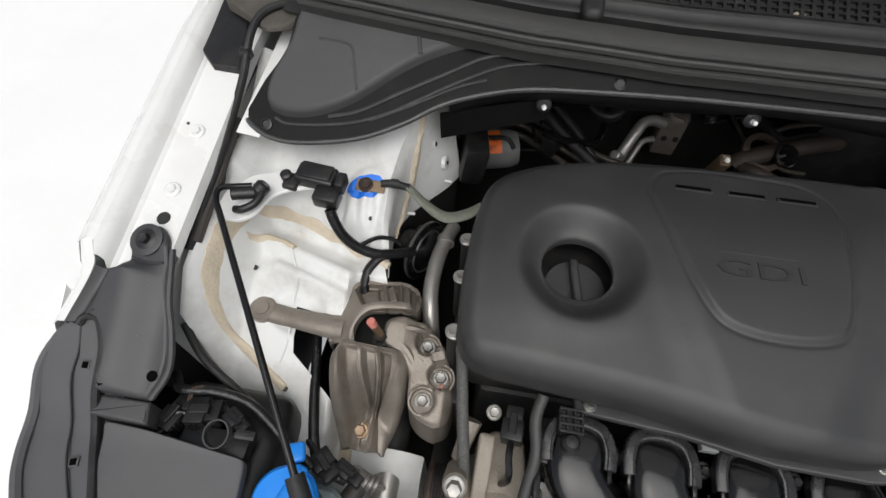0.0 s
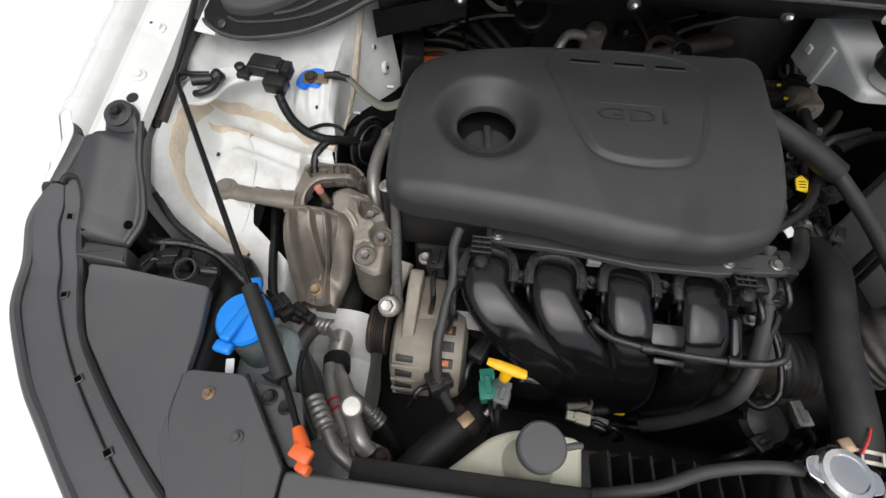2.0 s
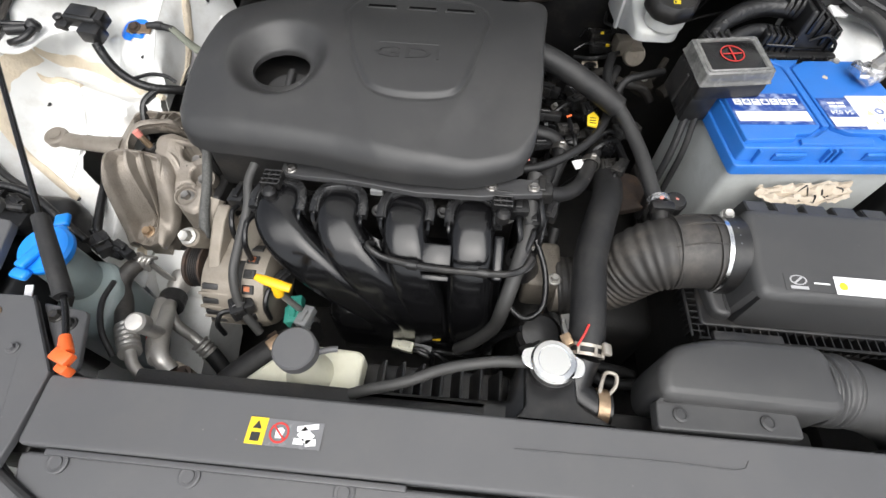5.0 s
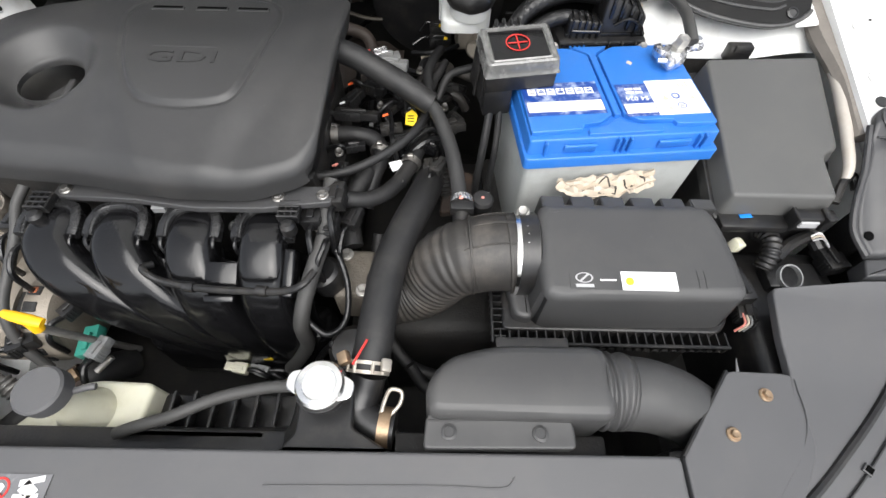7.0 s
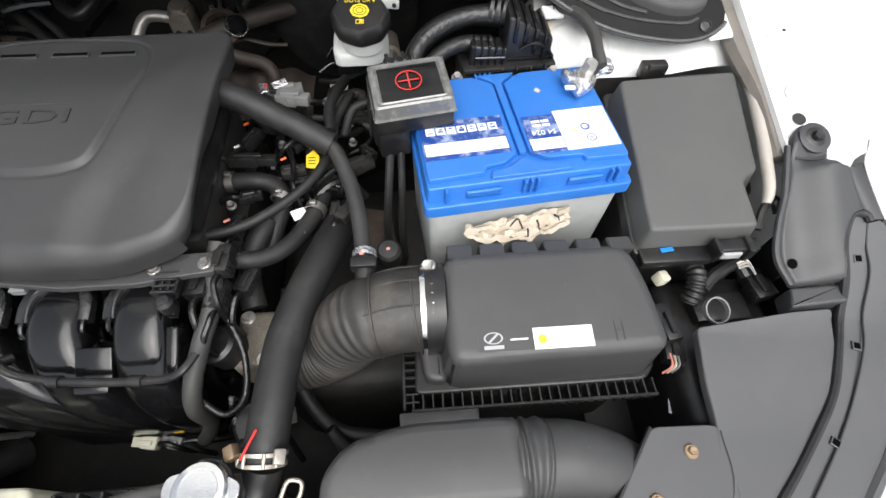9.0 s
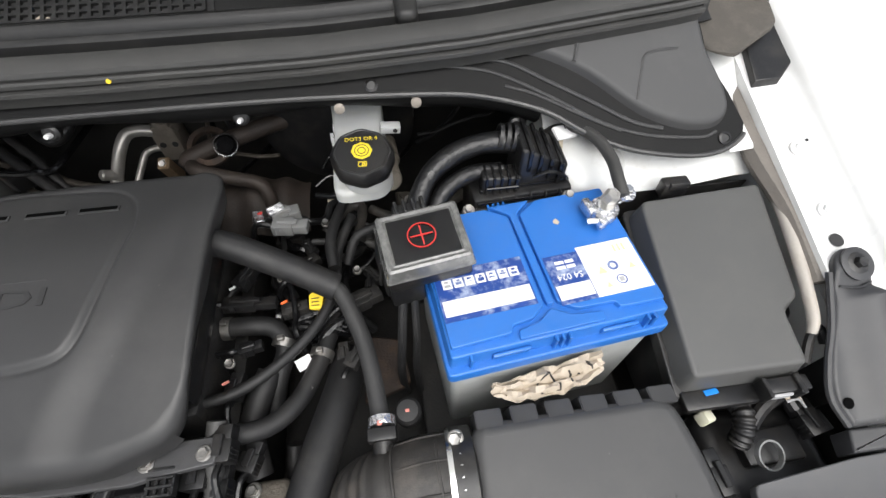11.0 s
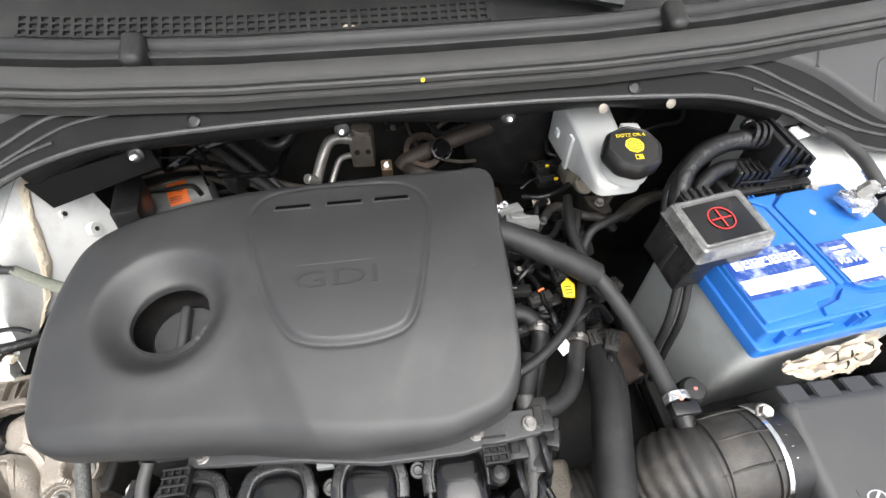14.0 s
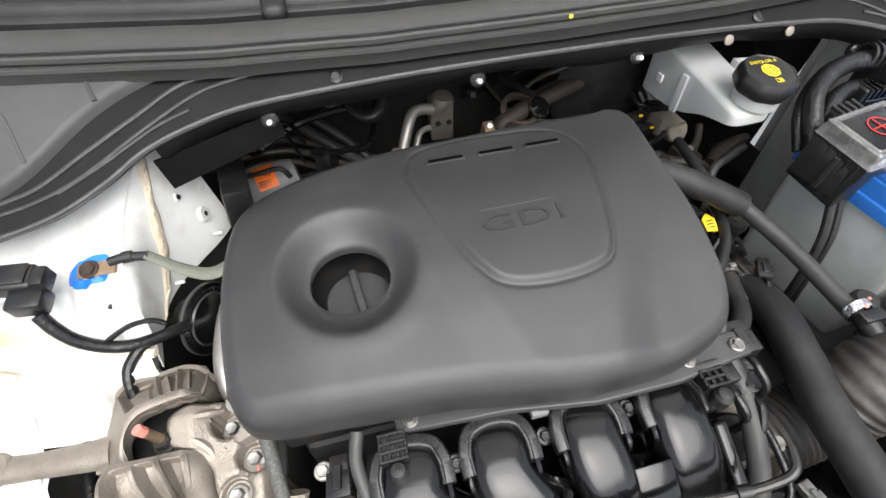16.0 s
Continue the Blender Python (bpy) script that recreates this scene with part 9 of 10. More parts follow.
# pipes of the air conditioning, low at the front
ac = thing("refrigerant_pipe", (-0.40, -0.24, 0.72), "silver refrigerant pipe with a white port cap", "pipe", "refrigerant pipes")
part("pipe", tube([(-0.457, -0.150, 0.681), (-0.455, -0.172, 0.684), (-0.446, -0.194, 0.698), (-0.424, -0.223, 0.725), (-0.402, -0.259, 0.750), (-0.386, -0.288, 0.760), (-0.372, -0.302, 0.750)], 0.0105, 16, 7), ALU, ac)
part("sleeve", lathe([(0.0150, -0.024), (0.0165, -0.022), (0.0165, 0.010), (0.0150, 0.014), (0.0150, 0.022), (0.0130, 0.024)], (-0.457, -0.144, 0.681), (0, -1, -0.03), 26), ALU, ac)
part("rubber_band", tube([(-0.4560, -0.170, 0.682), (-0.4500, -0.190, 0.690)], 0.0195, 16, 4), RUBBER, ac, "black rubber band")
part("side_pipe", tube([(-0.458, -0.188, 0.700), (-0.445, -0.223, 0.712), (-0.427, -0.252, 0.727), (-0.413, -0.274, 0.738), (-0.397, -0.290, 0.748)], 0.0095, 14, 6), ALU, ac)
for p_, d_ in (((-0.4325, -0.243, 0.722), (0.55, -0.75, 0.35)), ((-0.4245, -0.2555, 0.7285), (0.55, -0.75, 0.35))):
    part("red_stripe", lathe([(0.0097, -0.0022), (0.0102, -0.0022), (0.0102, 0.0022), (0.0097, 0.0022)], p_, d_, 18), REDP, ac, "red paint stripe")
part("port_pipe", tube([(-0.404, -0.256, 0.752), (-0.394, -0.266, 0.792), (-0.388, -0.271, 0.818)], 0.0085, 14, 4), ALU, ac)
part("port_cap", lathe([(0.0115, -0.014), (0.0120, -0.004), (0.0120, 0.004), (0.0095, 0.007), (0.001, 0.0075)], (-0.387, -0.272, 0.826), (0.1, -0.25, 0.95), 26), STEEL, ac, "silver port cap")
part("branch", tube([(-0.440, -0.200, 0.704), (-0.423, -0.221, 0.700), (-0.406, -0.229, 0.680), (-0.392, -0.237, 0.668)], 0.0080, 12, 6), ALU, ac)
part("branch_crimp", tube([(-0.396, -0.235, 0.671), (-0.380, -0.245, 0.657)], 0.0125, 14, 16, ripple=(0.007, 0.001)), STEEL, ac)
part("branch_hose", tube([(-0.382, -0.244, 0.659), (-0.373, -0.250, 0.650), (-0.356, -0.267, 0.630), (-0.340, -0.285, 0.600)], 0.0115, 14, 5), RUBBER, ac)
part("flange_block", prism(rounded([(-0.400, -0.292), (-0.380, -0.284), (-0.350, -0.294), (-0.345, -0.312), (-0.365, -0.320), (-0.395, -0.308)], 0.008, 3), 0.722, 0.745, 0.005), CASTB, ac)
for x, y in ((-0.357, -0.304), (-0.378, -0.300)):
    part("flange_bolt", bolt((x, y, 0.745), (0, 0, 1), 0.0075, 0.006, 1.5), RUST, ac)
ah2 = thing("refrigerant_hose", (-0.45, -0.23, 0.72), "black refrigerant hose with a crimped silver end", "hose", "refrigerant pipes")
part("hose", tube([(-0.478, -0.158, 0.757), (-0.483, -0.168, 0.758), (-0.488, -0.180, 0.755), (-0.489, -0.194, 0.749), (-0.479, -0.212, 0.744), (-0.462, -0.240, 0.750), (-0.448, -0.256, 0.755)], 0.0115, 16, 7), HOSEDUST, ah2)
for k in range(3):
    part("ferrule", tube([(-0.4765 + 0.0065 * k, -0.1600 - 0.001 * k, 0.748), (-0.4740 + 0.0065 * k, -0.1600, 0.762), (-0.4700 + 0.0065 * k, -0.1530, 0.766), (-0.4680 + 0.0065 * k, -0.1460, 0.758)], 0.0030, 10, 6), STEEL, ah2)
part("clamp_bolt", bolt((-0.486, -0.146, 0.752), (-0.1, -0.2, 1), 0.0070, 0.008, 1.4), STEEL, ah2)
part("crimp", tube([(-0.452, -0.252, 0.754), (-0.436, -0.272, 0.760), (-0.422, -0.289, 0.765)], 0.0130, 18, 28, ripple=(0.009, 0.0012)), STEEL, ah2)
part("end_pipe", tube([(-0.423, -0.288, 0.765), (-0.410, -0.305, 0.765), (-0.392, -0.317, 0.760), (-0.376, -0.322, 0.750), (-0.350, -0.324, 0.735)], 0.0070, 12, 6), ALU, ah2)
for dx in (0.0, 0.006):
    part("joint_arm", tube([(-0.470 + dx, -0.152, 0.752), (-0.466 + dx, -0.152, 0.735), (-0.465 + dx, -0.150, 0.712), (-0.463 + dx, -0.148, 0.696)], 0.0030, 8, 6), ALU, ah2)
part("joint", lathe([(0.0095, -0.012), (0.0105, 0.0), (0.0095, 0.012)], (-0.478, -0.150, 0.750), (1, -0.5, 0.2), 20), STEEL, ah2)
solo("vertical_pipe", tube([(-0.458, -0.02, 0.675), (-0.460, -0.05, 0.685), (-0.459, -0.080, 0.687), (-0.457, -0.121, 0.683)], 0.0205, 16, 6), RUBBER, "dark rubber pipe sleeve beside the mount", "pipe")
lh = thing("lower_radiator_hose", (-0.28, -0.26, 0.66), "thick lower radiator hose with a rusty clamp", "hose")
part("hose", tube([(-0.335, -0.318, 0.695), (-0.305, -0.285, 0.700), (-0.280, -0.258, 0.700), (-0.250, -0.228, 0.695), (-0.235, -0.20, 0.66)], 0.021, 18, 7), RUBBER, lh)
part("clamp", lathe([(0.0215, -0.007), (0.024, -0.007), (0.024, 0.007), (0.0215, 0.007)], (-0.262, -0.240, 0.699), (0.7, 0.7, 0), 26), RUST, lh, "rusty spring clamp")
part("clamp_ear", box((-0.272, -0.252, 0.720), (-0.252, -0.236, 0.730), 0.002, 2, rot(0, 0, 45)), ZINC, lh)
part("pipe_end", tube([(-0.238, -0.232, 0.716), (-0.222, -0.214, 0.722)], 0.004, 10, 3), ALU, lh)

# dipstick
ds = thing("dipstick", (-0.21, -0.21, 0.74), "yellow oil dipstick handle on a thin tube", "dipstick")
part("handle", tube([(-0.249, -0.219, 0.866), (-0.238, -0.222, 0.866), (-0.222, -0.225, 0.863), (-0.208, -0.227, 0.860)], [0.0040, 0.0056, 0.0062, 0.0052], 14, 6, squash=0.75), YELLOW, ds)
part("collar", lathe([(0.0060, -0.020), (0.0072, -0.004), (0.0052, 0.002)], (-0.226, -0.222, 0.858), (0.1, 0.15, 1), 18), YELLOW, ds)
part("guide_tube", tube([(-0.227, -0.224, 0.840), (-0.230, -0.205, 0.76), (-0.232, -0.18, 0.66)], 0.0045, 10, 5), STEEL, ds)

# wiring on this side
HARN = [(-0.054, -0.196, 0.620), (-0.036, -0.194, 0.616), (-0.012, -0.193, 0.610), (0.016, -0.193, 0.622), (0.030, -0.194, 0.642), (0.034, -0.196, 0.672), (0.050, -0.199, 0.712), (0.072, -0.206, 0.762)]
for nm, pts, rad, mm, lb in (
        ("engine_harness", [(-0.295, -0.062, 0.882), (-0.300, -0.085, 0.872), (-0.296, -0.115, 0.858), (-0.302, -0.150, 0.836), (-0.306, -0.190, 0.812), (-0.300, -0.218, 0.775), (-0.282, -0.235, 0.735)], 0.0060, SEALRUB, "black taped harness along the manifold"),
        ("engine_harness", [(0.070, -0.045, 0.885), (0.067, -0.075, 0.874), (0.067, -0.105, 0.862), (0.058, -0.145, 0.850), (0.048, -0.180, 0.830), (0.041, -0.199, 0.800), (0.036, -0.200, 0.745), (0.012, -0.202, 0.690), (-0.01, -0.200, 0.65)], 0.0095, SEALRUB, "black taped harness along the manifold"),
        ("sensor_lead", [(0.074, -0.11, 0.845), (0.092, -0.15, 0.82), (0.092, -0.19, 0.80), (0.070, -0.205, 0.79), (0.044, -0.19, 0.80)], 0.0038, TAPE, "thin black sensor lead"),
        ("braided_hose", [(-0.388, -0.005, 0.872), (-0.381, -0.035, 0.855), (-0.374, -0.075, 0.838), (-0.367, -0.115, 0.826), (-0.362, -0.14, 0.812)], 0.0066, SPECK, "grey fabric-covered hose by the mount"),
        ("front_cable", [(-0.572, 0.00, 0.80), (-0.560, -0.045, 0.795), (-0.548, -0.090, 0.790), (-0.535, -0.130, 0.785), (-0.520, -0.150, 0.780), (-0.49, -0.158, 0.775)], 0.0062, TAPE, "black taped cable along the apron"),
        ("lamp_cable", [(-0.695, -0.095, 0.842), (-0.672, -0.112, 0.856), (-0.638, -0.108, 0.852), (-0.600, -0.112, 0.842), (-0.560, -0.135, 0.825), (-0.525, -0.155, 0.805)], 0.0055, TAPE, "black taped headlamp cable"),
        ("drain_line", [(-0.700, -0.045, 0.868), (-0.668, -0.075, 0.850), (-0.620, -0.100, 0.836), (-0.572, -0.125, 0.818)], 0.0045, RUBBER, "thin black line along the apron edge"),
        ("low_harness", HARN, 0.0050, TAPE, "black harness below the manifold"),
        ("washer_line", [(-0.470, -0.205, 0.79), (-0.462, -0.24, 0.80), (-0.445, -0.275, 0.80), (-0.43, -0.30, 0.78)], 0.0035, RUBBER, "thin black line to the washer bottle")):
    solo(nm, tube(pts, rad, 12, 7), mm, lb, "hose" if "hose" in nm or "line" in nm else "wiring harness")
LPL = [((-0.672, -0.135, 0.842), (0.036, 0.024, 0.018), 70, BLACK), ((-0.640, -0.130, 0.846), (0.034, 0.028, 0.022), 10, BLACK), ((-0.606, -0.132, 0.842), (0.03, 0.016, 0.014), -30, BLACK), ((-0.515, -0.150, 0.788), (0.034, 0.024, 0.02), -40, BLACK),
       ((-0.488, -0.152, 0.782), (0.034, 0.016, 0.016), -25, BLACK), ((-0.286, -0.098, 0.848), (0.044, 0.022, 0.02), 80, BLACK), ((-0.318, -0.085, 0.842), (0.036, 0.022, 0.022), 85, BLACK), ((-0.238, -0.203, 0.745), (0.040, 0.024, 0.019), 100, GREEN),
       ((-0.252, -0.170, 0.780), (0.034, 0.018, 0.016), 60, BLACK), ((-0.096, -0.196, 0.632), (0.034, 0.016, 0.015), 172, CREAM), ((-0.066, -0.196, 0.622), (0.030, 0.016, 0.015), 166, GREYC), ((-0.300, -0.215, 0.770), (0.03, 0.026, 0.02), 30, BLACK),
       ((0.052, -0.085, 0.868), (0.034, 0.024, 0.018), 88, BLACK), ((0.078, -0.068, 0.884), (0.034, 0.026, 0.018), 86, BLACK), ((-0.219, -0.214, 0.752), (0.03, 0.018, 0.016), 75, GREYC)]
for o, size, rz, mm in LPL:
    lbl = "green moulded cable connector" if mm is GREEN else "grey moulded cable connector" if mm is GREYC else "cream plastic cable connector" if mm is CREAM else "black cable connector on a taped lead"
    pg = thing("connector", o, lbl, "connector", "connectors on the manifold side")
    part("shell", plug(o, size, rz, -8), mm, pg)
    v = Euler((0, 0, radians(rz))).to_matrix() @ Vector((-size[0] / 2, 0, 0))
    p0 = Vector(o) + v
    part("lead", tube([p0, p0 + v * 0.8 + Vector((0, 0, 0.003)), p0 + v * 1.6 + Vector((0.004, -0.004, -0.01)), p0 + v * 1.8 + Vector((0, 0, -0.05))], 0.0036, 8), TAPE, pg)
lr = thing("lamp_plug", (-0.62, -0.15, 0.82), "black headlamp plug with an open ring", "connector")
part("ring", lathe([(0.0125, -0.003), (0.0140, -0.003), (0.0140, 0.003), (0.0125, 0.003)], (-0.612, -0.150, 0.862), (-0.1, -0.3, 1), 30), SEALRUB, lr)
part("base", box((-0.66, -0.168, 0.822), (-0.585, -0.140, 0.842), 0.004), BLACK, lr)
part("pin", tube([(-0.594, -0.147, 0.860), (-0.575, -0.146, 0.858)], 0.005, 10, 3), BLACK, lr)
for i, c in enumerate((RUST, RUST)):
    part("wire", tube([(-0.662 + 0.003 * i, -0.122, 0.852), (-0.660 + 0.003 * i, -0.112, 0.860), (-0.652 + 0.003 * i, -0.106, 0.858)], 0.0014, 6), c, lr)
solo("label_tag", box((-0.536, -0.262, 0.826), (-0.527, -0.238, 0.8275), 0, 1, rot(15, 0, 12)), WLABEL, "white printed tag on a cable", "tag", "cable tags")
lb2 = thing("latch_bracket", (-0.46, -0.29, 0.82), "dark grey bracket with two black plugs beside the bottle", "bracket")
part("plate", prism(rounded([(-0.497, -0.262), (-0.440, -0.268), (-0.416, -0.335), (-0.432, -0.341)], 0.006, 2), 0.832, 0.838, 0.0015), SHIELD, lb2)
part("plug", bolt((-0.472, -0.277, 0.838), (0, 0, 1), 0.006, 0.006, 1.4), BLACK, lb2)
part("plug", bolt((-0.452, -0.285, 0.838), (0, 0, 1), 0.006, 0.006, 1.4), BLACK, lb2)
part("spring_clip", prism([(-0.485, -0.258), (-0.472, -0.248), (-0.468, -0.262)], 0.83, 0.85, 0.001), BLACK, lb2)

# ---- rear of the bay ----
oc = thing("vacuum_pump", (-0.39, 0.375, 0.79), "grey canister with an orange warning label", "canister")
part("canister", lathe([(0.020, -0.052), (0.030, -0.046), (0.032, -0.03), (0.032, 0.03), (0.028, 0.044), (0.012, 0.048)], (-0.388, 0.378, 0.806), (1, 0.25, 0.05), 32), GREYC, oc)
ob = bmesh.new()
a, u, w = frame_of((1, 0.25, 0.05))
cc = Vector((-0.388, 0.378, 0.806))
lp = []
for k in range(9):
    t = radians(195 + 10 * k)
    dvec = u * math.cos(t) + w * math.sin(t)
    lp.append((t, dvec))
best = [Vector((0, math.cos(radians(b)), math.sin(radians(b)))) for b in range(60, 151, 10)]
rings(ob, [[cc + a * h + (d - a * d.dot(a)).normalized() * 0.0326 for h in (-0.016, 0.014)] for d in best], caps=False, closed=False)
ol = part("label", ob, OLABEL, oc, "orange label")
part("print", lettering("45", 0.012, Matrix.Translation(cc + Vector((0.004, -0.010, 0.0316))) @ rot(18, 0, 14), 0.0002), INK, ol)
for k in range(3):
    d = Vector((0, math.cos(radians(128 + 6 * k)), math.sin(radians(128 + 6 * k))))
    part("print_bar", box(cc + d * 0.0326 - Vector((0.010, 0.0006, 0.0006)), cc + d * 0.0326 + Vector((0.009, 0.0006, 0.0006)), 0, 1, rot(0, 0, 14)), INK, ol)
part("cable", tube([(-0.43, 0.372, 0.835), (-0.40, 0.365, 0.842), (-0.365, 0.372, 0.84), (-0.35, 0.36, 0.83)], 0.004, 8), BLACK, oc)
av = thing("expansion_valve", (-0.10, 0.43, 0.82), "grey cast expansion valve block with two pipes", "valve")
part("block", box((-0.114, 0.432, 0.796), (-0.074, 0.470, 0.864), 0.004, 2, rot(0, 0, -4)), CAST, av)
part("dome", lathe([(0.020, -0.012), (0.020, 0.002), (0.016, 0.008), (0.001, 0.010)], (-0.090, 0.450, 0.864), (0.1, -0.1, 1), 26), CAST, av)
part("block_bolt", bolt((-0.082, 0.438, 0.864), (0, -0.2, 1), 0.0055, 0.008, 1.3), CAST, av)
for x in (-0.103, -0.084):
    part("port", lathe([(0.0048, 0), (0.0048, 0.0012)], (x, 0.4312, 0.832), (0, -1, 0.1), 14), INK, av)
part("thick_pipe", tube([(-0.110, 0.440, 0.855), (-0.130, 0.436, 0.861), (-0.146, 0.428, 0.860), (-0.158, 0.412, 0.846), (-0.172, 0.392, 0.818), (-0.186, 0.370, 0.785), (-0.20, 0.34, 0.75)], 0.0092, 14, 7), ALU, av)
part("pipe_port", lathe([(0.0085, 0), (0.0085, 0.020), (0.006, 0.022)], (-0.174, 0.388, 0.816), (-0.6, -0.5, 0.6), 18), ALU, av)
part("thin_pipe", tube([(-0.110, 0.440, 0.820), (-0.124, 0.436, 0.822), (-0.136, 0.428, 0.820), (-0.146, 0.412, 0.806), (-0.158, 0.390, 0.785), (-0.17, 0.36, 0.75)], 0.0054, 12, 7), ALU, av)
RUSTB = material("dull_brown_iron", (0.028, 0.021, 0.017), 0.65, metal=0.1, var=0.3, scale=50, bump=0.35, bscale=300, dirt=(0.05, 0.034, 0.024), dirt_amt=0.5, dirt_scale=40)
LINES = material("brown_coated_line", (0.060, 0.052, 0.043), 0.42, metal=0.3, var=0.3, scale=60, bump=0.1, bscale=500, dirt=DUST, dirt_amt=0.4, dirt_scale=50)
ex = thing("exhaust_shield", (0.02, 0.33, 0.80), "rusty brown exhaust shield with a sensor", "heat shield")
part("shield", sheet(lambda u, v: (-0.05 + 0.18 * v, 0.255 + 0.09 * u, 0.790 + 0.045 * math.sin(u * 2.4) * math.sin(v * 2.8) + 0.004 * math.sin(v * 25)), 14, 24, 0.002), RUSTB, ex)
part("collar", lathe([(0.022, 0), (0.030, 0.002), (0.030, 0.008), (0.022, 0.010)], (0.005, 0.352, 0.885), (0.1, -0.5, 1), 28), RUST, ex)
part("sensor_cap", lathe([(0.0145, 0), (0.0145, 0.02), (0.011, 0.024), (0.001, 0.024)], (0.028, 0.348, 0.886), (0.3, -0.6, 0.8), 24), GLOSS, ex)
part("sensor_ring", lathe([(0.0150, 0.014), (0.0165, 0.014), (0.0165, 0.018), (0.0150, 0.018)], (0.028, 0.348, 0.886), (0.3, -0.6, 0.8), 24), CHROME, ex)
part("bracket", box((-0.060, 0.320, 0.845), (-0.044, 0.338, 0.895), 0.002, 1, rot(20, 0, 0)), ZINC, ex)
part("bolt", bolt((-0.052, 0.322, 0.890), (0, -0.7, 0.7), 0.005, 0.006, 1.3), STEEL, ex)
part("clip", box((0.092, 0.222, 0.868), (0.115, 0.234, 0.882), 0.002, 1, rot(20, 0, 30)), FOIL, ex)
part("clip", box((0.078, 0.200, 0.872), (0.090, 0.222, 0.886), 0.002, 1, rot(0, 20, 20)), FOIL, ex)
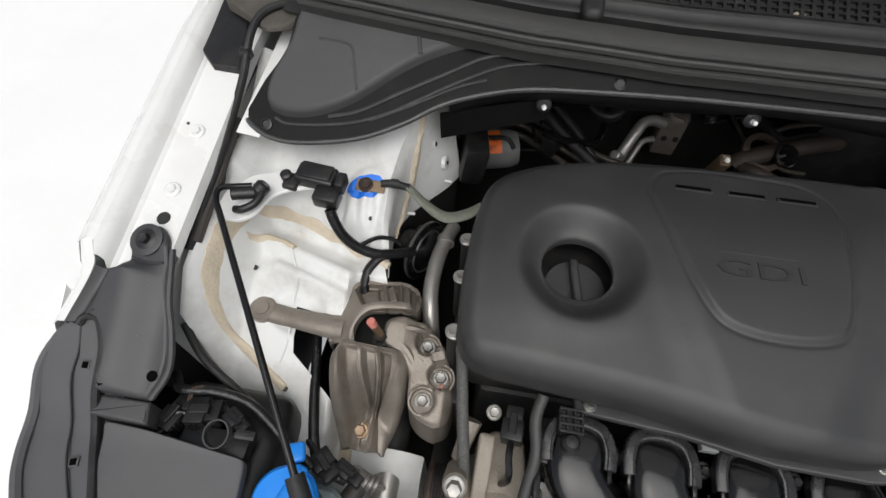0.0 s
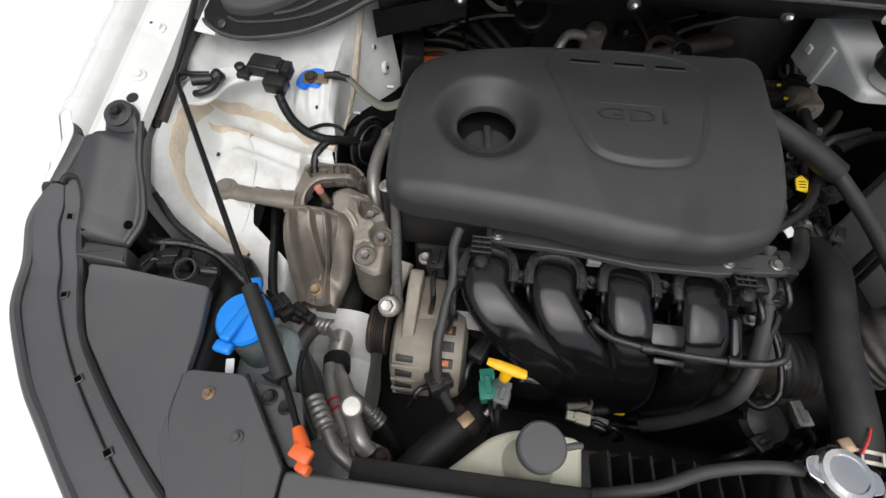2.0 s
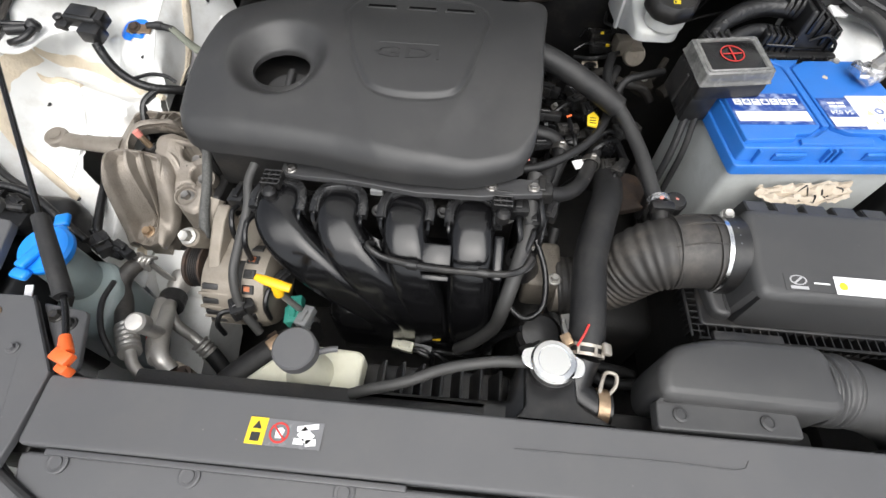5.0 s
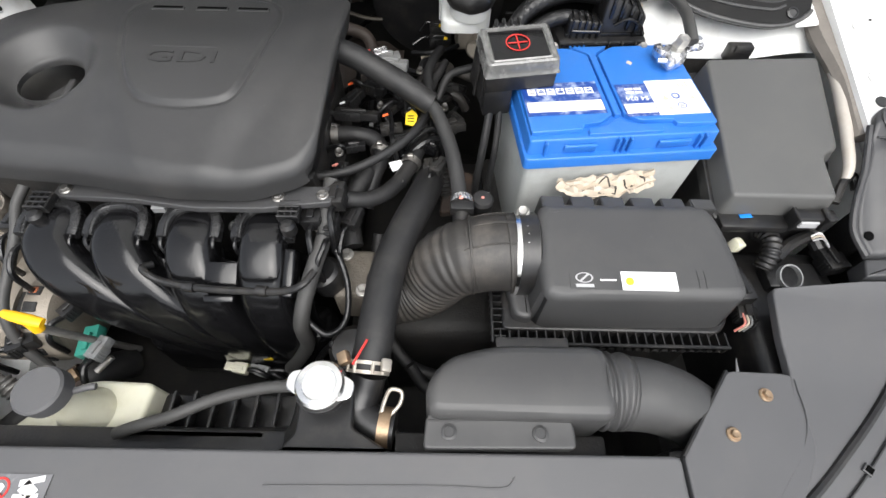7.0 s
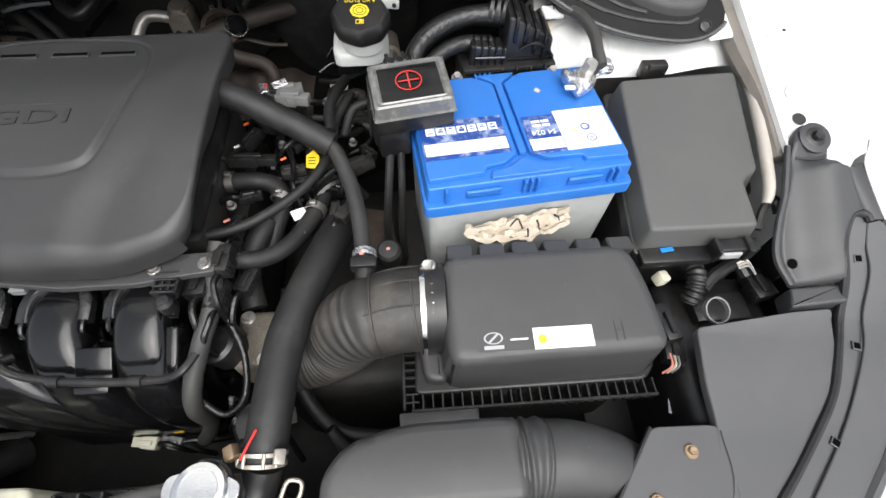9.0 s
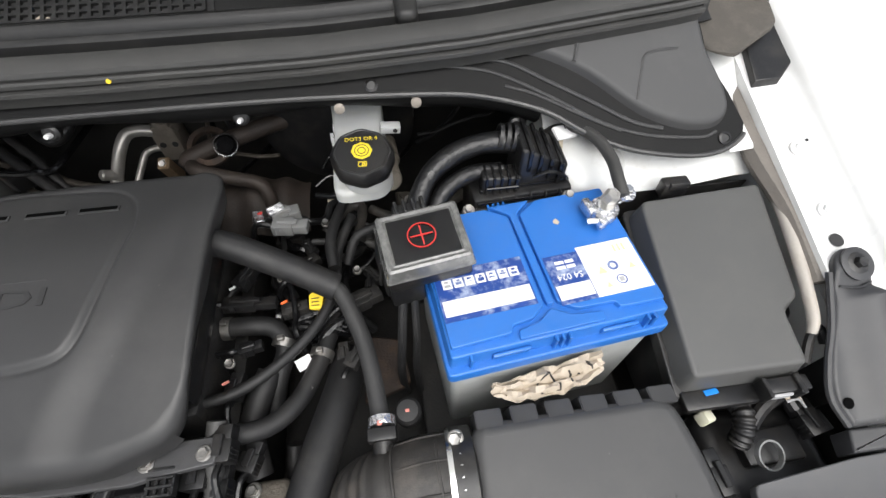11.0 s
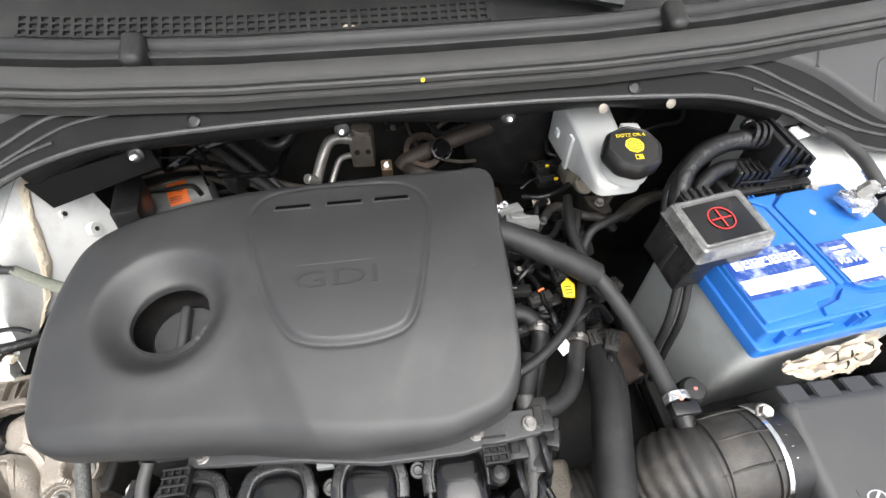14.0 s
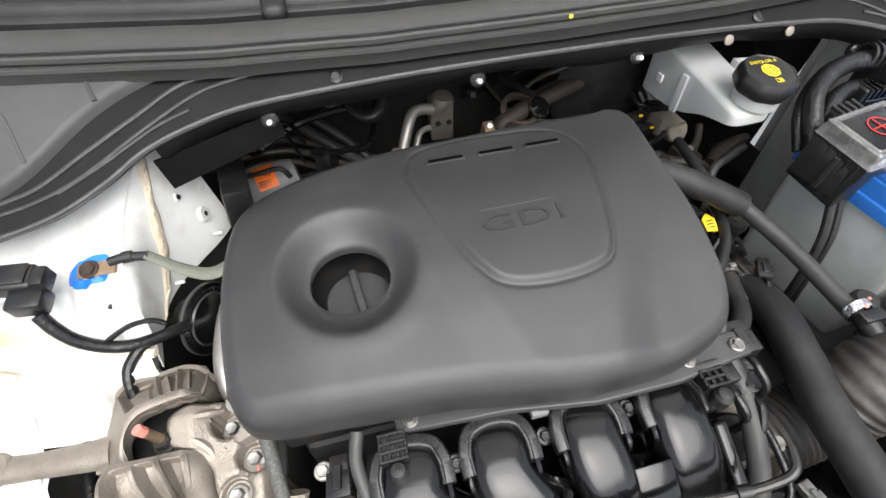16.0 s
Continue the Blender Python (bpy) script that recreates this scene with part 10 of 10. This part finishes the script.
for nm, pts, rad, mm, lb in (
        ("bypass_hose", [(-0.030, 0.335, 0.872), (-0.018, 0.340, 0.882), (0.039, 0.360, 0.892), (0.108, 0.380, 0.900), (0.140, 0.392, 0.895), (0.158, 0.40, 0.87)], 0.0130, RUSTB, "dull brown exhaust gas pipe behind the engine"),
        ("heat_pipe", [(-0.020, 0.325, 0.878), (-0.004, 0.306, 0.884), (0.037, 0.300, 0.871), (0.072, 0.293, 0.862), (0.083, 0.280, 0.840), (0.080, 0.268, 0.800), (0.078, 0.262, 0.76)], 0.0100, RUSTB, "dull brown bent pipe behind the engine"),
        ("rear_line", [(-0.47, 0.40, 0.86), (-0.417, 0.428, 0.852), (-0.344, 0.432, 0.846), (-0.277, 0.394, 0.842), (-0.211, 0.352, 0.842), (-0.143, 0.333, 0.842), (-0.086, 0.328, 0.842), (-0.02, 0.334, 0.842)], 0.0050, LINES, "brown-grey metal line along the bulkhead"),
        ("rear_line", [(-0.46, 0.38, 0.85), (-0.41, 0.412, 0.842), (-0.344, 0.416, 0.836), (-0.280, 0.378, 0.832), (-0.216, 0.336, 0.832), (-0.146, 0.317, 0.832), (-0.086, 0.312, 0.832), (-0.02, 0.318, 0.832)], 0.0050, LINES, "brown-grey metal line along the bulkhead"),
        ("rear_line", [(-0.45, 0.36, 0.84), (-0.40, 0.396, 0.832), (-0.342, 0.400, 0.826), (-0.284, 0.362, 0.822), (-0.220, 0.320, 0.822), (-0.150, 0.302, 0.822), (-0.086, 0.297, 0.822)], 0.0050, LINES, "brown-grey metal line along the bulkhead"),
        ("rear_line", [(-0.40, 0.45, 0.90), (-0.345, 0.425, 0.890), (-0.30, 0.392, 0.872), (-0.262, 0.362, 0.855), (-0.22, 0.33, 0.84), (-0.18, 0.31, 0.81)], 0.0085, RUBBER, "black hose crossing the bulkhead"),
        ("rear_line", [(-0.35, 0.455, 0.905), (-0.31, 0.425, 0.890), (-0.26, 0.385, 0.865), (-0.23, 0.355, 0.845), (-0.20, 0.33, 0.81)], 0.0065, RUBBER, "black hose crossing the bulkhead"),
        ("rear_wire", [(-0.40, 0.40, 0.90), (-0.37, 0.385, 0.91), (-0.335, 0.385, 0.905), (-0.315, 0.36, 0.885)], 0.0025, GLOSS, "thin black wire over the canister"),
        ("rear_wire", [(-0.41, 0.385, 0.89), (-0.375, 0.37, 0.90), (-0.34, 0.37, 0.895), (-0.32, 0.335, 0.87)], 0.0022, GLOSS, "thin black wire over the canister"),
        ("bulkhead_ring", [(-0.315, 0.44, 0.935), (-0.295, 0.425, 0.915), (-0.27, 0.42, 0.905), (-0.245, 0.428, 0.912), (-0.228, 0.44, 0.93)], 0.0045, KRAFT, "pale rubber ring at the bulkhead"),
        ("bulkhead_hose", [(-0.262, 0.43, 0.92), (-0.24, 0.40, 0.90), (-0.215, 0.385, 0.895), (-0.195, 0.40, 0.905), (-0.19, 0.43, 0.92)], 0.009, BLACK, "black hose at the bulkhead")):
    solo(nm, tube(pts, rad, 12, 7), mm, lb, "hose" if "wire" not in nm else "wire")
solo("line_clip", box((-0.300, 0.352, 0.830), (-0.274, 0.402, 0.860), 0.004, 2, rot(0, 0, -30)), BLACK, "black clip holding the bulkhead lines", "clip")
solo("relay_block", box((-0.43, 0.255, 0.84), (-0.395, 0.33, 0.905), 0.006, 2, rot(0, 8, 10)), BLACK, "black relay block beside the strut tower", "relay")

# lines, looms and fixings that crowd the bulkhead behind the engine
random.seed(41)
for k in range(34):
    x, y, z = random.uniform(-0.33, 0.34), random.uniform(0.36, 0.455), random.uniform(0.80, 0.95)
    a, el = random.choice([0.0, math.pi]) + random.uniform(-0.5, 0.5), random.uniform(-0.5, 0.3)
    pts = [Vector((x, y, z))]
    for i in range(random.randint(4, 6)):
        a += random.uniform(-0.35, 0.35)
        el += random.uniform(-0.4, 0.4)
        q = pts[-1] + Vector((math.cos(a) * 0.03, math.sin(a) * 0.012, math.sin(el) * 0.022))
        q.y = min(q.y, 0.462)
        pts.append(q)
    pts[-1].y = 0.47
    if all(p.z < 0.975 and not (-0.20 < p.x < -0.06 and p.z > 0.78) and not (0.15 < p.x < 0.28 and p.y < 0.40) for p in pts):
        solo("bulkhead_loom", tube(pts, random.uniform(0.0022, 0.0060), 8, 5), random.choice([GLOSS, TAPE, RUBBER, LINES, BLACK]), "dark wiring and pipe work on the bulkhead", "wiring", "lines on the bulkhead")
for k in range(12):
    x, z = random.uniform(-0.30, 0.32), random.uniform(0.82, 0.95)
    if not -0.20 < x < -0.06:
        c = thing("bulkhead_clip", (x, 0.455, z), "small black clip fixed to the bulkhead", "clip", "clips on the bulkhead")
        part("base", box((x - 0.010, 0.448, z - 0.007), (x + 0.010, 0.476, z + 0.007), 0.002, 1), random.choice([BLACK, DARK]), c)
        part("stud", bolt((x + 0.003, 0.448, z), (0, -1, 0.2), 0.0035, 0.005, 1.4), CLAMP, c)
